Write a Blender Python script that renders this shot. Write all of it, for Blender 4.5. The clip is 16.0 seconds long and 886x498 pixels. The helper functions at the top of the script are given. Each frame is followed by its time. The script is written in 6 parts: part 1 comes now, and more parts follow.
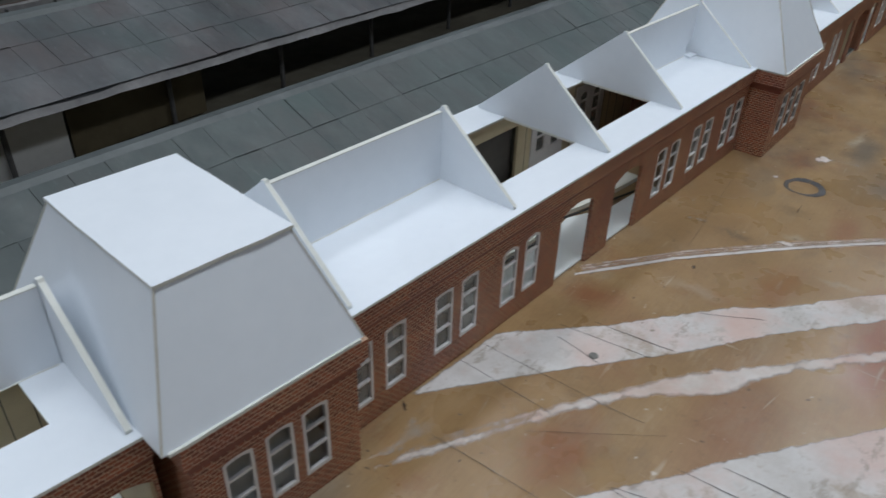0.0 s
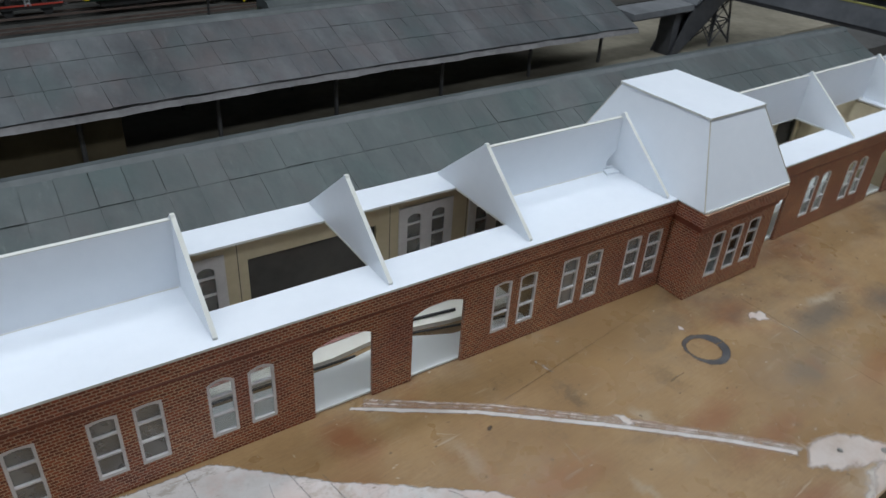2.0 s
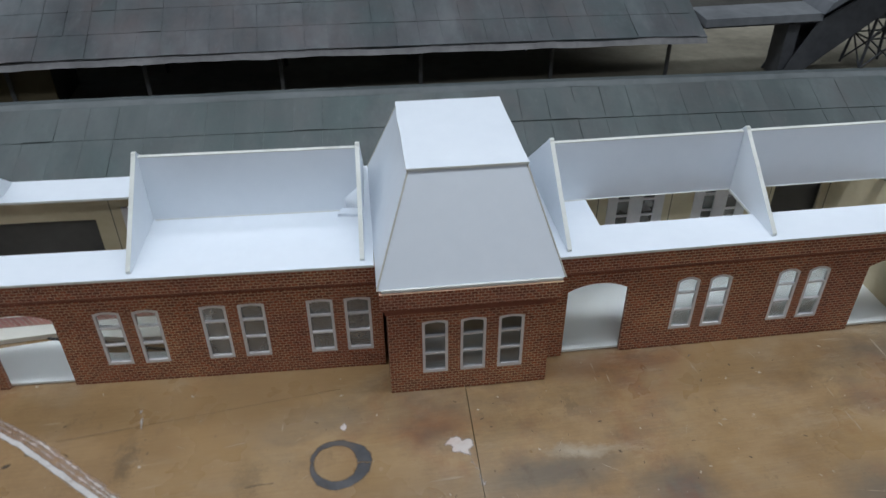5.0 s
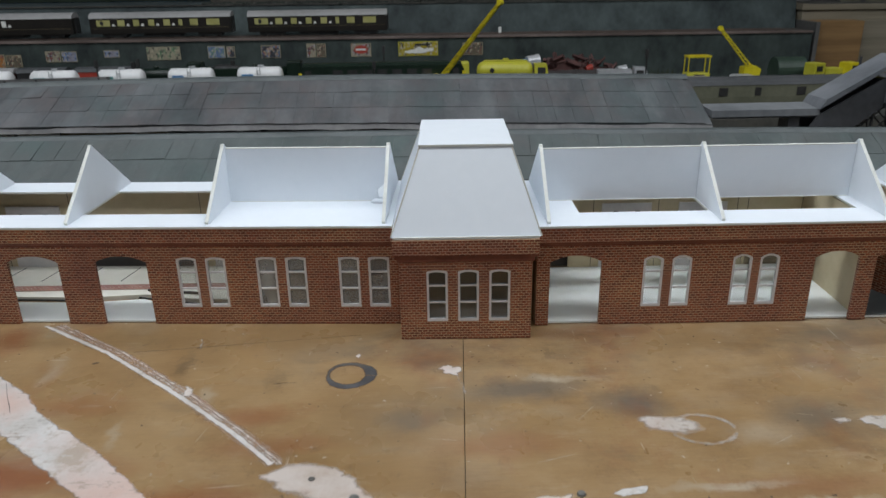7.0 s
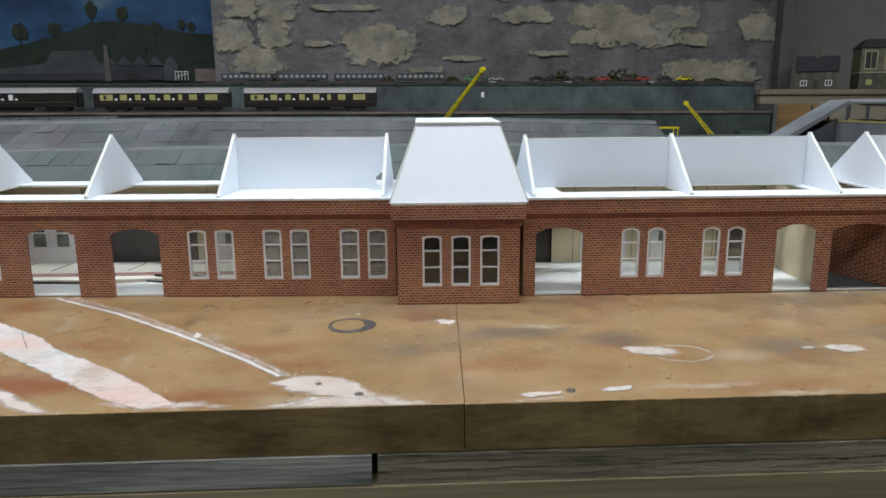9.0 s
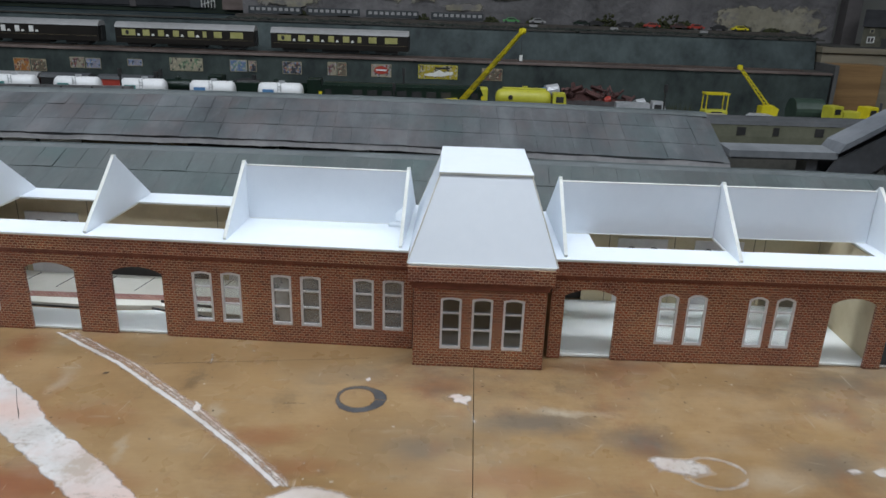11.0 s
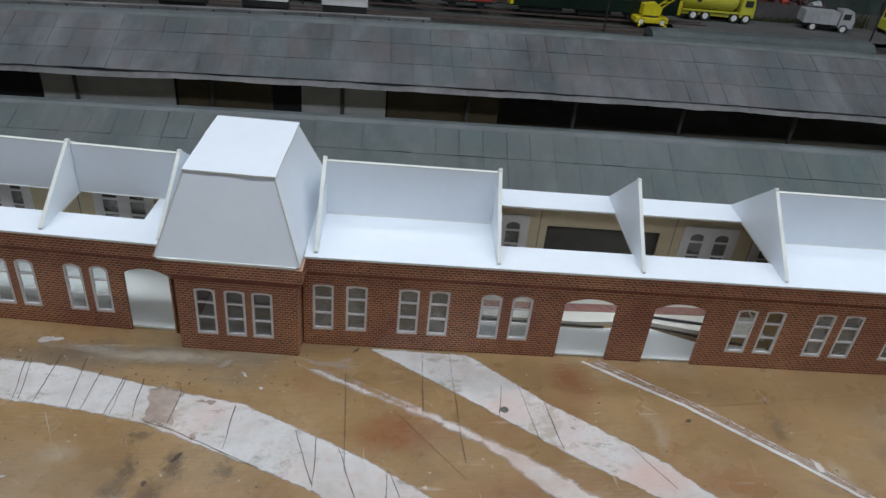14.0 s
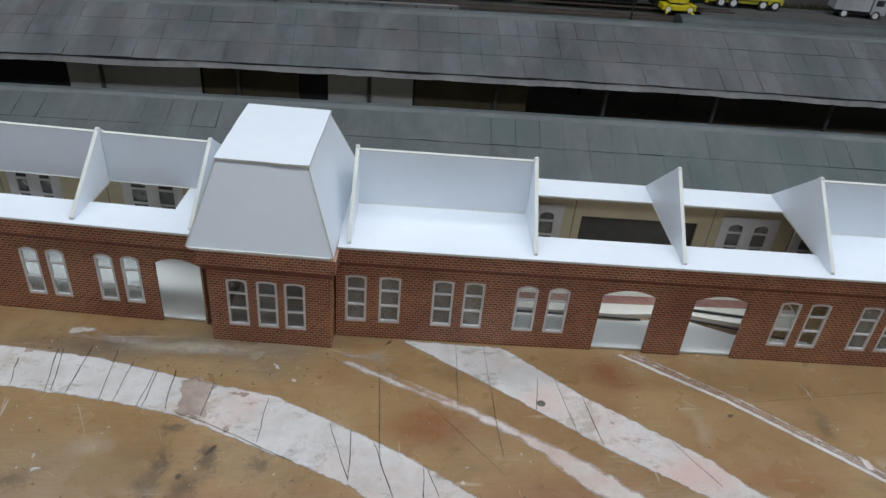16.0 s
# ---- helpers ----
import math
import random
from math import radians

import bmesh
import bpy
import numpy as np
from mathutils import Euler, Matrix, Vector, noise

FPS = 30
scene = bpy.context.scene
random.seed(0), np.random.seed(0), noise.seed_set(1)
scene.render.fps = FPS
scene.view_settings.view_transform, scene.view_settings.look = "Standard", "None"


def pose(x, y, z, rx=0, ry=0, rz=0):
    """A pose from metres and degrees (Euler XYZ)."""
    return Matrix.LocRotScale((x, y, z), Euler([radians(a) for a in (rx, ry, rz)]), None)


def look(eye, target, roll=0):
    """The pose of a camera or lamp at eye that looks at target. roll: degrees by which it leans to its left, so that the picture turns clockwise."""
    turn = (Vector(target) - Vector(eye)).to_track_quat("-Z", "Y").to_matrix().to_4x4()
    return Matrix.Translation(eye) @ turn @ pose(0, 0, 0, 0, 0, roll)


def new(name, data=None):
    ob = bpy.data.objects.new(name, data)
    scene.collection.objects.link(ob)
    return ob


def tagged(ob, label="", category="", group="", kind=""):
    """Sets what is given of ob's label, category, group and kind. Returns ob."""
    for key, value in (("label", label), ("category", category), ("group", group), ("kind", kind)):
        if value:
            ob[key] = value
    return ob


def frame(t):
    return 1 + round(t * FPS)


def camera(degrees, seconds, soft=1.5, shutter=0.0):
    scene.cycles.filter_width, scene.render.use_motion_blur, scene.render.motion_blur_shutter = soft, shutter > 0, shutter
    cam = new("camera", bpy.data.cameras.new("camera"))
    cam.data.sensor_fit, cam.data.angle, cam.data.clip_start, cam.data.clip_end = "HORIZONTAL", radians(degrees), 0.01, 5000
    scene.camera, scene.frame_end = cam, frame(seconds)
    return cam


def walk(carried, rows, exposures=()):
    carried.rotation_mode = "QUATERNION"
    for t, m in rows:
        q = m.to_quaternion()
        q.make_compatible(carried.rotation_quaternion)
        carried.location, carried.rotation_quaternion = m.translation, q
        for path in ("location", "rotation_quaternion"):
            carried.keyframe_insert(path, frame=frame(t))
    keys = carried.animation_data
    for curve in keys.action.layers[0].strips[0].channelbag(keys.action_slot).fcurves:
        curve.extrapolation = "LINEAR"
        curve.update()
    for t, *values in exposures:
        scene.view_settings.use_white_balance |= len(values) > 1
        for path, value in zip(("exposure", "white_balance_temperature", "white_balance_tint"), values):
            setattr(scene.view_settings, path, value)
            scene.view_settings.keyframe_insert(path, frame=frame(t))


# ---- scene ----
cam = camera(61.9, 16.0, shutter=0.4)
PATH = [
    (0, (-0.58370, -0.18269, 0.25831), (-0.47536, -0.09035, 0.16537), 1.87),
    (0.5, (-0.55384, -0.22111, 0.26992), (-0.44648, -0.12663, 0.17801), 2.56),
    (1, (-0.49458, -0.24708, 0.27616), (-0.39048, -0.14650, 0.18702), 3.39),
    (1.5, (-0.43720, -0.26564, 0.28534), (-0.34373, -0.15533, 0.19593), 2.19),
    (2, (-0.37987, -0.27113, 0.29110), (-0.29728, -0.15286, 0.20114), 3.68),
    (2.5, (-0.35345, -0.28078, 0.30588), (-0.27910, -0.15754, 0.21542), 4.95),
    (3, (-0.31237, -0.27413, 0.32015), (-0.23774, -0.15209, 0.22830), 6.50),
    (3.5, (-0.24553, -0.25395, 0.30682), (-0.17542, -0.12987, 0.21415), 7.21),
    (4, (-0.17690, -0.26289, 0.29912), (-0.11616, -0.13607, 0.20359), 4.76),
    (4.5, (-0.06684, -0.28566, 0.30316), (-0.02836, -0.15170, 0.20583), 2.84),
    (5, (-0.00062, -0.30467, 0.28855), (0.01201, -0.16553, 0.19170), -0.22),
    (7.5, (0.03947, -0.48458, 0.17914), (0.03405, -0.32145, 0.13158), -0.83),
    (8, (0.01267, -0.51342, 0.13019), (0.01167, -0.34724, 0.09441), -0.97),
    (8.5, (0.01888, -0.52143, 0.12855), (0.01717, -0.35481, 0.09484), -0.58),
    (9, (0.02988, -0.51122, 0.14641), (0.02936, -0.34516, 0.11001), -0.34),
    (11.5, (0.03304, -0.41280, 0.26846), (0.02553, -0.25505, 0.20554), 2.06),
    (12, (-0.10292, -0.38494, 0.31513), (-0.10447, -0.22930, 0.24675), 2.11),
    (12.5, (-0.17179, -0.39325, 0.34229), (-0.16911, -0.24053, 0.26767), 1.70),
    (13, (-0.29288, -0.39919, 0.32990), (-0.28413, -0.25201, 0.24527), 3.99),
    (13.5, (-0.35717, -0.38128, 0.32239), (-0.34627, -0.23765, 0.23211), 5.42),
    (14, (-0.37809, -0.37776, 0.32392), (-0.36708, -0.23507, 0.23217), 6.03),
    (14.5, (-0.38656, -0.37182, 0.32029), (-0.37587, -0.22963, 0.22774), 6.39),
    (15, (-0.39163, -0.36831, 0.31722), (-0.38169, -0.22668, 0.22371), 6.16),
    (15.5, (-0.39268, -0.36856, 0.31670), (-0.38409, -0.22700, 0.22296), 5.90),
    (16, (-0.38945, -0.37014, 0.31672), (-0.38189, -0.22839, 0.22319), 5.35),
]
walk(cam, [(t, look(eye, target, roll)) for t, eye, target, roll in PATH],
     [(0, -0.32, 6500, 10), (2.0, -0.16, 6450, 10), (3.5, -0.15, 6280, 10), (4.5, -0.22, 6320, 10), (5.0, -0.19, 6350, 10), (7.5, 0.24, 6750, 10), (8.0, 0.56, 6700, 10), (9.0, 0.57, 6700, 10), (11.5, 0.2, 6400, 10), (13.0, 0.04, 6400, 10), (14.0, -0.08, 6450, 10), (16.0, -0.08, 6500, 10)])

# ---------------------------------------------------------------- light
world = bpy.data.worlds.new("room_air")
scene.world = world
world.use_nodes = True
world.node_tree.nodes["Background"].inputs[0].default_value = (0.02, 0.02, 0.022, 1)


def tube(x, y, z, length, width, watts, colour=(0.90, 0.97, 1.06)):
    lamp = bpy.data.lights.new("ceiling_tube", "AREA")
    lamp.shape, lamp.size, lamp.size_y, lamp.energy, lamp.color = "RECTANGLE", length, width, watts, colour
    new("ceiling_tube", lamp).matrix_world = pose(x, y, z, 0, 0, 4)


for lamp_x, rear in ((-1.15, 3.0), (0.0, 2.8), (1.15, 0.8)):
    tube(lamp_x, -0.12, 1.12, 1.05, 0.14, 6.1)
    tube(lamp_x, 0.46, 1.12, 1.05, 0.14, rear)
tube(0.0, -1.0, 1.12, 2.4, 0.14, 8.2)

# ---------------------------------------------------------------- materials


def material(name):
    m = bpy.data.materials.new(name)
    m.use_nodes = True
    t = m.node_tree
    return m, t, t.nodes["Principled BSDF"]


def node(t, kind, **values):
    n = t.nodes.new(kind)
    for key, value in values.items():
        n.inputs[key].default_value = value
    return n


def coords(t, scale=(1, 1, 1), spread=False):
    c, m = t.nodes.new("ShaderNodeNewGeometry" if spread else "ShaderNodeTexCoord"), t.nodes.new("ShaderNodeMapping")
    m.inputs["Scale"].default_value = scale
    t.links.new(c.outputs["Position" if spread else "Object"], m.inputs["Vector"])
    return m.outputs[0]


def ramp(t, fac, stops):
    r = t.nodes.new("ShaderNodeValToRGB")
    e = r.color_ramp.elements
    e[0].position, e[0].color = stops[0][0], (*stops[0][1], 1)
    e[1].position, e[1].color = stops[-1][0], (*stops[-1][1], 1)
    for p, c in stops[1:-1]:
        e.new(p).color = (*c, 1)
    t.links.new(fac, r.inputs[0])
    return r.outputs[0]


def mix(t, fac, a, b, mode="MIX"):
    m = t.nodes.new("ShaderNodeMix")
    m.data_type, m.blend_type = "RGBA", mode
    for socket, value in ((0, fac), (6, a), (7, b)):
        if isinstance(value, (int, float)):
            m.inputs[socket].default_value = value
        elif isinstance(value, tuple):
            m.inputs[socket].default_value = (*value, 1)
        else:
            t.links.new(value, m.inputs[socket])
    return m.outputs[2]


def noise_out(t, vec, scale, detail=4.0, rough=0.6, lacunarity=2.0):
    n = node(t, "ShaderNodeTexNoise", Scale=scale, Detail=detail, Roughness=rough)
    t.links.new(vec, n.inputs["Vector"])
    return n.outputs["Fac"]


def bump(t, height, shader, strength, distance):
    b = node(t, "ShaderNodeBump", Strength=strength, Distance=distance)
    t.links.new(height, b.inputs["Height"])
    t.links.new(b.outputs[0], shader.inputs["Normal"])


def surf(name, dark, light, scale, rough=0.6, relief=0.2, fine=6.0, metal=0.0, stretch=(1, 1, 1), shift=0.0, depth=0.0004, spread=False):
    """Two colours mingled by a coarse and a fine noise; shift: how much one piece differs from the next;
    spread: the pattern runs on from piece to piece."""
    m, t, p = material(name)
    v = coords(t, stretch, spread)
    coarse, small = noise_out(t, v, scale, 5), noise_out(t, v, scale * fine, 3)
    both = t.nodes.new("ShaderNodeMath")
    both.operation = "MULTIPLY_ADD"
    both.inputs[1].default_value = 0.35
    t.links.new(small, both.inputs[0])
    t.links.new(coarse, both.inputs[2])
    colour = ramp(t, both.outputs[0], [(0.42, dark), (0.88, light)])
    if shift:
        info = t.nodes.new("ShaderNodeObjectInfo")
        tone = ramp(t, info.outputs["Random"], [(0.0, (1 - shift,) * 3), (1.0, (1 + shift,) * 3)])
        colour = mix(t, 1.0, colour, tone, "MULTIPLY")
    t.links.new(colour, p.inputs["Base Color"])
    p.inputs["Roughness"].default_value, p.inputs["Metallic"].default_value = rough, metal
    if relief:
        bump(t, both.outputs[0], p, relief, depth)
    return m


def sum_of(t, operation, a, b):
    """One step of arithmetic on sockets or numbers."""
    m = t.nodes.new("ShaderNodeMath")
    m.operation = operation
    for k, value in enumerate((a, b)):
        if isinstance(value, (int, float)):
            m.inputs[k].default_value = value
        else:
            t.links.new(value, m.inputs[k])
    return m.outputs[0]


def brick_material(name, low, high, mortar):
    """Printed brick paper: orange-red stretchers with dark headers between them, pale joints."""
    m, t, p = material(name)
    wide, tall = 0.0034, 0.00178
    c, s = t.nodes.new("ShaderNodeTexCoord"), t.nodes.new("ShaderNodeSeparateXYZ")
    t.links.new(c.outputs["Object"], s.inputs[0])
    joined = t.nodes.new("ShaderNodeCombineXYZ")
    along = sum_of(t, "ADD", s.outputs[0], s.outputs[1])
    t.links.new(along, joined.inputs[0])
    t.links.new(s.outputs[2], joined.inputs[1])
    b = node(t, "ShaderNodeTexBrick", **{"Color1": (*low, 1), "Color2": (*high, 1), "Mortar": (*mortar, 1), "Scale": 1.0,
             "Mortar Size": 0.00027, "Mortar Smooth": 0.3, "Bias": 0.0, "Brick Width": wide, "Row Height": tall})
    t.links.new(joined.outputs[0], b.inputs["Vector"])
    row = sum_of(t, "FLOOR", sum_of(t, "DIVIDE", s.outputs[2], tall), 0)
    shift = sum_of(t, "MULTIPLY", sum_of(t, "PINGPONG", row, 1.0), 0.5)
    place = sum_of(t, "FRACT", sum_of(t, "ADD", sum_of(t, "DIVIDE", along, wide), shift), 0)
    header = sum_of(t, "LESS_THAN", sum_of(t, "ABSOLUTE", sum_of(t, "SUBTRACT", place, 0.5), 0), 0.115)
    inked = sum_of(t, "GREATER_THAN", noise_out(t, joined.outputs[0], 420, 1), 0.42)
    dark = sum_of(t, "MULTIPLY", sum_of(t, "MULTIPLY", header, inked), sum_of(t, "SUBTRACT", 1.0, b.outputs["Fac"]))
    colour = mix(t, sum_of(t, "MULTIPLY", dark, 0.85), b.outputs["Color"], tuple(0.38 * x + 0.008 for x in low))
    stain, wear = noise_out(t, c.outputs["Object"], 22, 4), noise_out(t, c.outputs["Object"], 60, 5)
    colour = mix(t, 1.0, colour, ramp(t, stain, [(0.3, (0.76, 0.66, 0.72)), (0.7, (1.16, 1.22, 1.08))]), "MULTIPLY")
    colour = mix(t, ramp(t, wear, [(0.56, (0, 0, 0)), (0.72, (0.22, 0.22, 0.22))]), colour, tuple(0.6 * x + 0.4 * y for x, y in zip(high, mortar)))
    t.links.new(colour, p.inputs["Base Color"])
    p.inputs["Roughness"].default_value = 0.5
    bump(t, b.outputs["Fac"], p, -0.25, 0.0002)
    return m


def layer(t, colour, vec, scale, detail, rough, low, high, strength, paint):
    """Paint laid where a noise passes from low to high."""
    mask = ramp(t, noise_out(t, vec, scale, detail, rough), [(low, (0, 0, 0)), (high, (strength,) * 3)])
    return mix(t, mask, colour, paint)


def blot(t, colour, x, y, rx, ry, strength, paint, warp):
    """A single uneven stain round the place (x, y), in millimetres."""
    m, g = t.nodes.new("ShaderNodeMapping"), t.nodes.new("ShaderNodeTexGradient")
    u, v = x * 0.001, y * 0.96 * 0.001
    m.inputs["Scale"].default_value = (1000 / rx, 1000 / ry, 0)
    m.inputs["Location"].default_value = (-u * 1000 / rx, -v * 1000 / ry, 0)
    g.gradient_type = "SPHERICAL"
    t.links.new(warp, m.inputs["Vector"])
    t.links.new(m.outputs[0], g.inputs["Vector"])
    return mix(t, ramp(t, g.outputs["Fac"], [(0.02, (0, 0, 0)), (0.75, (strength,) * 3)]), colour, paint)


TURN_C, TURN_S = math.cos(radians(4)), math.sin(radians(4))


def rough_push(t, v):
    """Coordinates torn about strongly, for ragged spots."""
    add = t.nodes.new("ShaderNodeVectorMath")
    add.operation = "MULTIPLY_ADD"
    wave = node(t, "ShaderNodeTexNoise", Scale=90.0, Detail=9.0, Roughness=0.85)
    t.links.new(v, wave.inputs["Vector"])
    t.links.new(wave.outputs["Color"], add.inputs[0])
    add.inputs[1].default_value = (0.040, 0.040, 0.0)
    sub = t.nodes.new("ShaderNodeVectorMath")
    sub.operation = "SUBTRACT"
    sub.inputs[1].default_value = (0.020, 0.020, 0.0)
    t.links.new(v, sub.inputs[0])
    t.links.new(sub.outputs[0], add.inputs[2])
    return add.outputs[0]


def board_material():
    """Varnished board: golden brown with red and sooty stains, pale smears, spills and scratches."""
    m, t, p = material("stained_board")
    v, long = coords(t), coords(t, (1.0, 3.4, 1.0))
    colour = ramp(t, noise_out(t, coords(t, (1.0, 1.5, 1.0)), 5.0, 10, 0.68), [(0.30, (0.205, 0.118, 0.048)), (0.5, (0.295, 0.186, 0.086)), (0.70, (0.390, 0.270, 0.146))])
    colour = layer(t, colour, v, 13, 8, 0.72, 0.50, 0.68, 0.55, (0.170, 0.092, 0.037))
    warped = t.nodes.new("ShaderNodeVectorMath")
    warped.operation = "MULTIPLY_ADD"
    wave = node(t, "ShaderNodeTexNoise", Scale=38.0, Detail=5.0, Roughness=0.7)
    t.links.new(v, wave.inputs["Vector"])
    t.links.new(wave.outputs["Color"], warped.inputs[0])
    warped.inputs[1].default_value = (0.030, 0.024, 0.0)
    shifted = t.nodes.new("ShaderNodeVectorMath")
    shifted.operation = "SUBTRACT"
    shifted.inputs[1].default_value = (0.015, 0.012, 0.0)
    t.links.new(v, shifted.inputs[0])
    t.links.new(shifted.outputs[0], warped.inputs[2])
    warp = warped.outputs[0]
    torn = rough_push(t, v)
    red, soot, dark, haze = (0.215, 0.072, 0.028), (0.115, 0.100, 0.082), (0.070, 0.050, 0.030), (0.42, 0.36, 0.27)
    for x, y, rx, ry, strength in ((-173, -164, 60, 22, 0.75), (-258, -22, 20, 26, 0.7), (-213, -175, 60, 20, 0.8), (-287, -57, 40, 18, 0.4), (-369, -76, 38, 18, 0.65), (-300, -130, 70, 30, 0.45), (-180, -105, 40, 16, 0.4), (200, -170, 60, 10, 0.4), (-90, -185, 40, 14, 0.6), (120, -12, 60, 12, 0.35), (16, -50, 34, 14, 0.5), (-77, -114, 34, 12, 0.55), (-60, -142, 44, 12, 0.45), (60, -140, 50, 14, 0.4), (-480, -140, 60, 20, 0.35)):
        colour = blot(t, colour, TURN_C * x + TURN_S * y, TURN_C * y - TURN_S * x, rx, ry, strength, red, warp)
    for x, y, rx, ry, strength in ((68, -87, 46, 15, 0.75), (132, -99, 26, 22, 0.85), (225, -110, 34, 22, 0.65), (89, -79, 30, 12, 0.4), (-540, -20, 120, 16, 0.7), (9, -117, 22, 14, 0.5), (330, -90, 60, 30, 0.5), (-40, -40, 60, 16, 0.3), (-565, -125, 90, 40, 0.2), (10, -110, 60, 40, 0.25)):
        colour = blot(t, colour, TURN_C * x + TURN_S * y, TURN_C * y - TURN_S * x, rx, ry, strength, soot, warp)
    for x, y, rx, ry, strength in ((-512, -113, 6, 15, 1.0), (-489, -108, 8, 18, 1.0), (-515, -130, 8, 14, 0.9), (-496, -129, 10, 13, 0.9), (-514, -87, 11, 8, 0.9), (-461, -110, 8, 8, 0.8), (-133, -57, 7, 20, 0.7), (-73, -74, 10, 16, 0.5), (-580, -129, 12, 9, 0.8), (-450, -150, 14, 12, 0.6), (-605, -140, 16, 10, 0.7), (90, -40, 5, 12, 0.5)):
        colour = blot(t, colour, TURN_C * x + TURN_S * y, TURN_C * y - TURN_S * x, rx * 0.95, ry * 0.95, strength * 0.75, dark, torn)
    for x, y, rx, ry, strength in ((-211, -67, 8, 22, 0.4), (-552, -102, 14, 10, 0.35), (-520, -20, 55, 8, 0.8), (89, -72, 20, 6, 0.7), (-109, -92, 8, 12, 0.5), (190, -128, 26, 14, 0.4), (160, -172, 40, 5, 0.7), (205, -182, 30, 4, 0.7), (-20, -190, 50, 14, 0.5), (-145, -130, 4, 16, 0.4)):
        colour = blot(t, colour, TURN_C * x + TURN_S * y, TURN_C * y - TURN_S * x, rx, ry, strength, haze, warp)
    colour = layer(t, colour, coords(t, (1.3, 1.0, 1.0)), 8.5, 9, 0.74, 0.54, 0.72, 0.65, red)
    colour = layer(t, colour, coords(t, (0.8, 1.4, 1.0)), 6.3, 8, 0.70, 0.54, 0.70, 0.65, soot)
    colour = layer(t, colour, v, 24, 9, 0.78, 0.57, 0.70, 0.45, (0.115, 0.066, 0.030))
    colour = layer(t, colour, coords(t, (1.0, 0.6, 1.0)), 70, 7, 0.75, 0.59, 0.70, 0.4, (0.100, 0.062, 0.032))
    colour = layer(t, colour, long, 10, 10, 0.80, 0.56, 0.76, 0.62, (0.46, 0.38, 0.27))
    colour = layer(t, colour, coords(t, (0.9, 1.6, 1.0)), 15, 7, 0.66, 0.54, 0.72, 0.24, (0.36, 0.32, 0.25))
    colour = layer(t, colour, coords(t, (5.0, 55.0, 1.0)), 3.0, 3, 0.5, 0.69, 0.74, 0.4, (0.50, 0.44, 0.35))
    turned = coords(t, (60.0, 6.0, 1.0))
    colour = layer(t, colour, turned, 3.2, 3, 0.5, 0.715, 0.745, 0.5, (0.52, 0.46, 0.38))
    colour = layer(t, colour, v, 110, 3, 0.55, 0.72, 0.76, 0.65, (0.60, 0.55, 0.48))
    colour = layer(t, colour, v, 150, 3, 0.55, 0.70, 0.76, 0.5, (0.085, 0.060, 0.036))
    grain = ramp(t, noise_out(t, coords(t, (1.0, 14.0, 1.0)), 60, 5, 0.65), [(0.3, (0.92, 0.915, 0.91)), (0.7, (1.06, 1.06, 1.06))])
    t.links.new(mix(t, 1.0, colour, grain, "MULTIPLY"), p.inputs["Base Color"])
    gloss = ramp(t, noise_out(t, v, 14, 4), [(0.35, (0.22, 0.22, 0.22)), (0.7, (0.46, 0.46, 0.46))])
    t.links.new(gloss, p.inputs["Roughness"])
    bump(t, noise_out(t, v, 260, 3), p, 0.12, 0.0003)
    return m


def warped(t, v, amount, scale=38.0):
    """The coordinates pushed about by a noise, so that stains get uneven shapes."""
    add, sub = t.nodes.new("ShaderNodeVectorMath"), t.nodes.new("ShaderNodeVectorMath")
    add.operation, sub.operation = "MULTIPLY_ADD", "SUBTRACT"
    wave = node(t, "ShaderNodeTexNoise", Scale=scale, Detail=5.0, Roughness=0.7)
    t.links.new(v, wave.inputs["Vector"])
    t.links.new(wave.outputs["Color"], add.inputs[0])
    add.inputs[1].default_value = (amount, amount, 0.0)
    sub.inputs[1].default_value = (amount / 2, amount / 2, 0.0)
    t.links.new(v, sub.inputs[0])
    t.links.new(sub.outputs[0], add.inputs[2])
    return add.outputs[0]


def cover(t, vec, scale, reach, grain=1.2, low=0.40, high=0.50, full=1.0):
    """How far a thin coat covers what lies under it: full inside, broken up towards its rim."""
    rim, add, keep = t.nodes.new("ShaderNodeAttribute"), t.nodes.new("ShaderNodeMath"), t.nodes.new("ShaderNodeMath")
    rim.attribute_name = "rim"
    keep.operation, add.operation = "MULTIPLY_ADD", "MULTIPLY_ADD"
    keep.inputs[1].default_value, keep.inputs[2].default_value = reach, -grain / 2
    add.inputs[1].default_value = grain
    t.links.new(rim.outputs["Fac"], keep.inputs[0])
    t.links.new(noise_out(t, vec, scale, 10, 0.76), add.inputs[0])
    t.links.new(keep.outputs[0], add.inputs[2])
    return ramp(t, add.outputs[0], [(low, (0, 0, 0)), (high, (full,) * 3)])


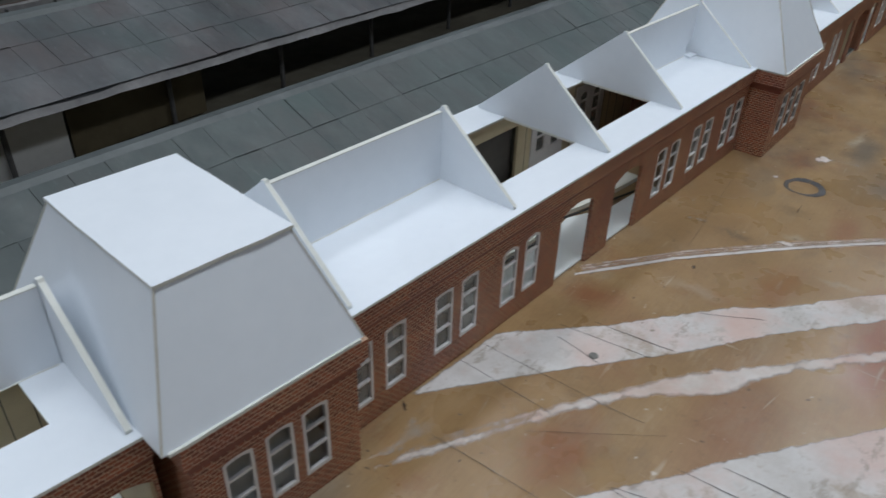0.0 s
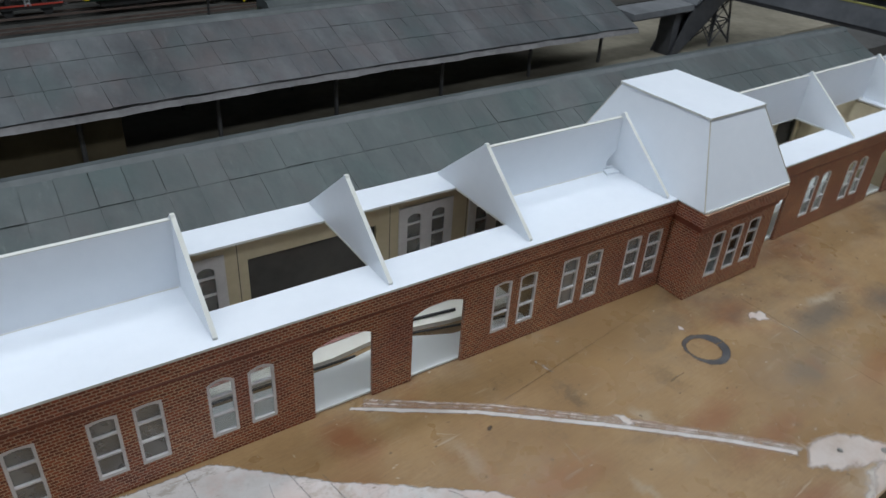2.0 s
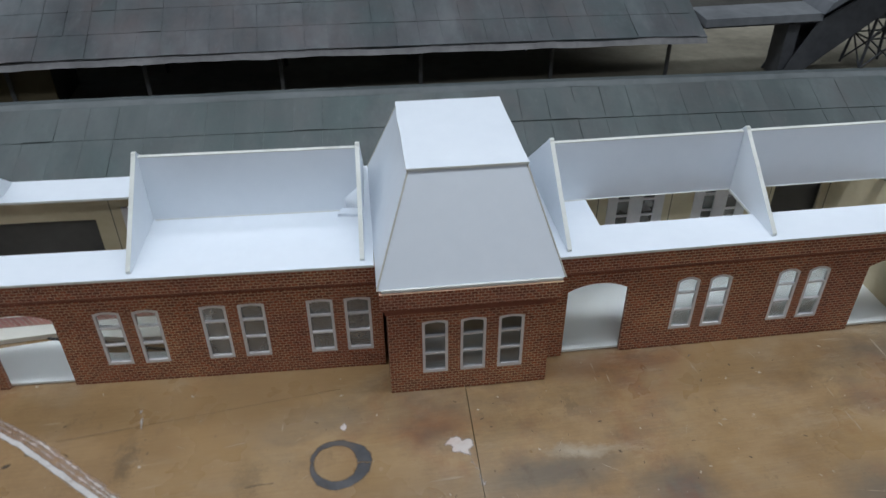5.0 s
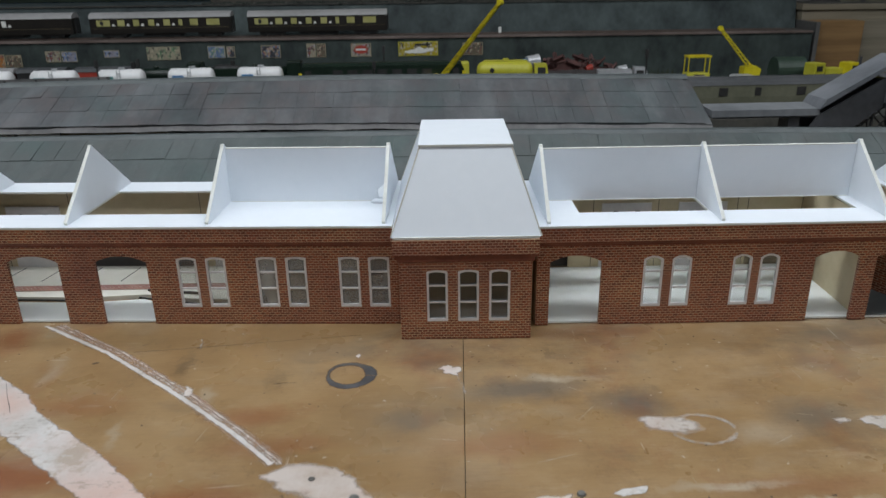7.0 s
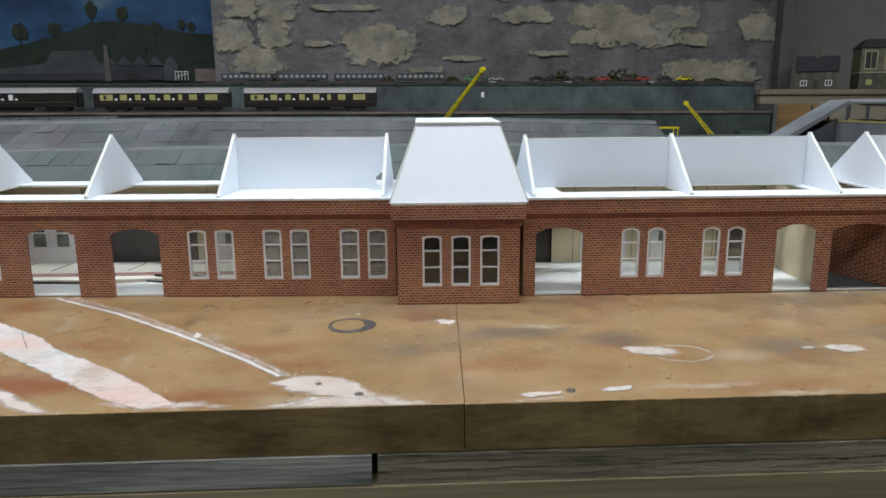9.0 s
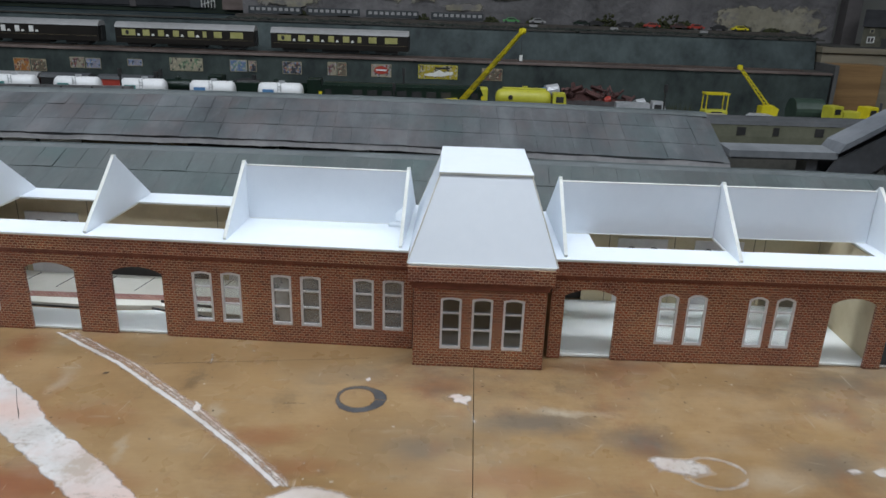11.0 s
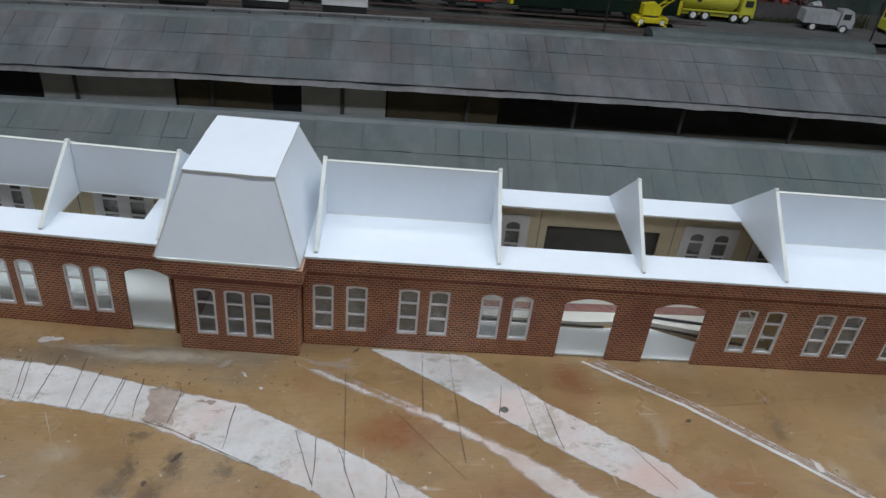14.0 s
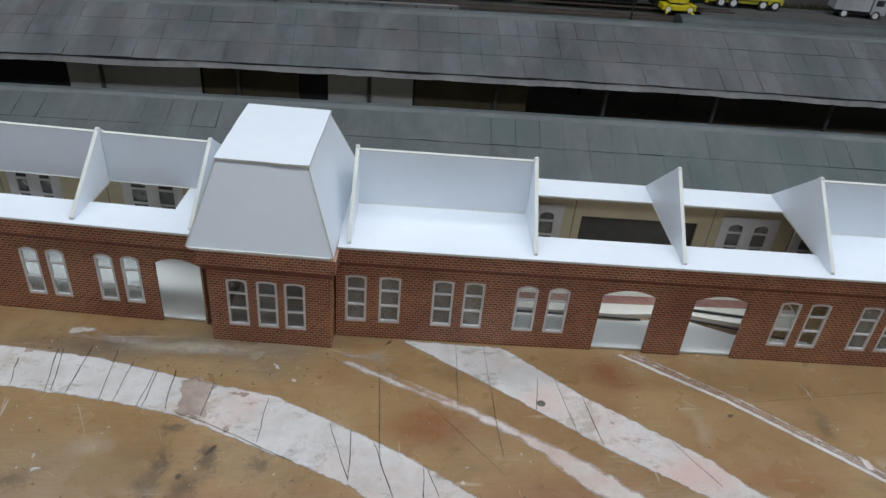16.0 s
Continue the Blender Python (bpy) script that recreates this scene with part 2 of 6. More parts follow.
def plaster_material():
    """White plaster with pink stains, soiled patches and worn holes where the board shows."""
    m, t, p = material("scraped_plaster")
    v = coords(t)
    colour = ramp(t, noise_out(t, v, 30, 9, 0.70), [(0.3, (0.42, 0.39, 0.355)), (0.6, (0.58, 0.56, 0.54))])
    colour = layer(t, colour, v, 9, 9, 0.74, 0.50, 0.70, 0.7, (0.56, 0.34, 0.28))
    push = warped(t, v, 0.03)
    for x, y, rx, ry, strength in ((-110, -180, 70, 44, 0.55), (-225, -104, 34, 22, 0.6), (-300, -50, 26, 20, 0.4), (-20, -190, 60, 30, 0.35), (-150, -130, 30, 30, 0.4), (-260, -180, 50, 30, 0.5)):
        colour = blot(t, colour, x, y, rx, ry, strength, (0.56, 0.35, 0.28), push)
    colour = layer(t, colour, v, 17, 9, 0.76, 0.545, 0.61, 0.7, (0.35, 0.275, 0.205))
    colour = layer(t, colour, coords(t, (1.0, 2.2, 1.0)), 34, 8, 0.78, 0.565, 0.625, 0.6, (0.26, 0.215, 0.165))
    colour = layer(t, colour, v, 60, 6, 0.7, 0.58, 0.68, 0.6, (0.38, 0.33, 0.28))
    colour = layer(t, colour, v, 150, 3, 0.6, 0.69, 0.73, 0.7, (0.20, 0.16, 0.12))
    t.links.new(colour, p.inputs["Base Color"])
    holes = ramp(t, noise_out(t, v, 22, 6, 0.62), [(0.60, (1, 1, 1)), (0.74, (0.3, 0.3, 0.3))])
    t.links.new(mix(t, 1.0, cover(t, coords(t, (1.0, 1.3, 1.0)), 140, 1.0, 0.75, 0.38, 0.54), holes, "MULTIPLY"), p.inputs["Alpha"])
    p.inputs["Roughness"].default_value = 0.55
    bump(t, noise_out(t, v, 90, 5), p, 0.3, 0.0005)
    return m


def film_material(name, dark, light, tint, reach, full=1.0, flow=(1.0, 1.5, 1.0)):
    """A coat rubbed so thin that the board shows through in streaks and specks."""
    m, t, p = material(name)
    v = coords(t)
    colour = ramp(t, noise_out(t, v, 40, 8, 0.68), [(0.3, dark), (0.6, light)])
    colour = layer(t, colour, v, 12, 8, 0.74, 0.46, 0.66, 0.8, tint)
    t.links.new(colour, p.inputs["Base Color"])
    t.links.new(cover(t, coords(t, flow), 95, reach, 1.5, 0.28, 0.66, full), p.inputs["Alpha"])
    p.inputs["Roughness"].default_value = 0.5
    bump(t, noise_out(t, v, 90, 5), p, 0.3, 0.0004)
    return m


def print_material(name, ground, inks, scale):
    """A printed picture too small to make out: several inks in patches on the ground colour."""
    m, t, p = material(name)
    colour = ramp(t, noise_out(t, coords(t), scale * 2.4, 3, 0.6), [(0.3, tuple(c * 0.55 for c in ground)), (0.7, tuple(c * 0.85 for c in ground))])
    for k, ink in enumerate(inks):
        colour = layer(t, colour, coords(t, (1.0 + 0.3 * k, 1.0, 0.8 + 0.35 * k)), scale * (1 + 0.45 * k), 4, 0.6, 0.52 + 0.02 * k, 0.56 + 0.02 * k, 0.95, ink)
    t.links.new(colour, p.inputs["Base Color"])
    p.inputs["Roughness"].default_value = 0.5
    return m


def slate_material(name, low, middle, pale, tint):
    """Painted slates: soft clouds of grey, green and pink-brown wash with pale streaks down the slope."""
    m, t, p = material(name)
    down, flat = coords(t, (2.2, 0.8, 0.8), True), coords(t, (1, 1, 1), True)
    colour = ramp(t, noise_out(t, down, 9, 7, 0.62), [(0.30, low), (0.52, middle), (0.74, pale)])
    colour = layer(t, colour, coords(t, (1.3, 0.8, 1), True), 20, 5, 0.60, 0.46, 0.68, 0.75, tint)
    colour = layer(t, colour, coords(t, (1.0, 0.7, 1), True), 15, 5, 0.58, 0.50, 0.70, 0.65, (middle[0] * 0.72, middle[1] * 1.0, middle[2] * 0.96))
    colour = layer(t, colour, coords(t, (1.8, 0.9, 1.0), True), 19, 4, 0.6, 0.52, 0.74, 0.34, tuple(c * 1.3 for c in pale))
    colour = layer(t, colour, coords(t, (1.6, 0.9, 1.0), True), 17, 5, 0.65, 0.54, 0.72, 0.55, tuple(c * 0.8 for c in low))
    colour = layer(t, colour, flat, 90, 5, 0.7, 0.56, 0.74, 0.35, low)
    colour = layer(t, colour, coords(t, (4.0, 1.0, 1.0), True), 60, 5, 0.7, 0.60, 0.76, 0.4, tuple(c * 1.25 for c in pale))
    info = t.nodes.new("ShaderNodeObjectInfo")
    colour = mix(t, 1.0, colour, ramp(t, info.outputs["Random"], [(0.0, (0.91, 0.92, 0.92)), (1.0, (1.07, 1.07, 1.07))]), "MULTIPLY")
    t.links.new(colour, p.inputs["Base Color"])
    p.inputs["Roughness"].default_value = 0.5
    bump(t, noise_out(t, flat, 110, 4), p, 0.35, 0.0005)
    return m


def stone_material():
    """Cream limestone with smears of grey mortar over it."""
    m, t, p = material("limestone")
    v = coords(t, (1, 1, 1), True)
    colour = ramp(t, noise_out(t, v, 16, 9, 0.70), [(0.28, (0.150, 0.138, 0.104)), (0.5, (0.262, 0.240, 0.178)), (0.72, (0.370, 0.340, 0.262))])
    colour = layer(t, colour, coords(t, (1.0, 1.0, 1.6), True), 12, 9, 0.72, 0.50, 0.60, 0.85, (0.165, 0.157, 0.155))
    colour = layer(t, colour, v, 45, 6, 0.7, 0.58, 0.70, 0.6, (0.060, 0.055, 0.045))
    t.links.new(colour, p.inputs["Base Color"])
    p.inputs["Roughness"].default_value = 0.9
    t.links.new(cover(t, v, 26, 0.95, 1.3, 0.28, 0.70), p.inputs["Alpha"])
    bump(t, noise_out(t, v, 40, 9, 0.7), p, 0.7, 0.006)
    return m


def sky_material():
    m, t, p = material("painted_sky")
    v = coords(t, (1.0, 1.0, 1.7))
    cloud = ramp(t, noise_out(t, v, 3.2, 6, 0.6), [(0.40, (0.006, 0.028, 0.075)), (0.54, (0.018, 0.070, 0.150)), (0.72, (0.17, 0.20, 0.22))])
    t.links.new(cloud, p.inputs["Base Color"])
    p.inputs["Roughness"].default_value = 0.8
    return m


def glass_material(name, haze):
    m, t, p = material(name)
    clear, gloss, both = t.nodes.new("ShaderNodeBsdfTransparent"), t.nodes.new("ShaderNodeBsdfGlossy"), t.nodes.new("ShaderNodeMixShader")
    clear.inputs[0].default_value = (0.86, 0.88, 0.88, 1)
    gloss.inputs["Roughness"].default_value = 0.12
    both.inputs[0].default_value = 0.07
    t.links.new(clear.outputs[0], both.inputs[1])
    t.links.new(gloss.outputs[0], both.inputs[2])
    last = both
    if haze:
        dull, last = t.nodes.new("ShaderNodeBsdfDiffuse"), t.nodes.new("ShaderNodeMixShader")
        t.links.new(ramp(t, noise_out(t, coords(t), 60, 5), [(0.3, (0.30, 0.29, 0.27)), (0.7, (0.50, 0.49, 0.46))]), dull.inputs[0])
        last.inputs[0].default_value = haze
        t.links.new(both.outputs[0], last.inputs[1])
        t.links.new(dull.outputs[0], last.inputs[2])
    t.links.new(last.outputs[0], t.nodes["Material Output"].inputs[0])
    return m


CARD = surf("white_card", (0.72, 0.768, 0.815), (0.785, 0.828, 0.872), 9, 0.42, 0.05, 14)
CARD_EDGE = surf("card_edge", (0.60, 0.61, 0.56), (0.73, 0.74, 0.69), 60, 0.7, 0.1)
CARD_TAN = surf("card_edge_tan", (0.44, 0.42, 0.35), (0.62, 0.60, 0.53), 80, 0.7, 0.1)
CARD_DULL = surf("floor_card", (0.80, 0.83, 0.80), (0.86, 0.88, 0.85), 14, 0.5, 0.05)
OPENING_SHADE = surf("opening_shade", (0.055, 0.052, 0.048), (0.100, 0.095, 0.088), 20, 0.7, 0.1)
CREAM = surf("cream_card", (0.52, 0.44, 0.28), (0.66, 0.58, 0.40), 26, 0.6, 0.05)
PALE_CREAM = surf("pale_cream_card", (0.66, 0.64, 0.55), (0.78, 0.76, 0.68), 20, 0.6, 0.05)
BRICK = brick_material("brick_paper", (0.142, 0.032, 0.014), (0.320, 0.084, 0.034), (0.53, 0.345, 0.240))
MOULD = surf("brick_moulding", (0.128, 0.034, 0.021), (0.235, 0.072, 0.042), 60, 0.5, 0.2)
BRICK_PALE = brick_material("brick_paper_pale", (0.32, 0.14, 0.11), (0.42, 0.20, 0.17), (0.55, 0.45, 0.4))
FRAME = surf("window_white", (0.60, 0.585, 0.58), (0.76, 0.745, 0.74), 60, 0.45, 0.0)
GLASS = glass_material("clear_glazing", 0.0)
HAZY = glass_material("hazy_glazing", 0.42)
BOARD = board_material()
BOARD_EDGE = surf("board_edge", (0.098, 0.066, 0.026), (0.285, 0.205, 0.085), 46, 0.5, 0.9, 5, stretch=(0.6, 1, 1.4), depth=0.0015)
GREY_STRIP = surf("weathered_batten", (0.074, 0.076, 0.064), (0.44, 0.44, 0.385), 18, 0.8, 0.9, 9, stretch=(0.3, 1, 4), depth=0.002)
ROUGH_STRIP = surf("rough_batten", (0.046, 0.040, 0.024), (0.36, 0.325, 0.225), 22, 0.85, 1.0, 6, stretch=(0.3, 1, 4), depth=0.003)
PINE = surf("pine_beam", (0.180, 0.150, 0.078), (0.500, 0.425, 0.255), 8, 0.55, 0.5, 6, stretch=(0.16, 1, 9))
KNOT = surf("pine_knot", (0.05, 0.03, 0.015), (0.12, 0.07, 0.035), 90, 0.6, 0.2)
PLASTER = plaster_material()
THIN = film_material("thin_plaster", (0.48, 0.42, 0.36), (0.63, 0.59, 0.55), (0.54, 0.36, 0.29), 0.86, 0.92)
FRINGE = film_material("plaster_fringe", (0.52, 0.46, 0.40), (0.66, 0.62, 0.58), (0.54, 0.40, 0.32), 0.68, 0.75)
STREAKY = film_material("streaky_plaster", (0.46, 0.39, 0.33), (0.62, 0.57, 0.53), (0.52, 0.32, 0.25), 0.86, 0.92)
OLIVE = surf("olive_panel", (0.085, 0.068, 0.038), (0.165, 0.135, 0.078), 14, 0.7, 0.1)
OLIVE_PALE = surf("olive_coach", (0.095, 0.100, 0.066), (0.150, 0.150, 0.105), 40, 0.5, 0.0)
SOILED = film_material("soiled_plaster", (0.24, 0.17, 0.13), (0.47, 0.38, 0.32), (0.36, 0.25, 0.19), 0.8, 0.85)
BLUSH = film_material("blush_plaster", (0.43, 0.34, 0.27), (0.58, 0.51, 0.46), (0.50, 0.33, 0.26), 0.84, 0.88)
STAIN = film_material("dark_stain", (0.030, 0.022, 0.016), (0.090, 0.062, 0.040), (0.06, 0.04, 0.026), 0.85, 0.9)
PENCIL = surf("pencil_line", (0.03, 0.03, 0.03), (0.09, 0.085, 0.08), 80, 0.6, 0.0)
RING = film_material("black_ring", (0.026, 0.027, 0.031), (0.090, 0.090, 0.094), (0.130, 0.095, 0.065), 0.92, 0.95)
FILM = film_material("pink_film", (0.30, 0.19, 0.12), (0.46, 0.33, 0.25), (0.42, 0.24, 0.17), 0.55, 0.6)
WASH = film_material("plaster_wash", (0.40, 0.34, 0.27), (0.60, 0.55, 0.49), (0.45, 0.35, 0.26), 0.42, 0.62)
STAIN_SPECK = surf("dark_speck", (0.060, 0.040, 0.023), (0.150, 0.098, 0.052), 60, 0.6, 0.0)
CHIP = surf("pale_chip", (0.30, 0.235, 0.16), (0.52, 0.455, 0.37), 90, 0.6, 0.0)
SCRATCH = surf("pale_scratch", (0.33, 0.26, 0.18), (0.46, 0.38, 0.29), 40, 0.6, 0.0)
SCREW = surf("screw_steel", (0.12, 0.12, 0.11), (0.30, 0.29, 0.27), 150, 0.4, 0.1, metal=0.7)
SLATE = slate_material("green_slate", (0.040, 0.053, 0.052), (0.068, 0.083, 0.081), (0.108, 0.126, 0.124), (0.076, 0.074, 0.072))
SLATE_GREY = slate_material("grey_slate", (0.046, 0.050, 0.053), (0.088, 0.092, 0.096), (0.150, 0.156, 0.160), (0.104, 0.086, 0.084))
LEAD = surf("ridge_lead", (0.040, 0.049, 0.049), (0.092, 0.106, 0.106), 22, 0.5, 0.3)
FASCIA = surf("eaves_paint", (0.075, 0.074, 0.074), (0.190, 0.185, 0.182), 30, 0.6, 0.3)
POST = surf("painted_post", (0.07, 0.072, 0.075), (0.16, 0.16, 0.165), 60, 0.5, 0.1)
PLATFORM = surf("platform_top", (0.155, 0.140, 0.104), (0.335, 0.305, 0.232), 11, 0.8, 0.3, 10)
BALLAST = surf("dark_ballast", (0.030, 0.027, 0.023), (0.085, 0.075, 0.062), 60, 0.9, 0.6, 6)
YARD = surf("yard_ground", (0.016, 0.018, 0.017), (0.080, 0.076, 0.066), 13, 0.9, 0.5, 10)
ROAD = surf("yard_road", (0.060, 0.060, 0.058), (0.120, 0.118, 0.112), 12, 0.85, 0.2, 12)
RETAINING = surf("retaining_wall", (0.005, 0.010, 0.010), (0.056, 0.076, 0.068), 16, 0.75, 0.6, 5, stretch=(1.0, 1, 0.7))
SLOPE = surf("painted_bank", (0.005, 0.011, 0.012), (0.066, 0.088, 0.086), 14, 0.75, 0.6, 5, stretch=(1.0, 1, 0.8))
COPING = surf("coping", (0.060, 0.040, 0.034), (0.21, 0.165, 0.145), 22, 0.7, 0.3, stretch=(0.4, 1, 1))
RAIL = surf("rail_rust", (0.05, 0.035, 0.03), (0.11, 0.08, 0.065), 60, 0.6, 0.0)
MORTAR = surf("grey_render", (0.066, 0.063, 0.064), (0.178, 0.170, 0.170), 9, 0.9, 1.0, 7, depth=0.012)
STONE = stone_material()
ROOM = surf("room_paint", (0.165, 0.166, 0.152), (0.210, 0.210, 0.193), 3, 0.85, 0.05)
CEILING = surf("ceiling_paint", (0.66, 0.66, 0.66), (0.72, 0.72, 0.72), 3, 0.85, 0.0)
FLOOR = surf("floor_concrete", (0.018, 0.018, 0.018), (0.040, 0.039, 0.038), 3, 0.8, 0.1)
SKY = sky_material()
HILL = surf("painted_hill", (0.003, 0.008, 0.006), (0.014, 0.027, 0.015), 14, 0.8, 0.0)
HILL_TREE = surf("painted_tree", (0.003, 0.006, 0.004), (0.020, 0.027, 0.012), 50, 0.8, 0.0)
WORKS = surf("painted_works", (0.022, 0.027, 0.030), (0.056, 0.061, 0.064), 14, 0.8, 0.0)
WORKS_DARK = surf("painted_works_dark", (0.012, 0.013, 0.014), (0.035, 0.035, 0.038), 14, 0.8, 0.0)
UMBER = surf("umber_paint", (0.008, 0.007, 0.006), (0.018, 0.015, 0.012), 30, 0.35, 0.0)
ROOF_GREY = surf("coach_roof", (0.22, 0.22, 0.21), (0.34, 0.335, 0.33), 22, 0.55, 0.0)
ROOF_DARK = surf("coach_roof_dark", (0.035, 0.038, 0.040), (0.080, 0.083, 0.086), 22, 0.6, 0.0)
PANE_CREAM = surf("cream_blind", (0.28, 0.27, 0.085), (0.42, 0.40, 0.16), 60, 0.4, 0.0)
PANE_WHITE = surf("table_lamp_white", (0.60, 0.60, 0.56), (0.78, 0.78, 0.74), 60, 0.4, 0.0)
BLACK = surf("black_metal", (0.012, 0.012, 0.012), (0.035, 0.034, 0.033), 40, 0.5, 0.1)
TANK_WHITE = surf("tank_white", (0.62, 0.63, 0.62), (0.80, 0.80, 0.79), 20, 0.35, 0.0)
BLUE = surf("label_blue", (0.05, 0.16, 0.34), (0.12, 0.26, 0.46), 90, 0.4, 0.0)
TEAL = surf("label_teal", (0.04, 0.17, 0.16), (0.08, 0.26, 0.24), 90, 0.4, 0.0)
LEAF = surf("leaf_green_paint", (0.05, 0.20, 0.06), (0.10, 0.32, 0.11), 40, 0.4, 0.0)
RED = surf("red_paint", (0.28, 0.035, 0.025), (0.42, 0.06, 0.04), 40, 0.4, 0.0)
PINK = surf("pink_print", (0.50, 0.30, 0.28), (0.62, 0.42, 0.38), 60, 0.5, 0.0)
YELLOW = surf("yellow_paint", (0.55, 0.45, 0.01), (0.72, 0.62, 0.03), 30, 0.35, 0.0)
LIME = surf("lime_paint", (0.40, 0.38, 0.025), (0.54, 0.52, 0.06), 30, 0.4, 0.0)
GREEN = surf("loco_green", (0.003, 0.010, 0.006), (0.008, 0.020, 0.012), 30, 0.35, 0.0)
DARK_GREEN = surf("coach_green", (0.022, 0.042, 0.030), (0.048, 0.075, 0.055), 30, 0.4, 0.0)
SILVER = surf("silver_paint", (0.36, 0.37, 0.38), (0.55, 0.56, 0.57), 40, 0.3, 0.0, metal=0.2)
SCRAP = surf("rusty_scrap", (0.026, 0.012, 0.011), (0.125, 0.052, 0.045), 45, 0.7, 0.4)
WOOD_BARE = surf("bare_timber", (0.135, 0.115, 0.078), (0.255, 0.225, 0.165), 9, 0.7, 0.3, 9, stretch=(0.3, 1, 5))
WOOD_WARM = surf("warm_timber", (0.150, 0.080, 0.028), (0.300, 0.175, 0.070), 9, 0.7, 0.3, 9, stretch=(0.3, 1, 5))
HOUSE_STONE = surf("house_stone", (0.038, 0.038, 0.026), (0.105, 0.10, 0.070), 60, 0.8, 0.4)
HOUSE_TAN = surf("house_tan", (0.075, 0.070, 0.044), (0.16, 0.15, 0.10), 60, 0.8, 0.3)
HOUSE_CREAM = surf("house_cream", (0.24, 0.215, 0.14), (0.34, 0.31, 0.21), 40, 0.7, 0.1)
HOUSE_ROOF = surf("house_roof", (0.012, 0.012, 0.014), (0.036, 0.037, 0.040), 60, 0.6, 0.3)
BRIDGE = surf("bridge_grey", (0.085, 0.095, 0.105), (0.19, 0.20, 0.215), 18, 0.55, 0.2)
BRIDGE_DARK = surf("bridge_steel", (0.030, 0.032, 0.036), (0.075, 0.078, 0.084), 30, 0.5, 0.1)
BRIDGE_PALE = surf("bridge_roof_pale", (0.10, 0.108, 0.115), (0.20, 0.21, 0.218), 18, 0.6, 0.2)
HEDGE = surf("hedge_green", (0.008, 0.012, 0.005), (0.056, 0.060, 0.018), 120, 0.9, 0.8)
HEDGE_DARK = surf("scrub_dark", (0.006, 0.009, 0.008), (0.040, 0.046, 0.036), 90, 0.9, 0.8)
POLE = surf("dark_post_wood", (0.05, 0.045, 0.045), (0.10, 0.09, 0.088), 20, 0.7, 0.2)

# ---------------------------------------------------------------- builders (all lengths below in millimetres)
MM = 0.001
TILT = 4.0  # the layout's boards lie at this angle to the station
FALL = 0.0205  # the layout behind the station falls away this much
FALLING, SPREAD = set(), set()


def far(u, v):
    """The yard's rear half lies deeper and lower than the plan's even grid."""
    f = min(460.0, max(0.0, v - 700))
    k = (v + 0.25 * f + 400) / (v + 400)
    return -100 + (u + 100) * k, v + 0.25 * f, -(11.5 + 0.004 * u) * min(1.0, f / 200)


def part(name, bm, mat, parent=None, label="", smooth=False):
    bmesh.ops.recalc_face_normals(bm, faces=bm.faces[:])
    root = parent
    while root is not None and root.parent is not None:
        root = root.parent
    if root is not None and root.name in SPREAD:
        for v in bm.verts:
            v.co.x, v.co.y, drop = far(v.co.x, v.co.y)
            v.co.z += drop
    for v in bm.verts:
        v.co *= MM
    if root is not None and root.name in FALLING:
        m = root.matrix_world
        for v in bm.verts:
            v.co.z -= FALL * (m @ v.co).y
    me = bpy.data.meshes.new(name)
    bm.to_mesh(me)
    bm.free()
    for m in mat if isinstance(mat, tuple) else (mat,):
        me.materials.append(m)
    if smooth:
        for f in me.polygons:
            f.use_smooth = True
    ob = new(name, me)
    ob.parent = parent
    return tagged(ob, label)


def thing(name, label, category, group="", kind="", at=(0, 0, 0), turn=0.0, layout=False):
    """An Empty at the thing's base; layout: at is given along the layout's own lines."""
    ob = new(name)
    ob.empty_display_size = 0.02
    if layout and at[1] > 700:
        u, v, drop = far(at[0], at[1])
        at = (u, v, at[2] + drop)
    m = pose(at[0] * MM, at[1] * MM, at[2] * MM, 0, 0, turn)
    ob.matrix_world = (pose(0, 0, 0, 0, 0, TILT) @ m) if layout else m
    if layout and name != "baseboard":
        FALLING.add(ob.name)
        if not any(at):
            SPREAD.add(ob.name)
    return tagged(ob, label, category, group, kind)


def box(bm, x0, x1, y0, y1, z0, z1, mat=0, soft=0.0):
    made = bmesh.ops.create_cube(bm, size=1.0)["verts"]
    for v in made:
        v.co = Vector(((x0 + x1) / 2 + v.co.x * (x1 - x0), (y0 + y1) / 2 + v.co.y * (y1 - y0), (z0 + z1) / 2 + v.co.z * (z1 - z0)))
    faces = {f for v in made for f in v.link_faces}
    for f in faces:
        f.material_index = mat
    if soft:
        edges = {e for v in made for e in v.link_edges}
        bmesh.ops.bevel(bm, geom=list(edges), offset=soft, segments=2, affect="EDGES", profile=0.6)
    return bm


def rod(bm, a, b, r, seg=8, r2=None, mat=0):
    a, b = Vector(a), Vector(b)
    made = bmesh.ops.create_cone(bm, cap_ends=True, segments=seg, radius1=r, radius2=r if r2 is None else r2, depth=(b - a).length)["verts"]
    m = Matrix.Translation((a + b) / 2) @ (b - a).to_track_quat("Z", "Y").to_matrix().to_4x4()
    for v in made:
        v.co = m @ v.co
    for f in {f for v in made for f in v.link_faces}:
        f.material_index = mat
    return bm


def ball(bm, c, r, squash=(1, 1, 1), detail=2):
    made = bmesh.ops.create_icosphere(bm, subdivisions=detail, radius=r)["verts"]
    for v in made:
        v.co = Vector((c[0] + v.co.x * squash[0], c[1] + v.co.y * squash[1], c[2] + v.co.z * squash[2]))
    return bm


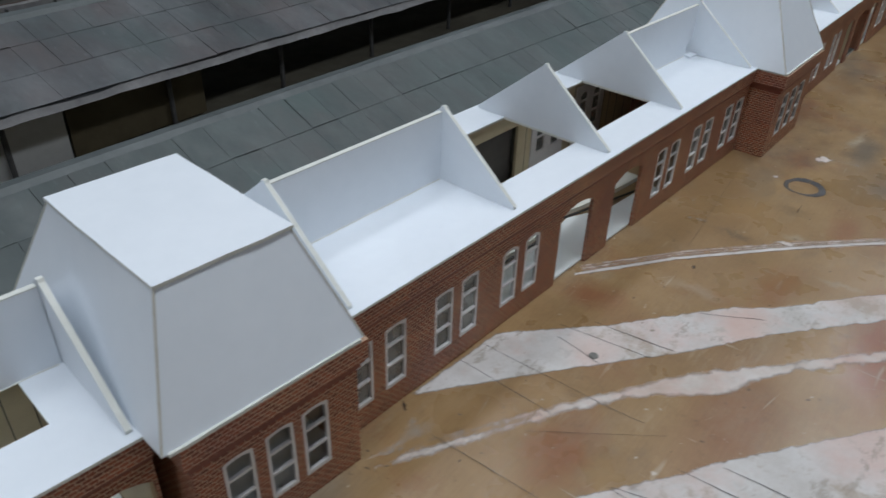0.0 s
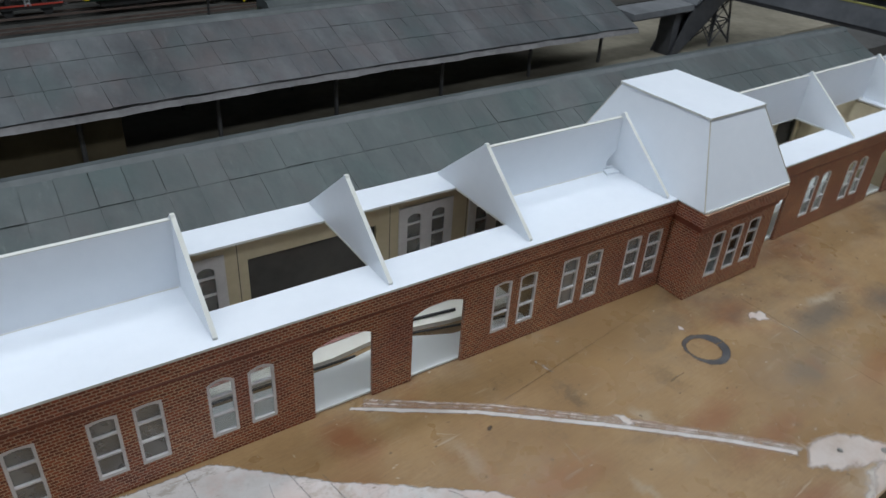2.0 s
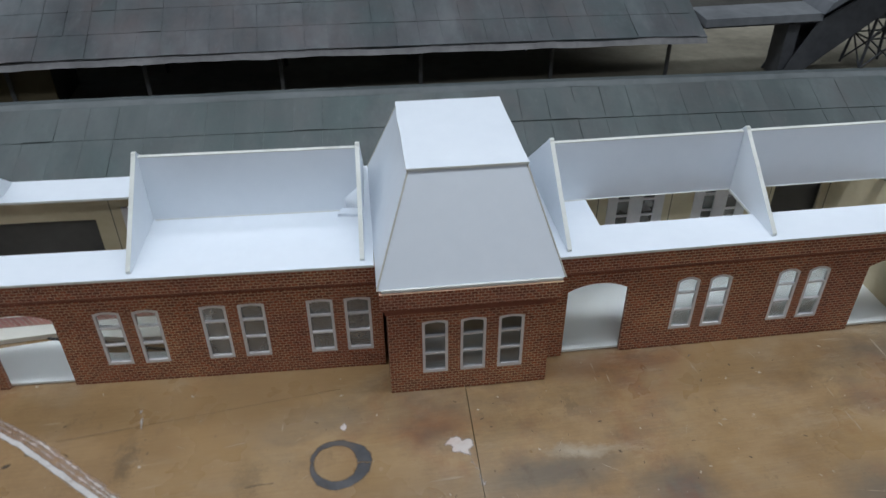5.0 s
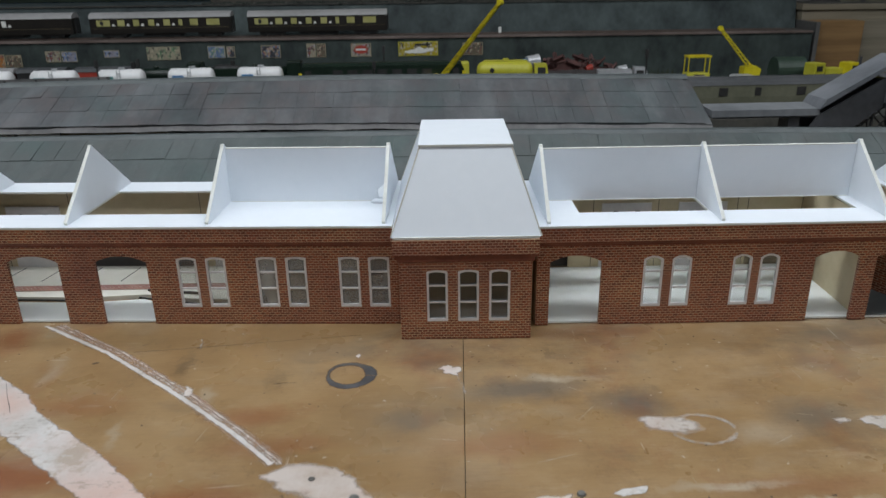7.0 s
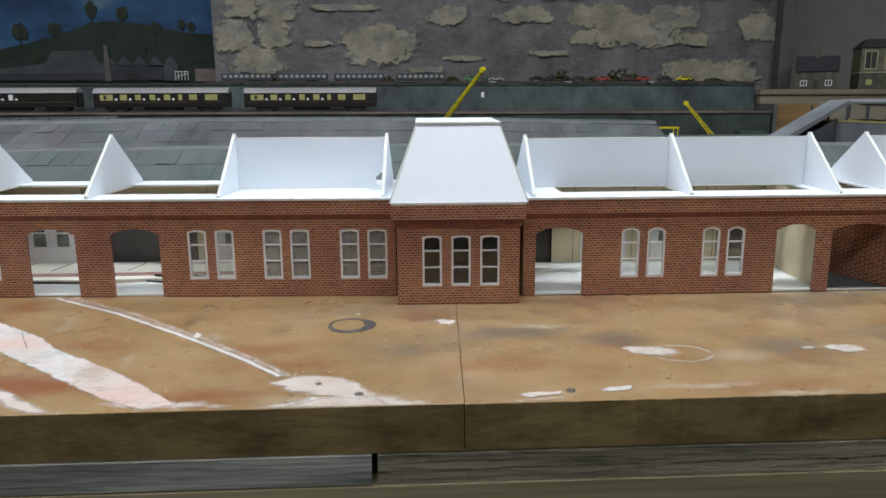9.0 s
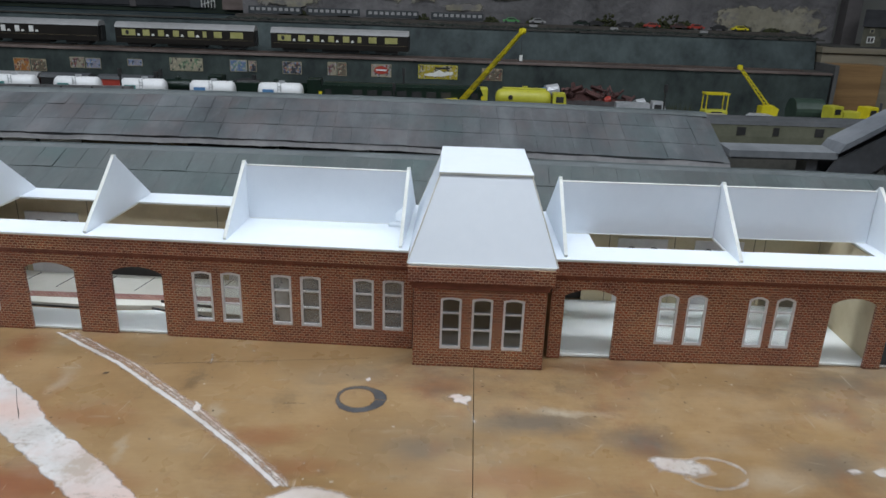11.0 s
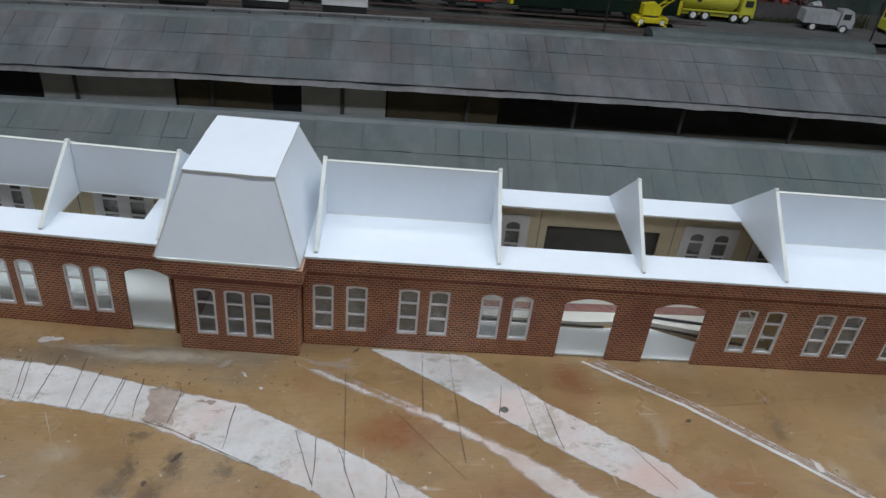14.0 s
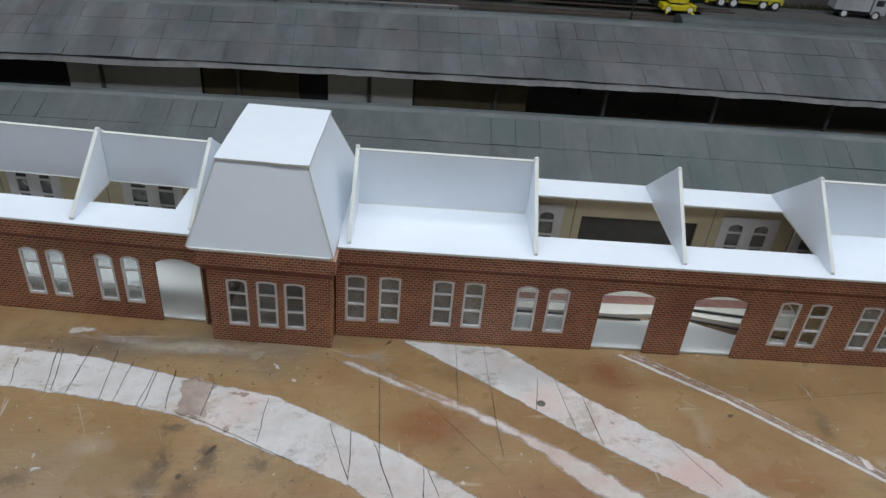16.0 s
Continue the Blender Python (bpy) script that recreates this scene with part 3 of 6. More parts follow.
def prism(bm, outline, axis, a, b, mat=0, edge=None):
    """An outline of two coordinates drawn along axis from a to b; edge: the material of its narrow sides."""
    place = {"x": lambda p, s: (s, p[0], p[1]), "y": lambda p, s: (p[0], s, p[1]), "z": lambda p, s: (p[0], p[1], s)}[axis]
    lo, hi = [bm.verts.new(place(p, a)) for p in outline], [bm.verts.new(place(p, b)) for p in outline]
    for f in (bm.faces.new(lo), bm.faces.new(hi[::-1])):
        f.material_index = mat
    n = len(outline)
    for i in range(n):
        bm.faces.new((lo[i], hi[i], hi[(i + 1) % n], lo[(i + 1) % n])).material_index = mat if edge is None else edge
    return bm


def pierced(outline, holes, axis, a, b, edge=None):
    """A sheet with openings right through it."""
    place = {"x": lambda p: (a, p[0], p[1]), "y": lambda p: (p[0], a, p[1]), "z": lambda p: (p[0], p[1], a)}[axis]
    bm = bmesh.new()
    for loop in (outline, *holes):
        vs = [bm.verts.new(place(p)) for p in loop]
        for i in range(len(vs)):
            bm.edges.new((vs[i], vs[(i + 1) % len(vs)]))
    bmesh.ops.triangle_fill(bm, use_beauty=True, use_dissolve=False, edges=bm.edges[:])
    grown = bmesh.ops.extrude_face_region(bm, geom=bm.faces[:])["geom"]
    move = Vector({"x": (b - a, 0, 0), "y": (0, b - a, 0), "z": (0, 0, b - a)}[axis])
    bmesh.ops.translate(bm, vec=move, verts=[g for g in grown if isinstance(g, bmesh.types.BMVert)])
    bmesh.ops.recalc_face_normals(bm, faces=bm.faces[:])
    if edge is not None:
        k = "xyz".index(axis)
        for f in bm.faces:
            if abs(f.normal[k]) < 0.5:
                f.material_index = edge
    return bm


def arch(x0, x1, z0, z1, rise, steps=7):
    """An opening with a flat foot and a segmental head, counter-clockwise."""
    w, c = (x1 - x0) / 2, (x0 + x1) / 2
    r = (w * w + rise * rise) / (2 * rise)
    half = math.asin(min(1.0, w / r))
    head = [(c + r * math.sin(half - 2 * half * i / steps), z1 - r + r * math.cos(half - 2 * half * i / steps)) for i in range(steps + 1)]
    return [(x0, z0), (x1, z0)] + head


def rect(x0, x1, z0, z1):
    return [(x0, z0), (x1, z0), (x1, z1), (x0, z1)]


def window(parent, x0, x1, z0, z1, y, rise=1.6, blind=None):
    """A white sash window of three lights under an arched head, with a pane behind."""
    h, b = z1 - z0, 1.1
    m1, m2 = z0 + 0.37 * h, z0 + 0.70 * h
    lights = [rect(x0 + b, x1 - b, z0 + b + 0.4, m1 - 0.5), rect(x0 + b, x1 - b, m1 + 0.5, m2 - 0.5), arch(x0 + b, x1 - b, m2 + 0.5, z1 - b, max(1.0, rise - 0.4), 6)]
    frame_ob = part("window", pierced(arch(x0 - 0.3, x1 + 0.3, z0 - 0.3, z1 + 0.3, rise, 8), lights, "y", y - 0.05, y + 1.5), FRAME, parent)
    pane = part("pane", prism(bmesh.new(), arch(x0, x1, z0, z1, rise, 8), "y", y + 1.6, y + 1.8), blind or GLASS, frame_ob)
    pane.visible_shadow = False


def front_wall(parent, x0, x1, top, doors, windows, y=0.0, thick=2.4, rise=1.8, flat=(), low=()):
    outline = [(x0, 0.3)]
    for a, b in sorted(doors):
        outline += [(a, 0.3)] + [(p[0], p[1]) for p in reversed(arch(a, b, 0.3, 50, 4.5, 9)[2:])] + [(b, 0.3)]
    outline += [(x1, 0.3), (x1, top), (x0, top)]
    heads = [0.5 if k in flat else 1.2 if k in low else rise for k in range(len(windows))]
    holes = [arch(a, b, 13, 49, h, 8) for (a, b), h in zip(windows, heads)]
    part("front_wall", pierced(outline, holes, "y", y, y + thick), BRICK, parent, "printed brick paper wall")
    for (a, b), h in zip(windows, heads):
        window(parent, a + 0.3, b - 0.3, 13.3, 48.7, y, h, HAZY if h < 1 else None)


def cornice(parent, x0, x1, y, z=70.0):
    """Stepped brick fascia drawn along the wall head."""
    part("cornice", box(bmesh.new(), x0, x1, y - 2.6, y - 0.02, z - 9.6, z - 0.4), BRICK, parent)
    part("moulding", prism(bmesh.new(), [(y - 0.02, z - 13.6), (y - 0.7, z - 13.2), (y - 0.9, z - 12.0), (y - 1.7, z - 11.2), (y - 2.3, z - 9.7), (y - 0.02, z - 9.7)], "x", x0, x1), MOULD, parent, "plain red moulded course")


def gable(parent, x, low=71.5, apex=113.0, front=0.5, back=99.0):
    """A white triangular roof former with cream foam edges and a blunt tip."""
    mid = 50.0
    slope = (apex - low) / (mid - front)
    tip = [(mid - 1.6, apex - 1.6 * slope), (mid - 0.9, apex), (mid + 0.9, apex), (mid + 1.6, apex - 1.6 * slope)]
    outline = [(front, low + 1.6), (front + 0.4, low), (back - 0.4, low), (back, low + 1.6), *tip[::-1]]
    bm = prism(bmesh.new(), outline, "x", x - 1.15, x + 1.15, 0, 1)
    part("roof_former", bm, (CARD, CARD_EDGE), parent)


def spine(parent, x0, x1, y=51.5, low=71.5, top=109.5, torn=False):
    """The upright panel along the ridge; torn: with a corner broken out at its foot."""
    outline = [(x0, low), (x1, low)] + ([(x1, low + 2), (x1 - 7.5, low + 2.6), (x1 - 8, low + 7.5), (x1 - 5, low + 10.5), (x1, low + 14.5)] if torn else []) + [(x1, top), (x0, top)]
    part("ridge_panel", prism(bmesh.new(), outline, "y", y - 1.2, y + 1.2), CARD, parent)
    part("glue_bead", prism(bmesh.new(), ragged([(x0 + 1, y - 1.8), (x1 - 1, y - 1.8), (x1 - 1, y - 1.25), (x0 + 1, y - 1.25)], 3, 0.35, x0), "z", low - 0.05, low + 0.3), CARD_EDGE, parent, "rough bead of dried glue")
    part("ridge_edge", box(bmesh.new(), x0, x1, y - 1.25, y + 1.25, top, top + 0.5), CARD_EDGE, parent)


def deck(parent, x0, x1, holes, y0=-3.4, y1=102.0):
    bm = pierced([(x0, y0), (x1, y0), (x1, y1), (x0, y1)], [rect(*h) for h in holes], "z", 70.0, 71.4, 1)
    part("roof_deck", bm, (CARD, CARD_EDGE), parent)


def back_wall(parent, x0, x1, frames, openings, y=96.0):
    """Cream card with white double frames and large dark openings, ruled in pencil."""
    outline = [(x0, 0.3)]
    for a, b in sorted(openings):
        outline += [(a, 0.3), (a, 46), (b, 46), (b, 0.3)]
    outline += [(x1, 0.3), (x1, 69.8), (x0, 69.8)]
    holes = []
    for a, b in frames:
        c = (a + b) / 2
        holes += [arch(a + 5, c - 3, 14, 49, 3.0, 6), arch(c + 3, b - 5, 14, 49, 3.0, 6)]
    part("back_wall", pierced(outline, holes, "y", y, y + 2.2), CREAM, parent, "cream card wall ruled in pencil")
    for a, b in frames:
        c = (a + b) / 2
        lights = []
        for p, q in ((a + 6.5, c - 4.5), (c + 4.5, b - 6.5)):
            lights += [rect(p, q, 17, 28), rect(p, q, 29.4, 40), arch(p, q, 41.4, 48, 2.4, 6)]
        part("double_frame", pierced(rect(a, b, 1, 54), lights, "y", y - 1.2, y - 0.1), FRAME, parent, "white double window frame")
        part("pane", box(bmesh.new(), a + 5.5, b - 5.5, y + 0.6, y + 1.0, 15, 48), HAZY, parent)
    # added dark sheets imitate the shade seen through the openings
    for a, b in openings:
        part("shade_panel", box(bmesh.new(), a - 2, b + 2, y + 6, y + 7, 0.4, 50), OPENING_SHADE, parent, "dark sheet standing in for the shade behind the opening")
    x = x0 + 6
    while x < x1 - 4:
        if not any(a - 1 < x < b + 1 for a, b in (*frames, *openings)):
            part("pencil_line", box(bmesh.new(), x, x + 0.45, y - 0.12, y - 0.02, 2, 66), PENCIL, parent)
        x += random.uniform(8, 19)


# ---------------------------------------------------------------- room
room = [("wall_back", -4200, 4200, 1415, 1455, -950, 1200), ("wall_front", -4200, 4200, -2640, -2600, -950, 1200),
        ("wall_west", -4240, -4200, -2600, 1290, -950, 1200), ("wall_east", 4200, 4240, -2600, 1290, -950, 1200)]
for name, *b in room:
    tagged(part(name, box(bmesh.new(), *b), ROOM), "plain grey painted room wall", "wall", kind="structure").matrix_world = pose(0, 0, 0, 0, 0, TILT)
tagged(part("floor", box(bmesh.new(), -4200, 4200, -2600, 1415, -990, -950), FLOOR), "grey concrete floor of the room", "floor", kind="structure").matrix_world = pose(0, 0, 0, 0, 0, TILT)
tagged(part("ceiling", box(bmesh.new(), -4200, 4200, -2600, 1415, 1200, 1240), CEILING), "plain white ceiling of the room", "ceiling", kind="structure").matrix_world = pose(0, 0, 0, 0, 0, TILT)

# ---------------------------------------------------------------- baseboard and its timber
base = thing("baseboard", "stained golden-brown layout board on timber framing", "baseboard", kind="structure", layout=True)


def brink(u, out=0.0):
    """The v of the board's front edge at u."""
    return -187.5 - out - 0.018 * min(520, max(u, -420))


def chipped(u0, u1, step, wobble, seed, out=0.0):
    """The front edge from u0 to u1 in short uneven steps."""
    n = max(1, int((u1 - u0) / step))
    us = [u0 + (u1 - u0) * k / n for k in range(n + 1)]
    return [(u, brink(u, out) + wobble * noise.noise(Vector((u * 0.11, seed, 0))) + 0.6 * wobble * noise.noise(Vector((u * 0.41, seed, 5)))) for u in us]


bm = prism(bmesh.new(), [(-1500, brink(-1500))] + chipped(-620, 25.4, 6, 0.25, 1) + [(48, 190), (-1500, 190)], "z", -24, 0, 0, 1)
part("board", bm, (BOARD, BOARD_EDGE), base)
bm = prism(bmesh.new(), chipped(25.8, 520, 2.5, 0.8, 2) + [(1500, brink(1500)), (1500, 190), (48.4, 190)], "z", -24, -0.2, 0, 1)
part("board", bm, (BOARD, BOARD_EDGE), base)
part("underboard", box(bmesh.new(), -1500, 1500, 190.2, 640, -40, -14), BOARD_EDGE, base)
part("batten", prism(bmesh.new(), [(-1500, brink(-1500, 1))] + chipped(-420, -19, 9, 0.3, 3, 1.5) + [(-19, -140), (-1500, -140)], "z", -39.5, -24.5), GREY_STRIP, base, "weathered grey batten")
part("batten", prism(bmesh.new(), chipped(-16, 420, 4, 0.9, 4, 0.9) + [(1500, brink(1500, 1)), (1500, -150), (-16, -150)], "z", -33.0, -24.8), ROUGH_STRIP, base, "dark rough-sawn batten")
part("batten", prism(bmesh.new(), chipped(-16, 420, 3, 1.2, 6, 0.4) + [(1500, brink(1500, 1)), (1500, -150), (-16, -150)], "z", -40.5, -33.2), ROUGH_STRIP, base, "dark rough-sawn batten")
beam = part("beam", prism(bmesh.new(), [(-1500, brink(-1500, 2)), (-420, brink(-420, 2)), (520, brink(520, 2)), (1500, brink(1500, 2)), (1500, -160), (-420, -145), (-1500, -145)], "z", -135, -40.6), PINE, base, "knotty pine beam")
for kx, kz, kr in ((-171, -47.5, 4.0), (-28, -53, 5.0), (310, -80, 5.0)):
    knot = part("knot", rod(bmesh.new(), (kx, brink(kx, 2.4), kz), (kx, -175, kz), kr, 14), KNOT, beam)
    if kx < -100:
        part("knot_heart", rod(bmesh.new(), (kx, brink(kx, 2.7), kz), (kx, -176, kz), kr * 0.7, 14), GREY_STRIP, knot, "pale round heart of the knot")
for lx in (-1200, 1200):
    part("leg", box(bmesh.new(), lx - 35, lx + 35, -165, -100, -950, -24), PINE, base)
    part("leg", box(bmesh.new(), lx - 35, lx + 35, 540, 600, -950, -24), PINE, base)


def lie(x, y):
    """Where a mark drawn at (x, y) lies on the board."""
    east = min(1.0, max(0.0, (x + 190) / 130))
    return (x - 4.5 * east * min(1.0, -y / 40), (1 - east) * 0.96 * y + east * (y + 8.5 * min(1.0, max(0.0, -y / 45))))


def ragged(points, step=4.0, wobble=1.2, seed=0):
    """The outline through points, broken into short uneven steps."""
    out = []
    for i, a in enumerate(points):
        b = points[(i + 1) % len(points)]
        n = max(1, int(math.dist(a, b) / step))
        for k in range(n):
            f = k / n
            x, y = a[0] + (b[0] - a[0]) * f, a[1] + (b[1] - a[1]) * f
            w = wobble * noise.noise(Vector((x * 0.12, y * 0.12, seed))) + 0.7 * wobble * noise.noise(Vector((x * 0.45, y * 0.45, seed + 9)))
            out.append((x + w, y + w * 0.9))
    return out


def smear(name, points, label, wobble=1.2, seed=0, high=0.3, mat=None, category="plaster patch", cell=0.0):
    """A thin uneven coat on the board within the outline, thinning out to nothing at its rim."""
    points = [lie(*q) for q in points]
    wide = np.array(points)
    size = max(np.ptp(wide[:, 0]), np.ptp(wide[:, 1]))
    line = np.array(ragged(points, 4.0 if size > 150 else 1.2, wobble, seed))
    cell = cell or (2.0 if size > 150 else 1.2 if size > 30 else 0.5)
    feather = cell * 3.0
    x, y = np.meshgrid(np.arange(line[:, 0].min() - feather, line[:, 0].max() + feather, cell), np.arange(line[:, 1].min() - feather, line[:, 1].max() + feather, cell), indexing="ij")
    gap, odd = np.full(x.shape, 1e9), np.zeros(x.shape, bool)
    for (ax, ay), (bx, by) in zip(line, np.roll(line, -1, axis=0)):
        dx, dy = bx - ax, by - ay
        f = np.clip(((x - ax) * dx + (y - ay) * dy) / (dx * dx + dy * dy + 1e-9), 0, 1)
        gap = np.minimum(gap, np.hypot(x - ax - f * dx, y - ay - f * dy))
        if abs(dy) > 1e-9:
            odd ^= ((ay > y) != (by > y)) & (x < ax + dx * (y - ay) / dy)
    inside = np.where(odd, gap, -gap)
    rim = np.clip((inside + feather * 0.7) / (feather * 1.7), 0, 1)
    bm = bmesh.new()
    level, made = bm.verts.layers.float.new("rim"), {}
    for i in range(x.shape[0] - 1):
        for j in range(x.shape[1] - 1):
            corner = [(i, j), (i + 1, j), (i + 1, j + 1), (i, j + 1)]
            if not any(rim[c] > 0.02 for c in corner) or any(TURN_C * y[c] - TURN_S * x[c] < brink(TURN_C * x[c] + TURN_S * y[c]) + 0.4 for c in corner):
                continue
            for c in corner:
                if c not in made:
                    made[c] = bm.verts.new((x[c], y[c], 0.03 + 0.011 * (seed % 21) + high * rim[c]))
                    made[c][level] = rim[c]
            bm.faces.new([made[c] for c in corner])
    return tagged(part(name, bm, mat or PLASTER), label, category, kind="structure")


BANDS = (([(-740, -22), (-680, -24), (-624, -29), (-571, -35), (-515, -49), (-462, -60), (-422, -80), (-382, -102), (-350, -124), (-325, -139), (-269, -178), (-232, -204), (-300, -204), (-345, -178), (-385, -147), (-413, -124), (-435, -114), (-475, -97), (-514, -80), (-556, -71), (-606, -65), (-660, -60), (-740, -58)],
          "wide curved band of scraped white plaster on the board", 0.5, 1, PLASTER),
         ([(-393, -1), (-326, -3), (-298, -27), (-275, -47), (-236, -75), (-213, -92), (-195, -112), (-140, -152), (-94, -194), (-110, -199), (-130, -190), (-170, -160), (-224, -118), (-257, -98), (-280, -82), (-317, -54), (-348, -32)],
          "broad white plaster band running from the brick wall", 0.7, 2, PLASTER),
         ([(-439, -12), (-403, -31), (-354, -57), (-302, -87), (-276, -105), (-242, -133), (-204, -163), (-174, -186), (-150, -203), (-164, -204), (-182, -191), (-210, -168), (-247, -139), (-267, -127), (-285, -121), (-298, -108), (-308, -95), (-323, -83), (-352, -65), (-383, -50), (-408, -38), (-436, -22), (-420, -26), (-400, -36), (-360, -57), (-400, -34)],
          "thin streaky white and pink plaster band", 1.1, 3, STREAKY))
for outline, label, wobble, seed, coat in BANDS:
    smear("road_patch", outline, label, wobble, seed, mat=coat, cell=1.2 if coat is STREAKY else 1.6)
for pts, seed in (([(-112, -188), (-90, -189), (-66, -194), (-70, -198), (-100, -199), (-122, -199), (-140, -192)], 27), ([(-600, -12), (-560, -10), (-516, -14), (-480, -19), (-452, -26), (-480, -29), (-520, -28), (-562, -22), (-600, -20)], 28), ([(-438, -12), (-424, -16), (-404, -12), (-390, -22), (-404, -26), (-426, -24)], 29)):
    smear("plaster_smear", pts, "plaster rubbed thin over the board", 2.4, seed, 0.06, FRINGE if seed == 27 else WASH, "plaster smear")
for o, w, seed in ((0.0, 2.4, 4), (6.5, 9.0, 22), (8.0, 0.9, 6), (13.0, 1.2, 20)):
    line = [(-248 + o, -3), (-188 + 0.8 * o, -42), (-128 + 0.6 * o, -91), (-80 + 0.45 * o, -132), (-52 + 0.4 * o, -159)]
    smear("plaster_streak", [(x + 0.5 * w, y + 0.4 * w) for x, y in line] + [(x - 0.5 * w, y - 0.4 * w) for x, y in line[::-1]],
          "straight white plaster streak scraped along the board", 0.4, seed, 0.06 if seed == 22 else 0.1, {4: None, 22: FILM}.get(seed, THIN), cell=0.7 if seed in (4, 22) else 0.5)
smear("plaster_patch", [(-55, -168), (-42, -157), (-30, -158), (-15, -163), (-5, -176), (2, -184), (-8, -188), (-28, -184), (-41, -180)], "pinkish plaster patch round a screw near the board's edge", 1.6, 7, 0.2, BLUSH)
smear("plaster_patch", [(-60, -206), (-52, -199), (-40, -195), (-24, -186), (-8, -186), (4, -190), (10, -195), (-3, -203), (-30, -206)], "thin pink and white plaster patch on the board's edge", 1.8, 30, 0.2, BLUSH)
smear("plaster_smear", [(-70, -206), (-56, -198), (-24, -183), (8, -184), (32, -195), (12, -202), (-20, -206)], "worn edge of plaster rubbed thin over the board", 3.0, 31, 0.06, FRINGE, "plaster smear")
for pts, seed, coat in (([(69, -184), (80, -180), (92, -180), (90, -184), (76, -187)], 8, THIN), ([(109, -180), (116, -175), (127, -174), (126, -178), (114, -181)], 9, PLASTER), ([(132, -122), (140, -115), (156, -116), (166, -121), (168, -129), (154, -134), (139, -130)], 10, FRINGE),
                        ([(248, -120), (256, -115), (270, -115), (273, -124), (260, -129)], 11, FRINGE), ([(26, -69), (29, -65), (33, -63), (36, -66), (40, -65), (41, -70), (38, -73), (41, -78), (36, -76), (34, -73), (31, -74), (30, -70)], 12, THIN), ([(38, -76), (40, -78), (43.5, -95), (42.3, -95)], 17, FRINGE), ([(-25, -52), (-22.5, -49), (-21.6, -53), (-23, -56)], 13, PLASTER),
                        ([(-467, -30), (-465, -32), (-464.5, -37), (-466.5, -36)], 14, PLASTER), ([(-456, -45), (-453, -44), (-452, -47), (-455, -48)], 15, PLASTER), ([(-132, -25), (-131, -25), (-127, -41), (-128.5, -41)], 16, THIN), ([(-600, -8), (-592, -6), (-585, -7), (-580, -11), (-590, -12), (-598, -14)], 18, FRINGE), ([(236, -119), (243, -117), (246, -121), (239, -123)], 19, FRINGE),
                        ([(40, -196), (90, -186), (92, -190), (42, -200)], 33, FRINGE), ([(-580, -113), (-577, -112), (-575, -115), (-577, -115), (-579, -116.5)], 34, FRINGE), ([(-576, -121), (-571, -121), (-570, -123), (-572.5, -123.5), (-574, -125.5)], 35, FRINGE), ([(-122, -85), (-117, -90), (-113, -101), (-120, -96)], 36, THIN)):
    smear("plaster_patch", pts, "small splash of dried white plaster on the board", 1.6, seed, 0.2, coat)
for pts, seed in (([(-521, -53), (-512, -47), (-499, -52), (-494, -83), (-510, -80), (-518, -74)], 40), ([(-492, -56), (-478, -59), (-479, -74), (-485, -77)], 38), ([(-489, -87), (-484, -85), (-480, -88), (-485, -92)], 39), ([(-623, -55), (-616, -56), (-617, -61), (-624, -60)], 37), ([(-620, -29), (-617, -29), (-612, -30), (-613, -34), (-617, -34)], 41), ([(-608, -47), (-604, -46), (-598, -46), (-601, -49), (-605, -49)], 42), ([(-624, -41), (-621, -42), (-619, -45), (-621, -46)], 43), ([(-525, -54), (-519, -56), (-512, -58), (-519, -59)], 47)):
    smear("soiled_patch", pts, "brown soiled patch where the plaster is worn away", 1.6, seed, 0.12, SOILED, "stain")


def hair(bm, x0, y0, x1, y1, r, seed):
    """A thin line scratched from one place to another, slightly bent and broken."""
    (x0, y0), (x1, y1) = lie(x0, y0), lie(x1, y1)
    pts = [(x0 + (x1 - x0) * k / 6 + 1.0 * noise.noise(Vector((k * 0.4, seed * 3.7, 0))), y0 + (y1 - y0) * k / 6) for k in range(7)]
    for k, (a, b) in enumerate(zip(pts, pts[1:])):
        w = r * (0.55 + 0.75 * abs(noise.noise(Vector((k * 0.9, seed, 3)))) * 1.6)
        rod(bm, (a[0], a[1], 0.62), (b[0], b[1], 0.62), w, 4)


bm = bmesh.new()
for k, (x0, y0, x1, y1) in enumerate(((-613, -63, -618, -40), (-592, -66, -599, -29), (-589, -66, -596, -29), (-580, -67, -580, -24), (-560, -70, -564, -27), (-552, -72, -551, -37), (-538, -75, -536, -41), (-535, -74, -535, -41), (-521, -76, -525, -43), (-501, -82, -500, -51), (-466, -97, -466, -62), (-428, -80, -415, -119), (-414, -121, -416, -84), (-403, -92, -390, -130), (-398, -109, -404, -27), (-375, -106, -374, -129), (-374, -107, -366, -128), (-345, -125, -340, -165), (-330, -140, -326, -172))):
    hair(bm, x0, y0, x1, y1, 0.21, k)
tagged(part("pencil_scratch", bm, PENCIL), "dark pencil scratches across the wide plaster band", "scratches", kind="stuff")
bm = bmesh.new()
for k, (x0, y0, x1, y1) in enumerate(((-356, -3, -355, -61), (-338, -4, -331, -99), (-296, -25, -286, -78), (-280, -39, -273, -85), (-305, -31, -309, -61), (-232, -80, -212, -112))):
    hair(bm, x0, y0, x1, y1, 0.17, k + 40)
tagged(part("hair_scratch", bm, PENCIL), "fine grey hairlines drawn over plaster and board", "scratches", kind="stuff")
bm = bmesh.new()
hair(bm, -27, -21, -170, -43, 0.12, 71)
hair(bm, -330, -112, -372, -60, 0.12, 72)
hair(bm, -515, -78, -497, -84, 0.2, 80)
hair(bm, -497, -84, -480, -92, 0.2, 81)
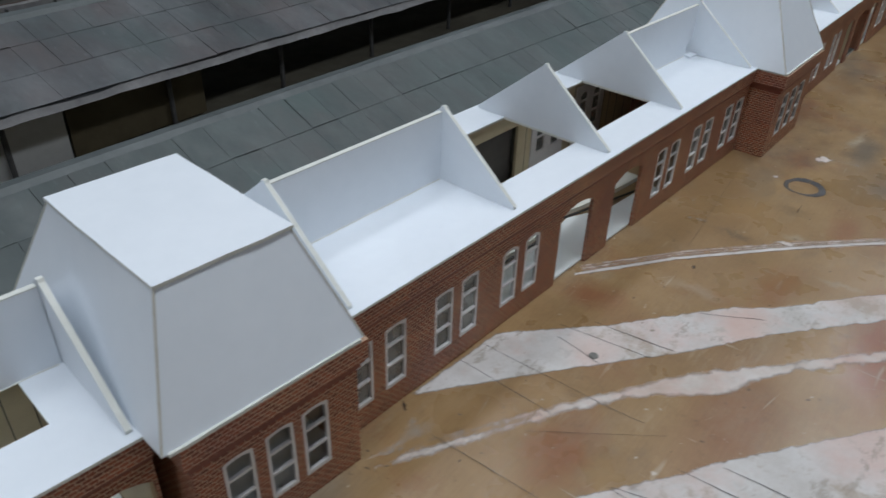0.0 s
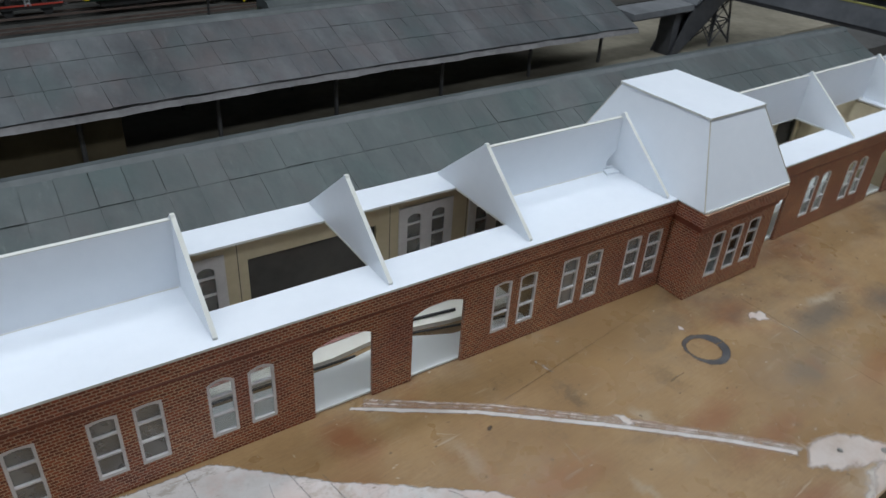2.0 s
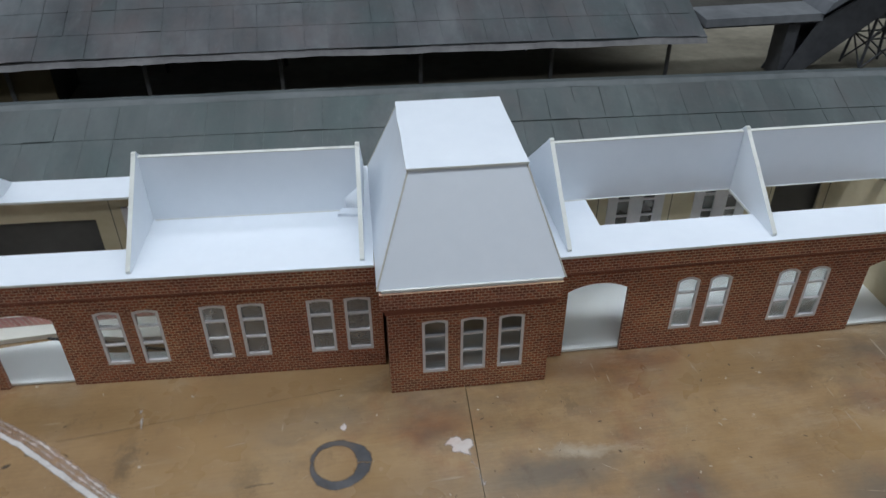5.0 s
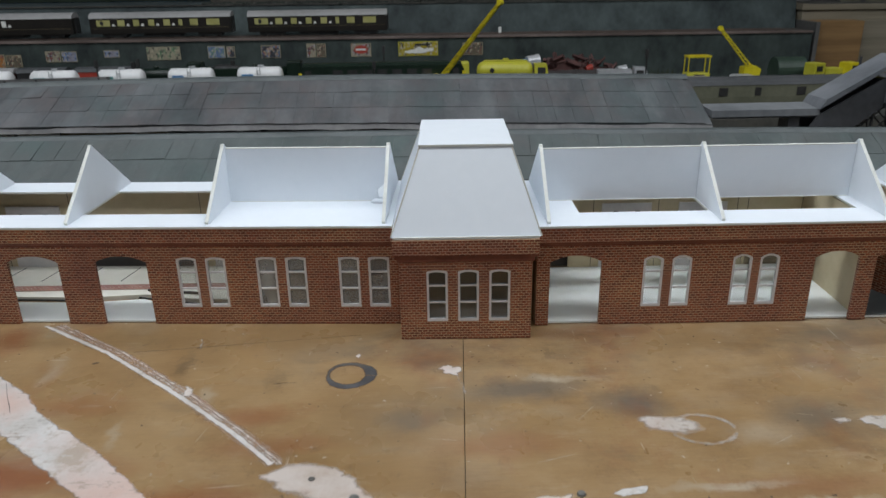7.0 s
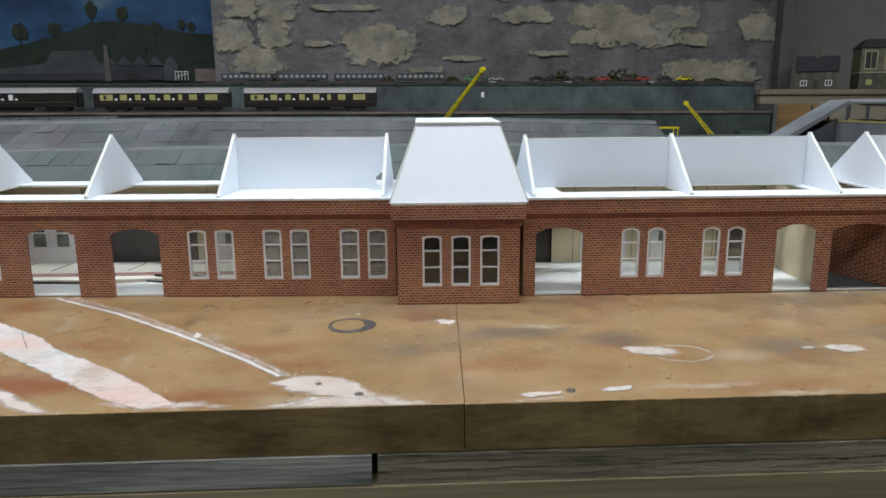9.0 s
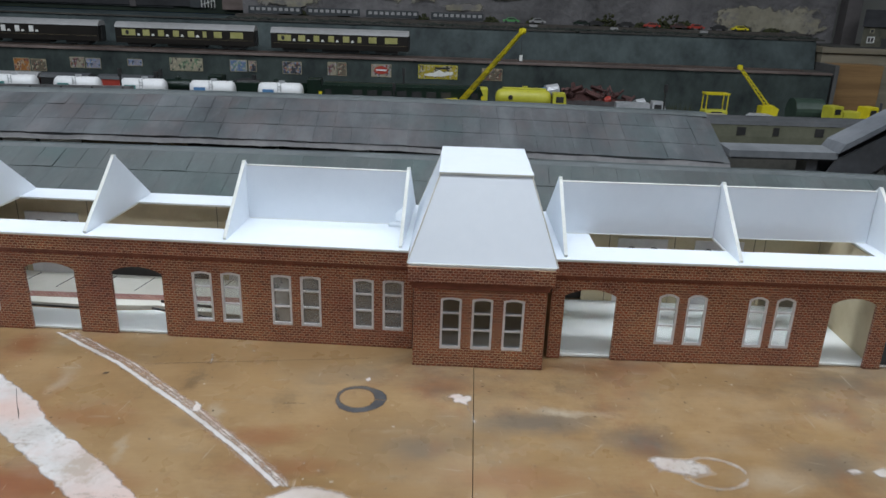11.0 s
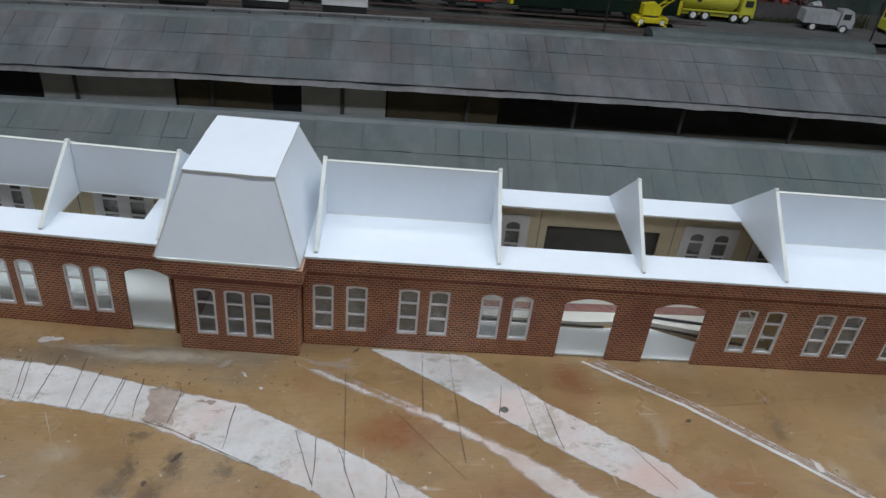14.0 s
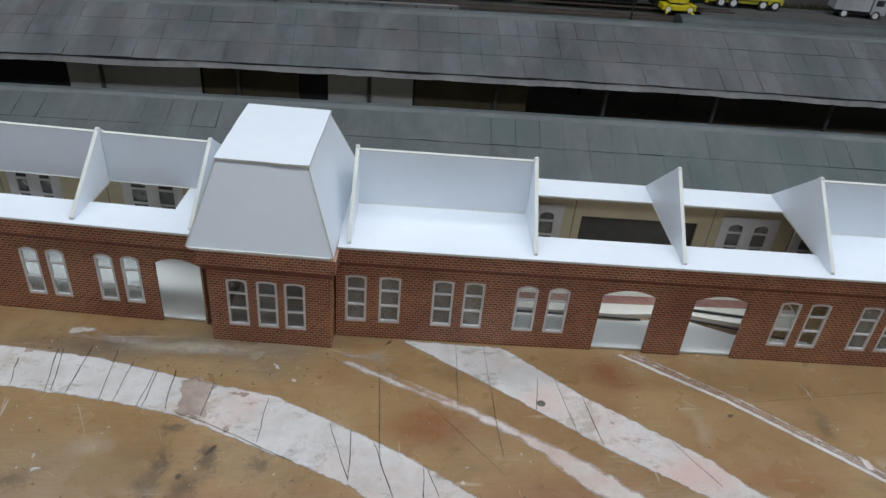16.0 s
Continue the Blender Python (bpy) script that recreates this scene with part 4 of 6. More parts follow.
hair(bm, -480, -92, -462, -101, 0.2, 82)
hair(bm, -462, -101, -445, -109, 0.2, 83)
tagged(part("ruled_line", bm, STAIN_SPECK), "faint brown lines ruled across the bare board", "scratches", kind="stuff")


def flecks(count, seed, small, large, slim, west=0.0):
    """Many small uneven chips and scratches lying scattered on the board."""
    rng, bm = random.Random(seed), bmesh.new()
    for k in range(count):
        x, y = rng.uniform(-680, 330) if rng.random() > west else rng.uniform(-680, -430), rng.uniform(-190, -6)
        if TURN_C * y - TURN_S * x < brink(TURN_C * x + TURN_S * y) + 6:
            continue
        l, a = small + (large - small) * rng.random() ** 2.5, rng.uniform(0, math.pi)
        w, n = l * rng.uniform(slim, 1.6 * slim), rng.randint(7, 11)
        c, d = math.cos(a), math.sin(a)
        ring = []
        for q in range(n):
            t = 2 * math.pi * q / n
            p, o = l * math.cos(t) * rng.uniform(0.35, 1.2), w * math.sin(t) * rng.uniform(0.35, 1.3)
            ring.append(bm.verts.new((x + c * p - d * o, y + d * p + c * o, 0.055 + 0.0002 * (k % 97))))
        bm.faces.new(ring)
    return bm


tagged(part("dark_fleck", flecks(620, 51, 0.3, 1.7, 0.34, 0.4), STAIN_SPECK), "scattered dark specks of paint and dirt on the board", "specks", kind="stuff")
tagged(part("pale_fleck", flecks(420, 52, 0.25, 1.5, 0.34, 0.3), CHIP), "scattered pale chips and drips on the board", "specks", kind="stuff")
tagged(part("pale_scratch", flecks(110, 53, 3.0, 14.0, 0.018, 0.2), SCRATCH), "fine pale scratches in the board's varnish", "scratches", kind="stuff")
def ring_radius(a, outer):
    """How far the ring's outer or inner edge lies from its middle, in direction a."""
    return 15.2 + 0.6 * math.sin(3 * a + 1) if outer else 10.3 - 2.1 * math.cos(a + 0.35) - 0.5 * math.sin(2 * a)


hoop = [(-25 + ring_radius(k * 0.21, side) * math.cos(k * 0.21), -75.5 + ring_radius(k * 0.21, side) * math.sin(k * 0.21)) for side, order in ((True, range(31)), (False, range(30, -1, -1))) for k in order]
smear("ring_mark", hoop, "worn black painted ring mark on the brown board", 0.5, 46, 0.15, RING, "ring mark", 0.5)
loop = [(166 + 18 * math.cos(k * 0.21), -128 + 14 * math.sin(k * 0.21)) for k in range(30)] + [(166 + 15.5 * math.cos(k * 0.21), -128 + 11.5 * math.sin(k * 0.21)) for k in range(29, -1, -1)]
smear("ring_smear", loop, "pale ring smeared in plaster on the board", 0.9, 44, 0.1, FRINGE, "plaster smear", 0.7)
for x, y, r in ((-305, -54, 2.9), (-8, -183, 2.6), (-30, -170, 1.8), (96, -179, 2.2)):
    x, y = lie(x, y)
    bm = rod(bmesh.new(), (x, y, 0.0), (x, y, 0.75), r, 16, r * 0.8)
    box(bm, x - r * 0.7, x + r * 0.7, y - 0.25, y + 0.25, 0.7, 0.8)
    tagged(part("screw_head", bm, SCREW), "dark countersunk screw head in the plaster", "screw", "screws in the board")
for x, y, l, w, a in ((-161.5, -53, 6, 0.9, 130), (-399, -4, 7, 1.6, 55), (-62, -84, 14, 1.2, 5), (-489, -104, 9, 3, 60), (-429, -111, 4.5, 2.6, 160), (-501, -123, 4, 3, 80), (-616, -35, 6, 3, 40), (-602, -51, 8, 2, 10), (-302, -42, 4, 1.2, 20), (78, -52, 5, 0.6, 115), (-190, -56, 4.5, 3, 20)):
    d = radians(a)
    c, s = math.cos(d), math.sin(d)
    pts = [(x + c * p - s * q, y + s * p + c * q) for p, q in ((-l / 2, -w / 3), (0, -w / 2), (l / 2, -w / 4), (l / 2, w / 3), (0, w / 2), (-l / 2, w / 4))]
    smear("stain", pts, "dark spilled stain on the brown board", 0.8, x, 0.12, STAIN, "stain")

# ---------------------------------------------------------------- station: middle range
mid = thing("station_range", "unfinished brick-papered station range with open white card roof", "model building", "station model", at=(0, 0, 0))
S1_WINDOWS = [(-428, -414.8), (-407, -393.5), (-373.6, -360.4), (-354.1, -341), (-320.8, -307.4), (-300.8, -287.4), (-152.4, -139), (-133, -119.7), (-99.2, -85.8), (-79.8, -66.1), (-44.7, -31), (-25.1, -11.2)]
front_wall(mid, -434, -5.2, 69.6, [(-266.7, -232.2), (-207.3, -172.6)], S1_WINDOWS, rise=2.6, flat=(0, 1, 2, 3, 8, 9, 10, 11), low=(6, 7))
cornice(mid, -434.4, -5.4, 0.0)
back_wall(mid, -434, -5.2, [(-396, -354), (-322, -279), (-161, -118), (-104, -62)], [(-265, -178)])
part("end_wall", box(bmesh.new(), -434, -431.6, 2.5, 96, 0.3, 69.8), BRICK, mid)
part("end_wall", box(bmesh.new(), -7.6, -5.2, 2.5, 96, 0.3, 69.8), BRICK, mid)
deck(mid, -432.5, -8.2, [(-312, -222.8, 23, 77), (-220.2, -129.6, 23, 77)])
for gx in (-426, -313.3, -221.5, -128.6, -13.8):
    gable(mid, gx)
spine(mid, -424.8, -314.5)
spine(mid, -127.4, -15, torn=True)
part("card_scrap", prism(bmesh.new(), ragged([(-27, 44), (-16, 43), (-16, 49), (-25, 50)], 3, 0.7, 5), "z", 71.6, 73.2), CARD, mid, "torn scrap of white card")
part("floor_sheet", prism(bmesh.new(), [(-332, 2.6), (-112, 2.6), (-112, 20), (-163, 23), (-196, 37), (-237, 31), (-332, 33)], "z", 0.4, 1.6), CARD_DULL, mid, "loose white card floor sheet")
part("floor_sheet", prism(bmesh.new(), [(-336, 38), (-240, 36), (-196, 41), (-160, 34), (-108, 30), (-108, 95.5), (-336, 95.5)], "z", 0.3, 3.4), PALE_CREAM, mid, "pale cream card floor sheet")
part("brick_strip", prism(bmesh.new(), [(-330, 45), (-110, 53), (-110, 62), (-330, 54)], "z", 3.5, 3.9), BRICK_PALE, mid, "scrap of pale brick paper")
# the first two black rods draw the shadowed gap between the floor sheets
for a, b, r in (((-330, 36, 2.0), (-226, 33, 2.0), 0.8), ((-200, 38.5, 2.0), (-120, 20, 2.0), 0.8), ((-196, 46, 4.6), (-150, 40, 4.6), 1.0)):
    part("dark_strip", rod(bmesh.new(), a, b, r), BLACK, mid)
for lx in range(-318, -120, 31):
    part("pencil_line", rod(bmesh.new(), (lx, 65, 3.6), (lx + 4, 92, 3.6), 0.3, 4), PENCIL, mid)


# ---------------------------------------------------------------- station: outer wings


def swung(root, x, y, turn, dy=0.0):
    """Turns a thing about the place (x, y) and shifts it back by dy."""
    root.matrix_world = pose(x * MM, (y + dy) * MM, 0, 0, 0, turn) @ pose(-x * MM, -y * MM, 0) @ root.matrix_world
    return root


def wing(name, x0, x1, doors, windows, gables, spines, holes, frames, openings, label, apex=113.0):
    w = thing(name, label, "model building", "station model")
    front_wall(w, x0, x1, 69.6, doors, windows, rise=2.5)
    cornice(w, x0, x1, 0.0)
    back_wall(w, x0, x1, frames, openings)
    deck(w, x0, x1, holes)
    for gx in gables:
        gable(w, gx, apex=apex)
    for a, b in spines:
        spine(w, a, b, top=apex - 3.5)
    part("floor_sheet", box(bmesh.new(), x0 + 3, x1 - 3, 2.6, 95.5, 0.4, 1.8), CARD_DULL, w, "white card floor")
    for e in (x0, x1 - 2.4):
        part("end_wall", box(bmesh.new(), e, e + 2.4, 2.5, 96, 0.3, 69.8), CREAM, w)
    return w


east = wing("station_wing", 85, 572, [(93.6, 127.2), (265.8, 295), (306, 352), (362, 392), (531, 565)], [(154.4, 167.4), (173, 185.8), (212.5, 225), (230.2, 242.8), (415, 428.5), (432.5, 446), (472, 485.5), (490, 504)],
            (92, 203, 309.5, 353, 456, 566), ((93.5, 201.5), (204.5, 308), (353.5, 454.5), (457.5, 564)), [(115, 201.4, 23, 77), (204.4, 300, 23, 77), (314, 347, 26, 77), (358, 454, 23, 77), (457.6, 545, 23, 77)],
            [(147, 185), (206, 243), (420, 458), (480, 518)], [(97, 123), (262, 296), (364, 392)], "brick-papered station wing with bare white roof formers", 111.5)
part("porch_wall", prism(bmesh.new(), [(318, 78), (321, 78), (356, 2.6), (352.6, 2.6)], "z", 0.6, 69), BRICK, east, "brick wall inside the porch")
part("porch_wall", box(bmesh.new(), 300.5, 302.5, 2.6, 95, 0.6, 69), CREAM, east, "cream partition")
part("porch_floor", prism(bmesh.new(), [(303, 2.6), (352, 2.6), (320, 76), (303, 76)], "z", 1.9, 2.4), LEAD, east, "grey porch floor")
swung(east, 85, 0, 2.2, -2.8)
west = wing("station_wing", -860, -516.5, [(-546.4, -517.5), (-684, -652)], [(-583.5, -572), (-567.2, -555.6), (-630, -618.4), (-613.6, -602), (-735, -721), (-716, -702)],
            (-521, -592, -684, -774), ((-590.5, -522.5), (-682.5, -593.5), (-772.5, -685.5)), [(-590.6, -538, 23, 77), (-682.6, -593.6, 23, 77), (-772.6, -685.6, 23, 77)],
            [(-606, -562), (-690, -652)], [(-760, -720)], "brick-papered station wing under an open white card roof", 109.0)
swung(west, -517, 0, -3.0, 3.0)

# ---------------------------------------------------------------- station: pavilions


def pavilion(x0, x1, y0, y1, windows, eave, top, z_top, label):
    """Square brick pavilion with a tall mansard of white card panels."""
    p = thing("pavilion", label, "model building", "station model")
    holes = [arch(a, b, 13, 48.5, 1.4, 8) for a, b in windows]
    part("front_wall", pierced(rect(x0, x1, 0.3, 69), holes, "y", y0, y0 + 2.4), BRICK, p)
    for a, b in windows:
        window(p, a + 0.3, b - 0.3, 13.3, 48.2, y0, 1.1)
    part("side_wall", box(bmesh.new(), x0, x0 + 2.4, y0 + 2.4, y1, 0.3, 69), BRICK, p)
    part("side_wall", box(bmesh.new(), x1 - 2.4, x1, y0 + 2.4, y1, 0.3, 69), BRICK, p)
    part("back_wall", box(bmesh.new(), x0 + 2.4, x1 - 2.4, y1 - 2.4, y1, 0.3, 69), BRICK, p)
    part("floor_sheet", box(bmesh.new(), x0 + 2.4, x1 - 2.4, y0 + 2.4, y1 - 2.4, 0.4, 1.6), CARD_DULL, p)
    for z0, z1, out in ((54.5, 57.5, 1.2), (57.6, 59.6, 2.4), (59.7, 69.4, 3.6)):
        part("cornice", pierced([(x0 - out, y0 - out), (x1 + out, y0 - out), (x1 + out, y1), (x0 - out, y1)], [rect(x0 + 0.1, x1 - 0.1, y0 + 0.1, y1 - 0.1)], "z", z0, z1), BRICK if z1 > 65 else MOULD, p)
    e0, e1, f0, f1 = eave
    t0, t1, s0, s1 = top
    part("eave_sheet", box(bmesh.new(), e0 + 1, e1 - 1, f0 + 1, f1 - 1, 69.6, 70.8), CARD_EDGE, p)
    lo = [(e0, f0), (e1, f0), (e1, f1), (e0, f1)]
    hi = [(t0, s0), (t1, s0), (t1, s1), (t0, s1)]
    for i in range(4):
        bm = bmesh.new()
        a, b, c, d = lo[i], lo[(i + 1) % 4], hi[(i + 1) % 4], hi[i]
        outer = [Vector((a[0], a[1], 70.9)), Vector((b[0], b[1], 70.9)), Vector((c[0], c[1], z_top)), Vector((d[0], d[1], z_top))]
        n = (outer[1] - outer[0]).cross(outer[3] - outer[0]).normalized() * 2.4
        centre = sum(outer, Vector()) / 4
        inner = [v - n + (centre - v).normalized() * 2.2 for v in outer]
        vo, vi = [bm.verts.new(v) for v in outer], [bm.verts.new(v) for v in inner]
        bm.faces.new(vo), bm.faces.new(vi[::-1])
        for k in range(4):
            bm.faces.new((vo[k], vi[k], vi[(k + 1) % 4], vo[(k + 1) % 4])).material_index = 1
        part("mansard_panel", bm, (CARD, CARD_EDGE), p)
    for a, b in zip(lo, hi):
        part("hip_edge", rod(bmesh.new(), (a[0] * 0.998 + b[0] * 0.002, a[1], 71.0), (b[0], b[1], z_top), 0.42, 6), CARD_TAN, p, "thin tan foam edge")
    cap = prism(bmesh.new(), ragged([(t0 - 0.8, s0 - 0.9), (t1 + 0.8, s0 - 0.9), (t1 + 0.7, s1 + 0.8), (t0 - 0.8, s1 + 0.8)], 12, 0.5, x0), "z", z_top + 0.15, z_top + 1.6, 0, 1)
    part("roof_cap", cap, (CARD, CARD_EDGE), p)
    part("eave_trim", prism(bmesh.new(), ragged([(e0 + 2, f0 - 0.9), (e1 - 2, f0 - 0.9), (e1 - 2, f0 + 2), (e0 + 2, f0 + 2)], 6, 0.5, x1), "z", 69.9, 71.3), CARD_EDGE, p, "rough cut card edge")
    return p


swung(pavilion(-2.8, 80.6, -21.2, 99, [(14.3, 27.5), (34, 47.2), (53.7, 66.9)], (-7.2, 85.6, -23.2, 102), (11.2, 68.4, 1.8, 78.4), 121.3, "brick pavilion with tall white card mansard roof beside the wing"), 40, -21.2, 1.6)
swung(pavilion(-510, -435.4, -11.4, 104, [(-498.9, -486), (-480.7, -468), (-463.9, -451.1)], (-519.2, -433.4, -14.2, 106), (-502.6, -450.2, 3.6, 81), 119.8, "square brick pavilion under a white card mansard, corner chipped"), -472.5, -11.4, -1.9)

# ---------------------------------------------------------------- platform one and its slated canopy
p1 = thing("platform", "low grey platform behind the station model", "platform", kind="structure")
FALLING.add(p1.name)
part("platform_top", box(bmesh.new(), -1400, 1400, 106, 196, 0.2, 12), PLATFORM, p1)
for px in range(-1300, 401, 110):
    rod_bm = rod(bmesh.new(), (px, 165, 12), (px, 165, 92), 1.8, 8)
    part("post", rod_bm, POST, p1)


def sag_near(x, w):
    """How far the near canopy strays from a straight line; w: 0 at the eaves, 1 at the ridge."""
    q = (max(x, -760) + 200) / 100
    return w * (0.0083 * max(x, -760) - 0.143 * q * q)


def sag_rear(x, w):
    """The island canopy twists and droops towards its ends."""
    x = max(x, -760)
    q = (x + 200) / 100
    return (1 - w) * (-0.0106 * x - 0.185 * q * q) + w * (0.0005 * x - 0.287 * q * q)


def strip(outline, x0, x1, sag, w, wave=0.0, step=14.0):
    """A long section that follows the roof's sagging line, slightly wavy."""
    bm, loops, n = bmesh.new(), [], int((x1 - x0) / step)
    for k in range(n + 1):
        x = x0 + (x1 - x0) * k / n
        lift = sag(x, w) + wave * (noise.noise(Vector((x * 0.012, w, 1))) + 0.35 * noise.noise(Vector((x * 0.05, w, 2))) + 0.25 * noise.noise(Vector((x * 0.21, w, 4))))
        loops.append([bm.verts.new((x, y + 0.4 * wave * noise.noise(Vector((x * 0.02, w, 5))), z + lift)) for y, z in outline])
    for a, b in zip(loops, loops[1:]):
        for k in range(len(outline)):
            bm.faces.new((a[k], b[k], b[(k + 1) % len(outline)], a[(k + 1) % len(outline)]))
    bm.faces.new(loops[0]), bm.faces.new(loops[-1])
    return bm


def slate_roof(root, x0, x1, lines, wide, mat, seed, sag, lift=0.5):
    """Courses of separate slates laid close, a few of them slipped or lifted, on a thin underlay."""
    rng = random.Random(seed)
    bm, loops, n = bmesh.new(), [], int((x1 - x0) / 14)
    for k in range(n + 1):
        x = x0 + (x1 - x0) * k / n
        edge = [(y, z + sag(x, i / (len(lines) - 1))) for i, (y, z) in enumerate(lines)]
        loops.append([bm.verts.new((x, y, z - 0.9)) for y, z in edge] + [bm.verts.new((x, y, z - 4.5)) for y, z in reversed(edge)])
    for a, b in zip(loops, loops[1:]):
        for k in range(len(a)):
            bm.faces.new((a[k], b[k], b[(k + 1) % len(a)], a[(k + 1) % len(a)]))
    bm.faces.new(loops[0]), bm.faces.new(loops[-1])
    part("roof_boarding", bm, mat, root)
    shapes = []
    run = math.dist(lines[0], lines[1])
    for k in range(10):
        w, c = wide - rng.choice((0.12, 0.14, 0.16, 0.2, 0.2, 0.32, 0.5)), [rng.uniform(-0.12, 0.12) for _ in range(4)]
        bm = bmesh.new()
        prism(bm, [(-w / 2 + c[0], -0.51 * run), (w / 2 + c[1], -0.51 * run + c[2]), (w / 2 + c[3], 0.5 * run), (-w / 2, 0.5 * run)], "z", 0.0, lift)
        for v in bm.verts:
            v.co *= MM
        bmesh.ops.recalc_face_normals(bm, faces=bm.faces[:])
        me = bpy.data.meshes.new("slate")
        bm.to_mesh(me)
        bm.free()
        me.materials.append(mat)
        shapes.append(me)
    places = [x0 + wide * (k + 0.5) for k in range(int((x1 - x0) / wide))]
    for i, ((ya, za), (yb, zb)) in enumerate(zip(lines, lines[1:])):
        w = (i + 0.5) / (len(lines) - 1)
        for x in places:
            rise_a, rise_b = sag(x, i / (len(lines) - 1)), sag(x, (i + 1) / (len(lines) - 1))
            s = new("slate", rng.choice(shapes))
            s.parent = root
            fall = FALL * (root.matrix_world @ Vector((x * MM, (ya + yb) / 2 * MM, 0))).y / MM
            loose = rng.random() < 0.10
            s.location = ((x + rng.uniform(-0.06, 0.06)) * MM, (ya + yb) / 2 * MM, ((za + rise_a + zb + rise_b) / 2 - fall + rng.uniform(-0.10, 0.10) + 0.25 * loose) * MM)
            slope = math.atan2(zb + rise_b - za - rise_a, yb - ya)
            s.rotation_euler = (slope - FALL - 0.008 + rng.uniform(-0.003, 0.003) - (0.012 if loose else 0.0), -math.atan((sag(x + 5, w) - sag(x - 5, w)) / 10) + rng.uniform(-0.003, 0.003), rng.gauss(0, 0.012 if loose else 0.003))


canopy = thing("platform_canopy", "long green-grey slated canopy roof behind the station", "canopy", "platform canopies")
FALLING.add(canopy.name)
part("ridge_strip", strip([(157.4, 98.0), (160.6, 100.6), (165.6, 100.9), (170, 99.0), (170, 97.4), (157.4, 96.4)], -1150, 433, sag_near, 1.0, 0.5), LEAD, canopy, "dull grey-green ridge strip")
part("rear_slope", strip([(166, 98.3), (194, 87), (194, 85), (166, 96)], -1150, 433, sag_near, 1.0), SLATE, canopy)
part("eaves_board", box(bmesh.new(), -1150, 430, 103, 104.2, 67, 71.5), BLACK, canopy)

# ---------------------------------------------------------------- tracks, second platform and canopy
bed = thing("track_bed", "dark ballasted tracks between the platforms", "track", kind="structure", layout=True)
part("ballast", box(bmesh.new(), -1500, 1500, 215, 305, -4, 6), BALLAST, bed)
for v in (232, 248.5, 268, 284.5):
    part("rail", box(bmesh.new(), -1500, 1500, v - 0.6, v + 0.6, 6, 9), RAIL, bed)
p2 = thing("platform", "pale dusty island platform under the canopy", "platform", kind="structure", layout=True)
part("platform_top", box(bmesh.new(), -1500, 1100, 306, 480, -4, 22, soft=0.8), PLATFORM, p2)
part("side_panel", box(bmesh.new(), 380, 1100, 213, 305, -4, 15), ROAD, p2, "grey-green bare panel beside the platform")
canopy2 = thing("platform_canopy", "long grey slated canopy on thin posts", "canopy", "platform canopies", at=(0, 0, 0), layout=True)
SPREAD.discard(canopy2.name)
for pu in (-1041, -916, -791, -666, -541, -416, -291, -179, -63, 63, 188, 305):
    part("post", rod(bmesh.new(), (pu, 347, 22), (pu, 347, 88), 2.0, 8), POST, canopy2)
    part("post", rod(bmesh.new(), (pu, 440, 22), (pu, 440, 88), 2.0, 8), POST, canopy2)
part("fascia", strip([(304.5, 75.1), (306.2, 74.5), (311.0, 81.1), (308.4, 81.0)], -1150, 320, sag_rear, 0.0, 2.2, 8.0), FASCIA, canopy2, "pale grey wavy eaves edge")
part("ridge_strip", strip([(387.0, 115.9), (389.5, 118.9), (393.5, 120.7), (398.5, 117.8), (393.5, 114.3)], -1150, 318, sag_rear, 1.0, 0.8), LEAD, canopy2)
part("rear_slope", strip([(393.5, 117.3), (478, 85), (478, 83), (393.5, 115.3)], -1150, 318, sag_rear, 1.0), SLATE_GREY, canopy2)
part("capping_board", strip([(394.5, 119.2), (394.5, 123.6), (405, 122.6), (405, 118.5)], -1150, -330, sag_rear, 1.0, 0.8), FASCIA, canopy2, "pale grey capping board along the ridge")
for k in range(24):
    u = -1120 + k * 34
    part("stud", rod(bmesh.new(), (u, 393.2, 121.6 + sag_rear(u, 1.0)), (u, 395, 121.6 + sag_rear(u, 1.0)), 1.1, 7), BLACK, canopy2)
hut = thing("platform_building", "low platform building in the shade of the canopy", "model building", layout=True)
# near-black wall colour stands in for the deep shade between the panels
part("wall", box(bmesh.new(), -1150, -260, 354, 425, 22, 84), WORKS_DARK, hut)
for a, b, m in ((-698, -577, TANK_WHITE), (-574, -484, OLIVE), (-456, -373, TANK_WHITE), (-371, -258, OLIVE)):
    part("panel", box(bmesh.new(), a, b, 351.5, 353.8, 24, 74), m, hut)

# ---------------------------------------------------------------- footbridge
fb = thing("footbridge", "grey covered footbridge on a steel trestle", "footbridge", at=(0, 0, 0), layout=True)
part("low_roof", prism(bmesh.new(), [(317, 77), (317.6, 84), (352, 86), (352, 80)], "x", 322, 438), BRIDGE_PALE, fb)
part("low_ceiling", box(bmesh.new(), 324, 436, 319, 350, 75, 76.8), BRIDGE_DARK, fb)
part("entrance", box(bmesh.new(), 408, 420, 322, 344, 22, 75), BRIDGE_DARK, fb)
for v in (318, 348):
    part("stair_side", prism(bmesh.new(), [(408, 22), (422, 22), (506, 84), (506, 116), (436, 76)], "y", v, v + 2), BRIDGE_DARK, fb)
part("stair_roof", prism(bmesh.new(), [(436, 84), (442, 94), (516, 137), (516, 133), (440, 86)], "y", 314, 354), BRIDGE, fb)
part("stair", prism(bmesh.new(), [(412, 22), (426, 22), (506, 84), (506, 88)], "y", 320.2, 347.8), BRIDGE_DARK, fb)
span = part("span", box(bmesh.new(), 508, 556, 40, 376, 84, 89), BRIDGE_DARK, fb)
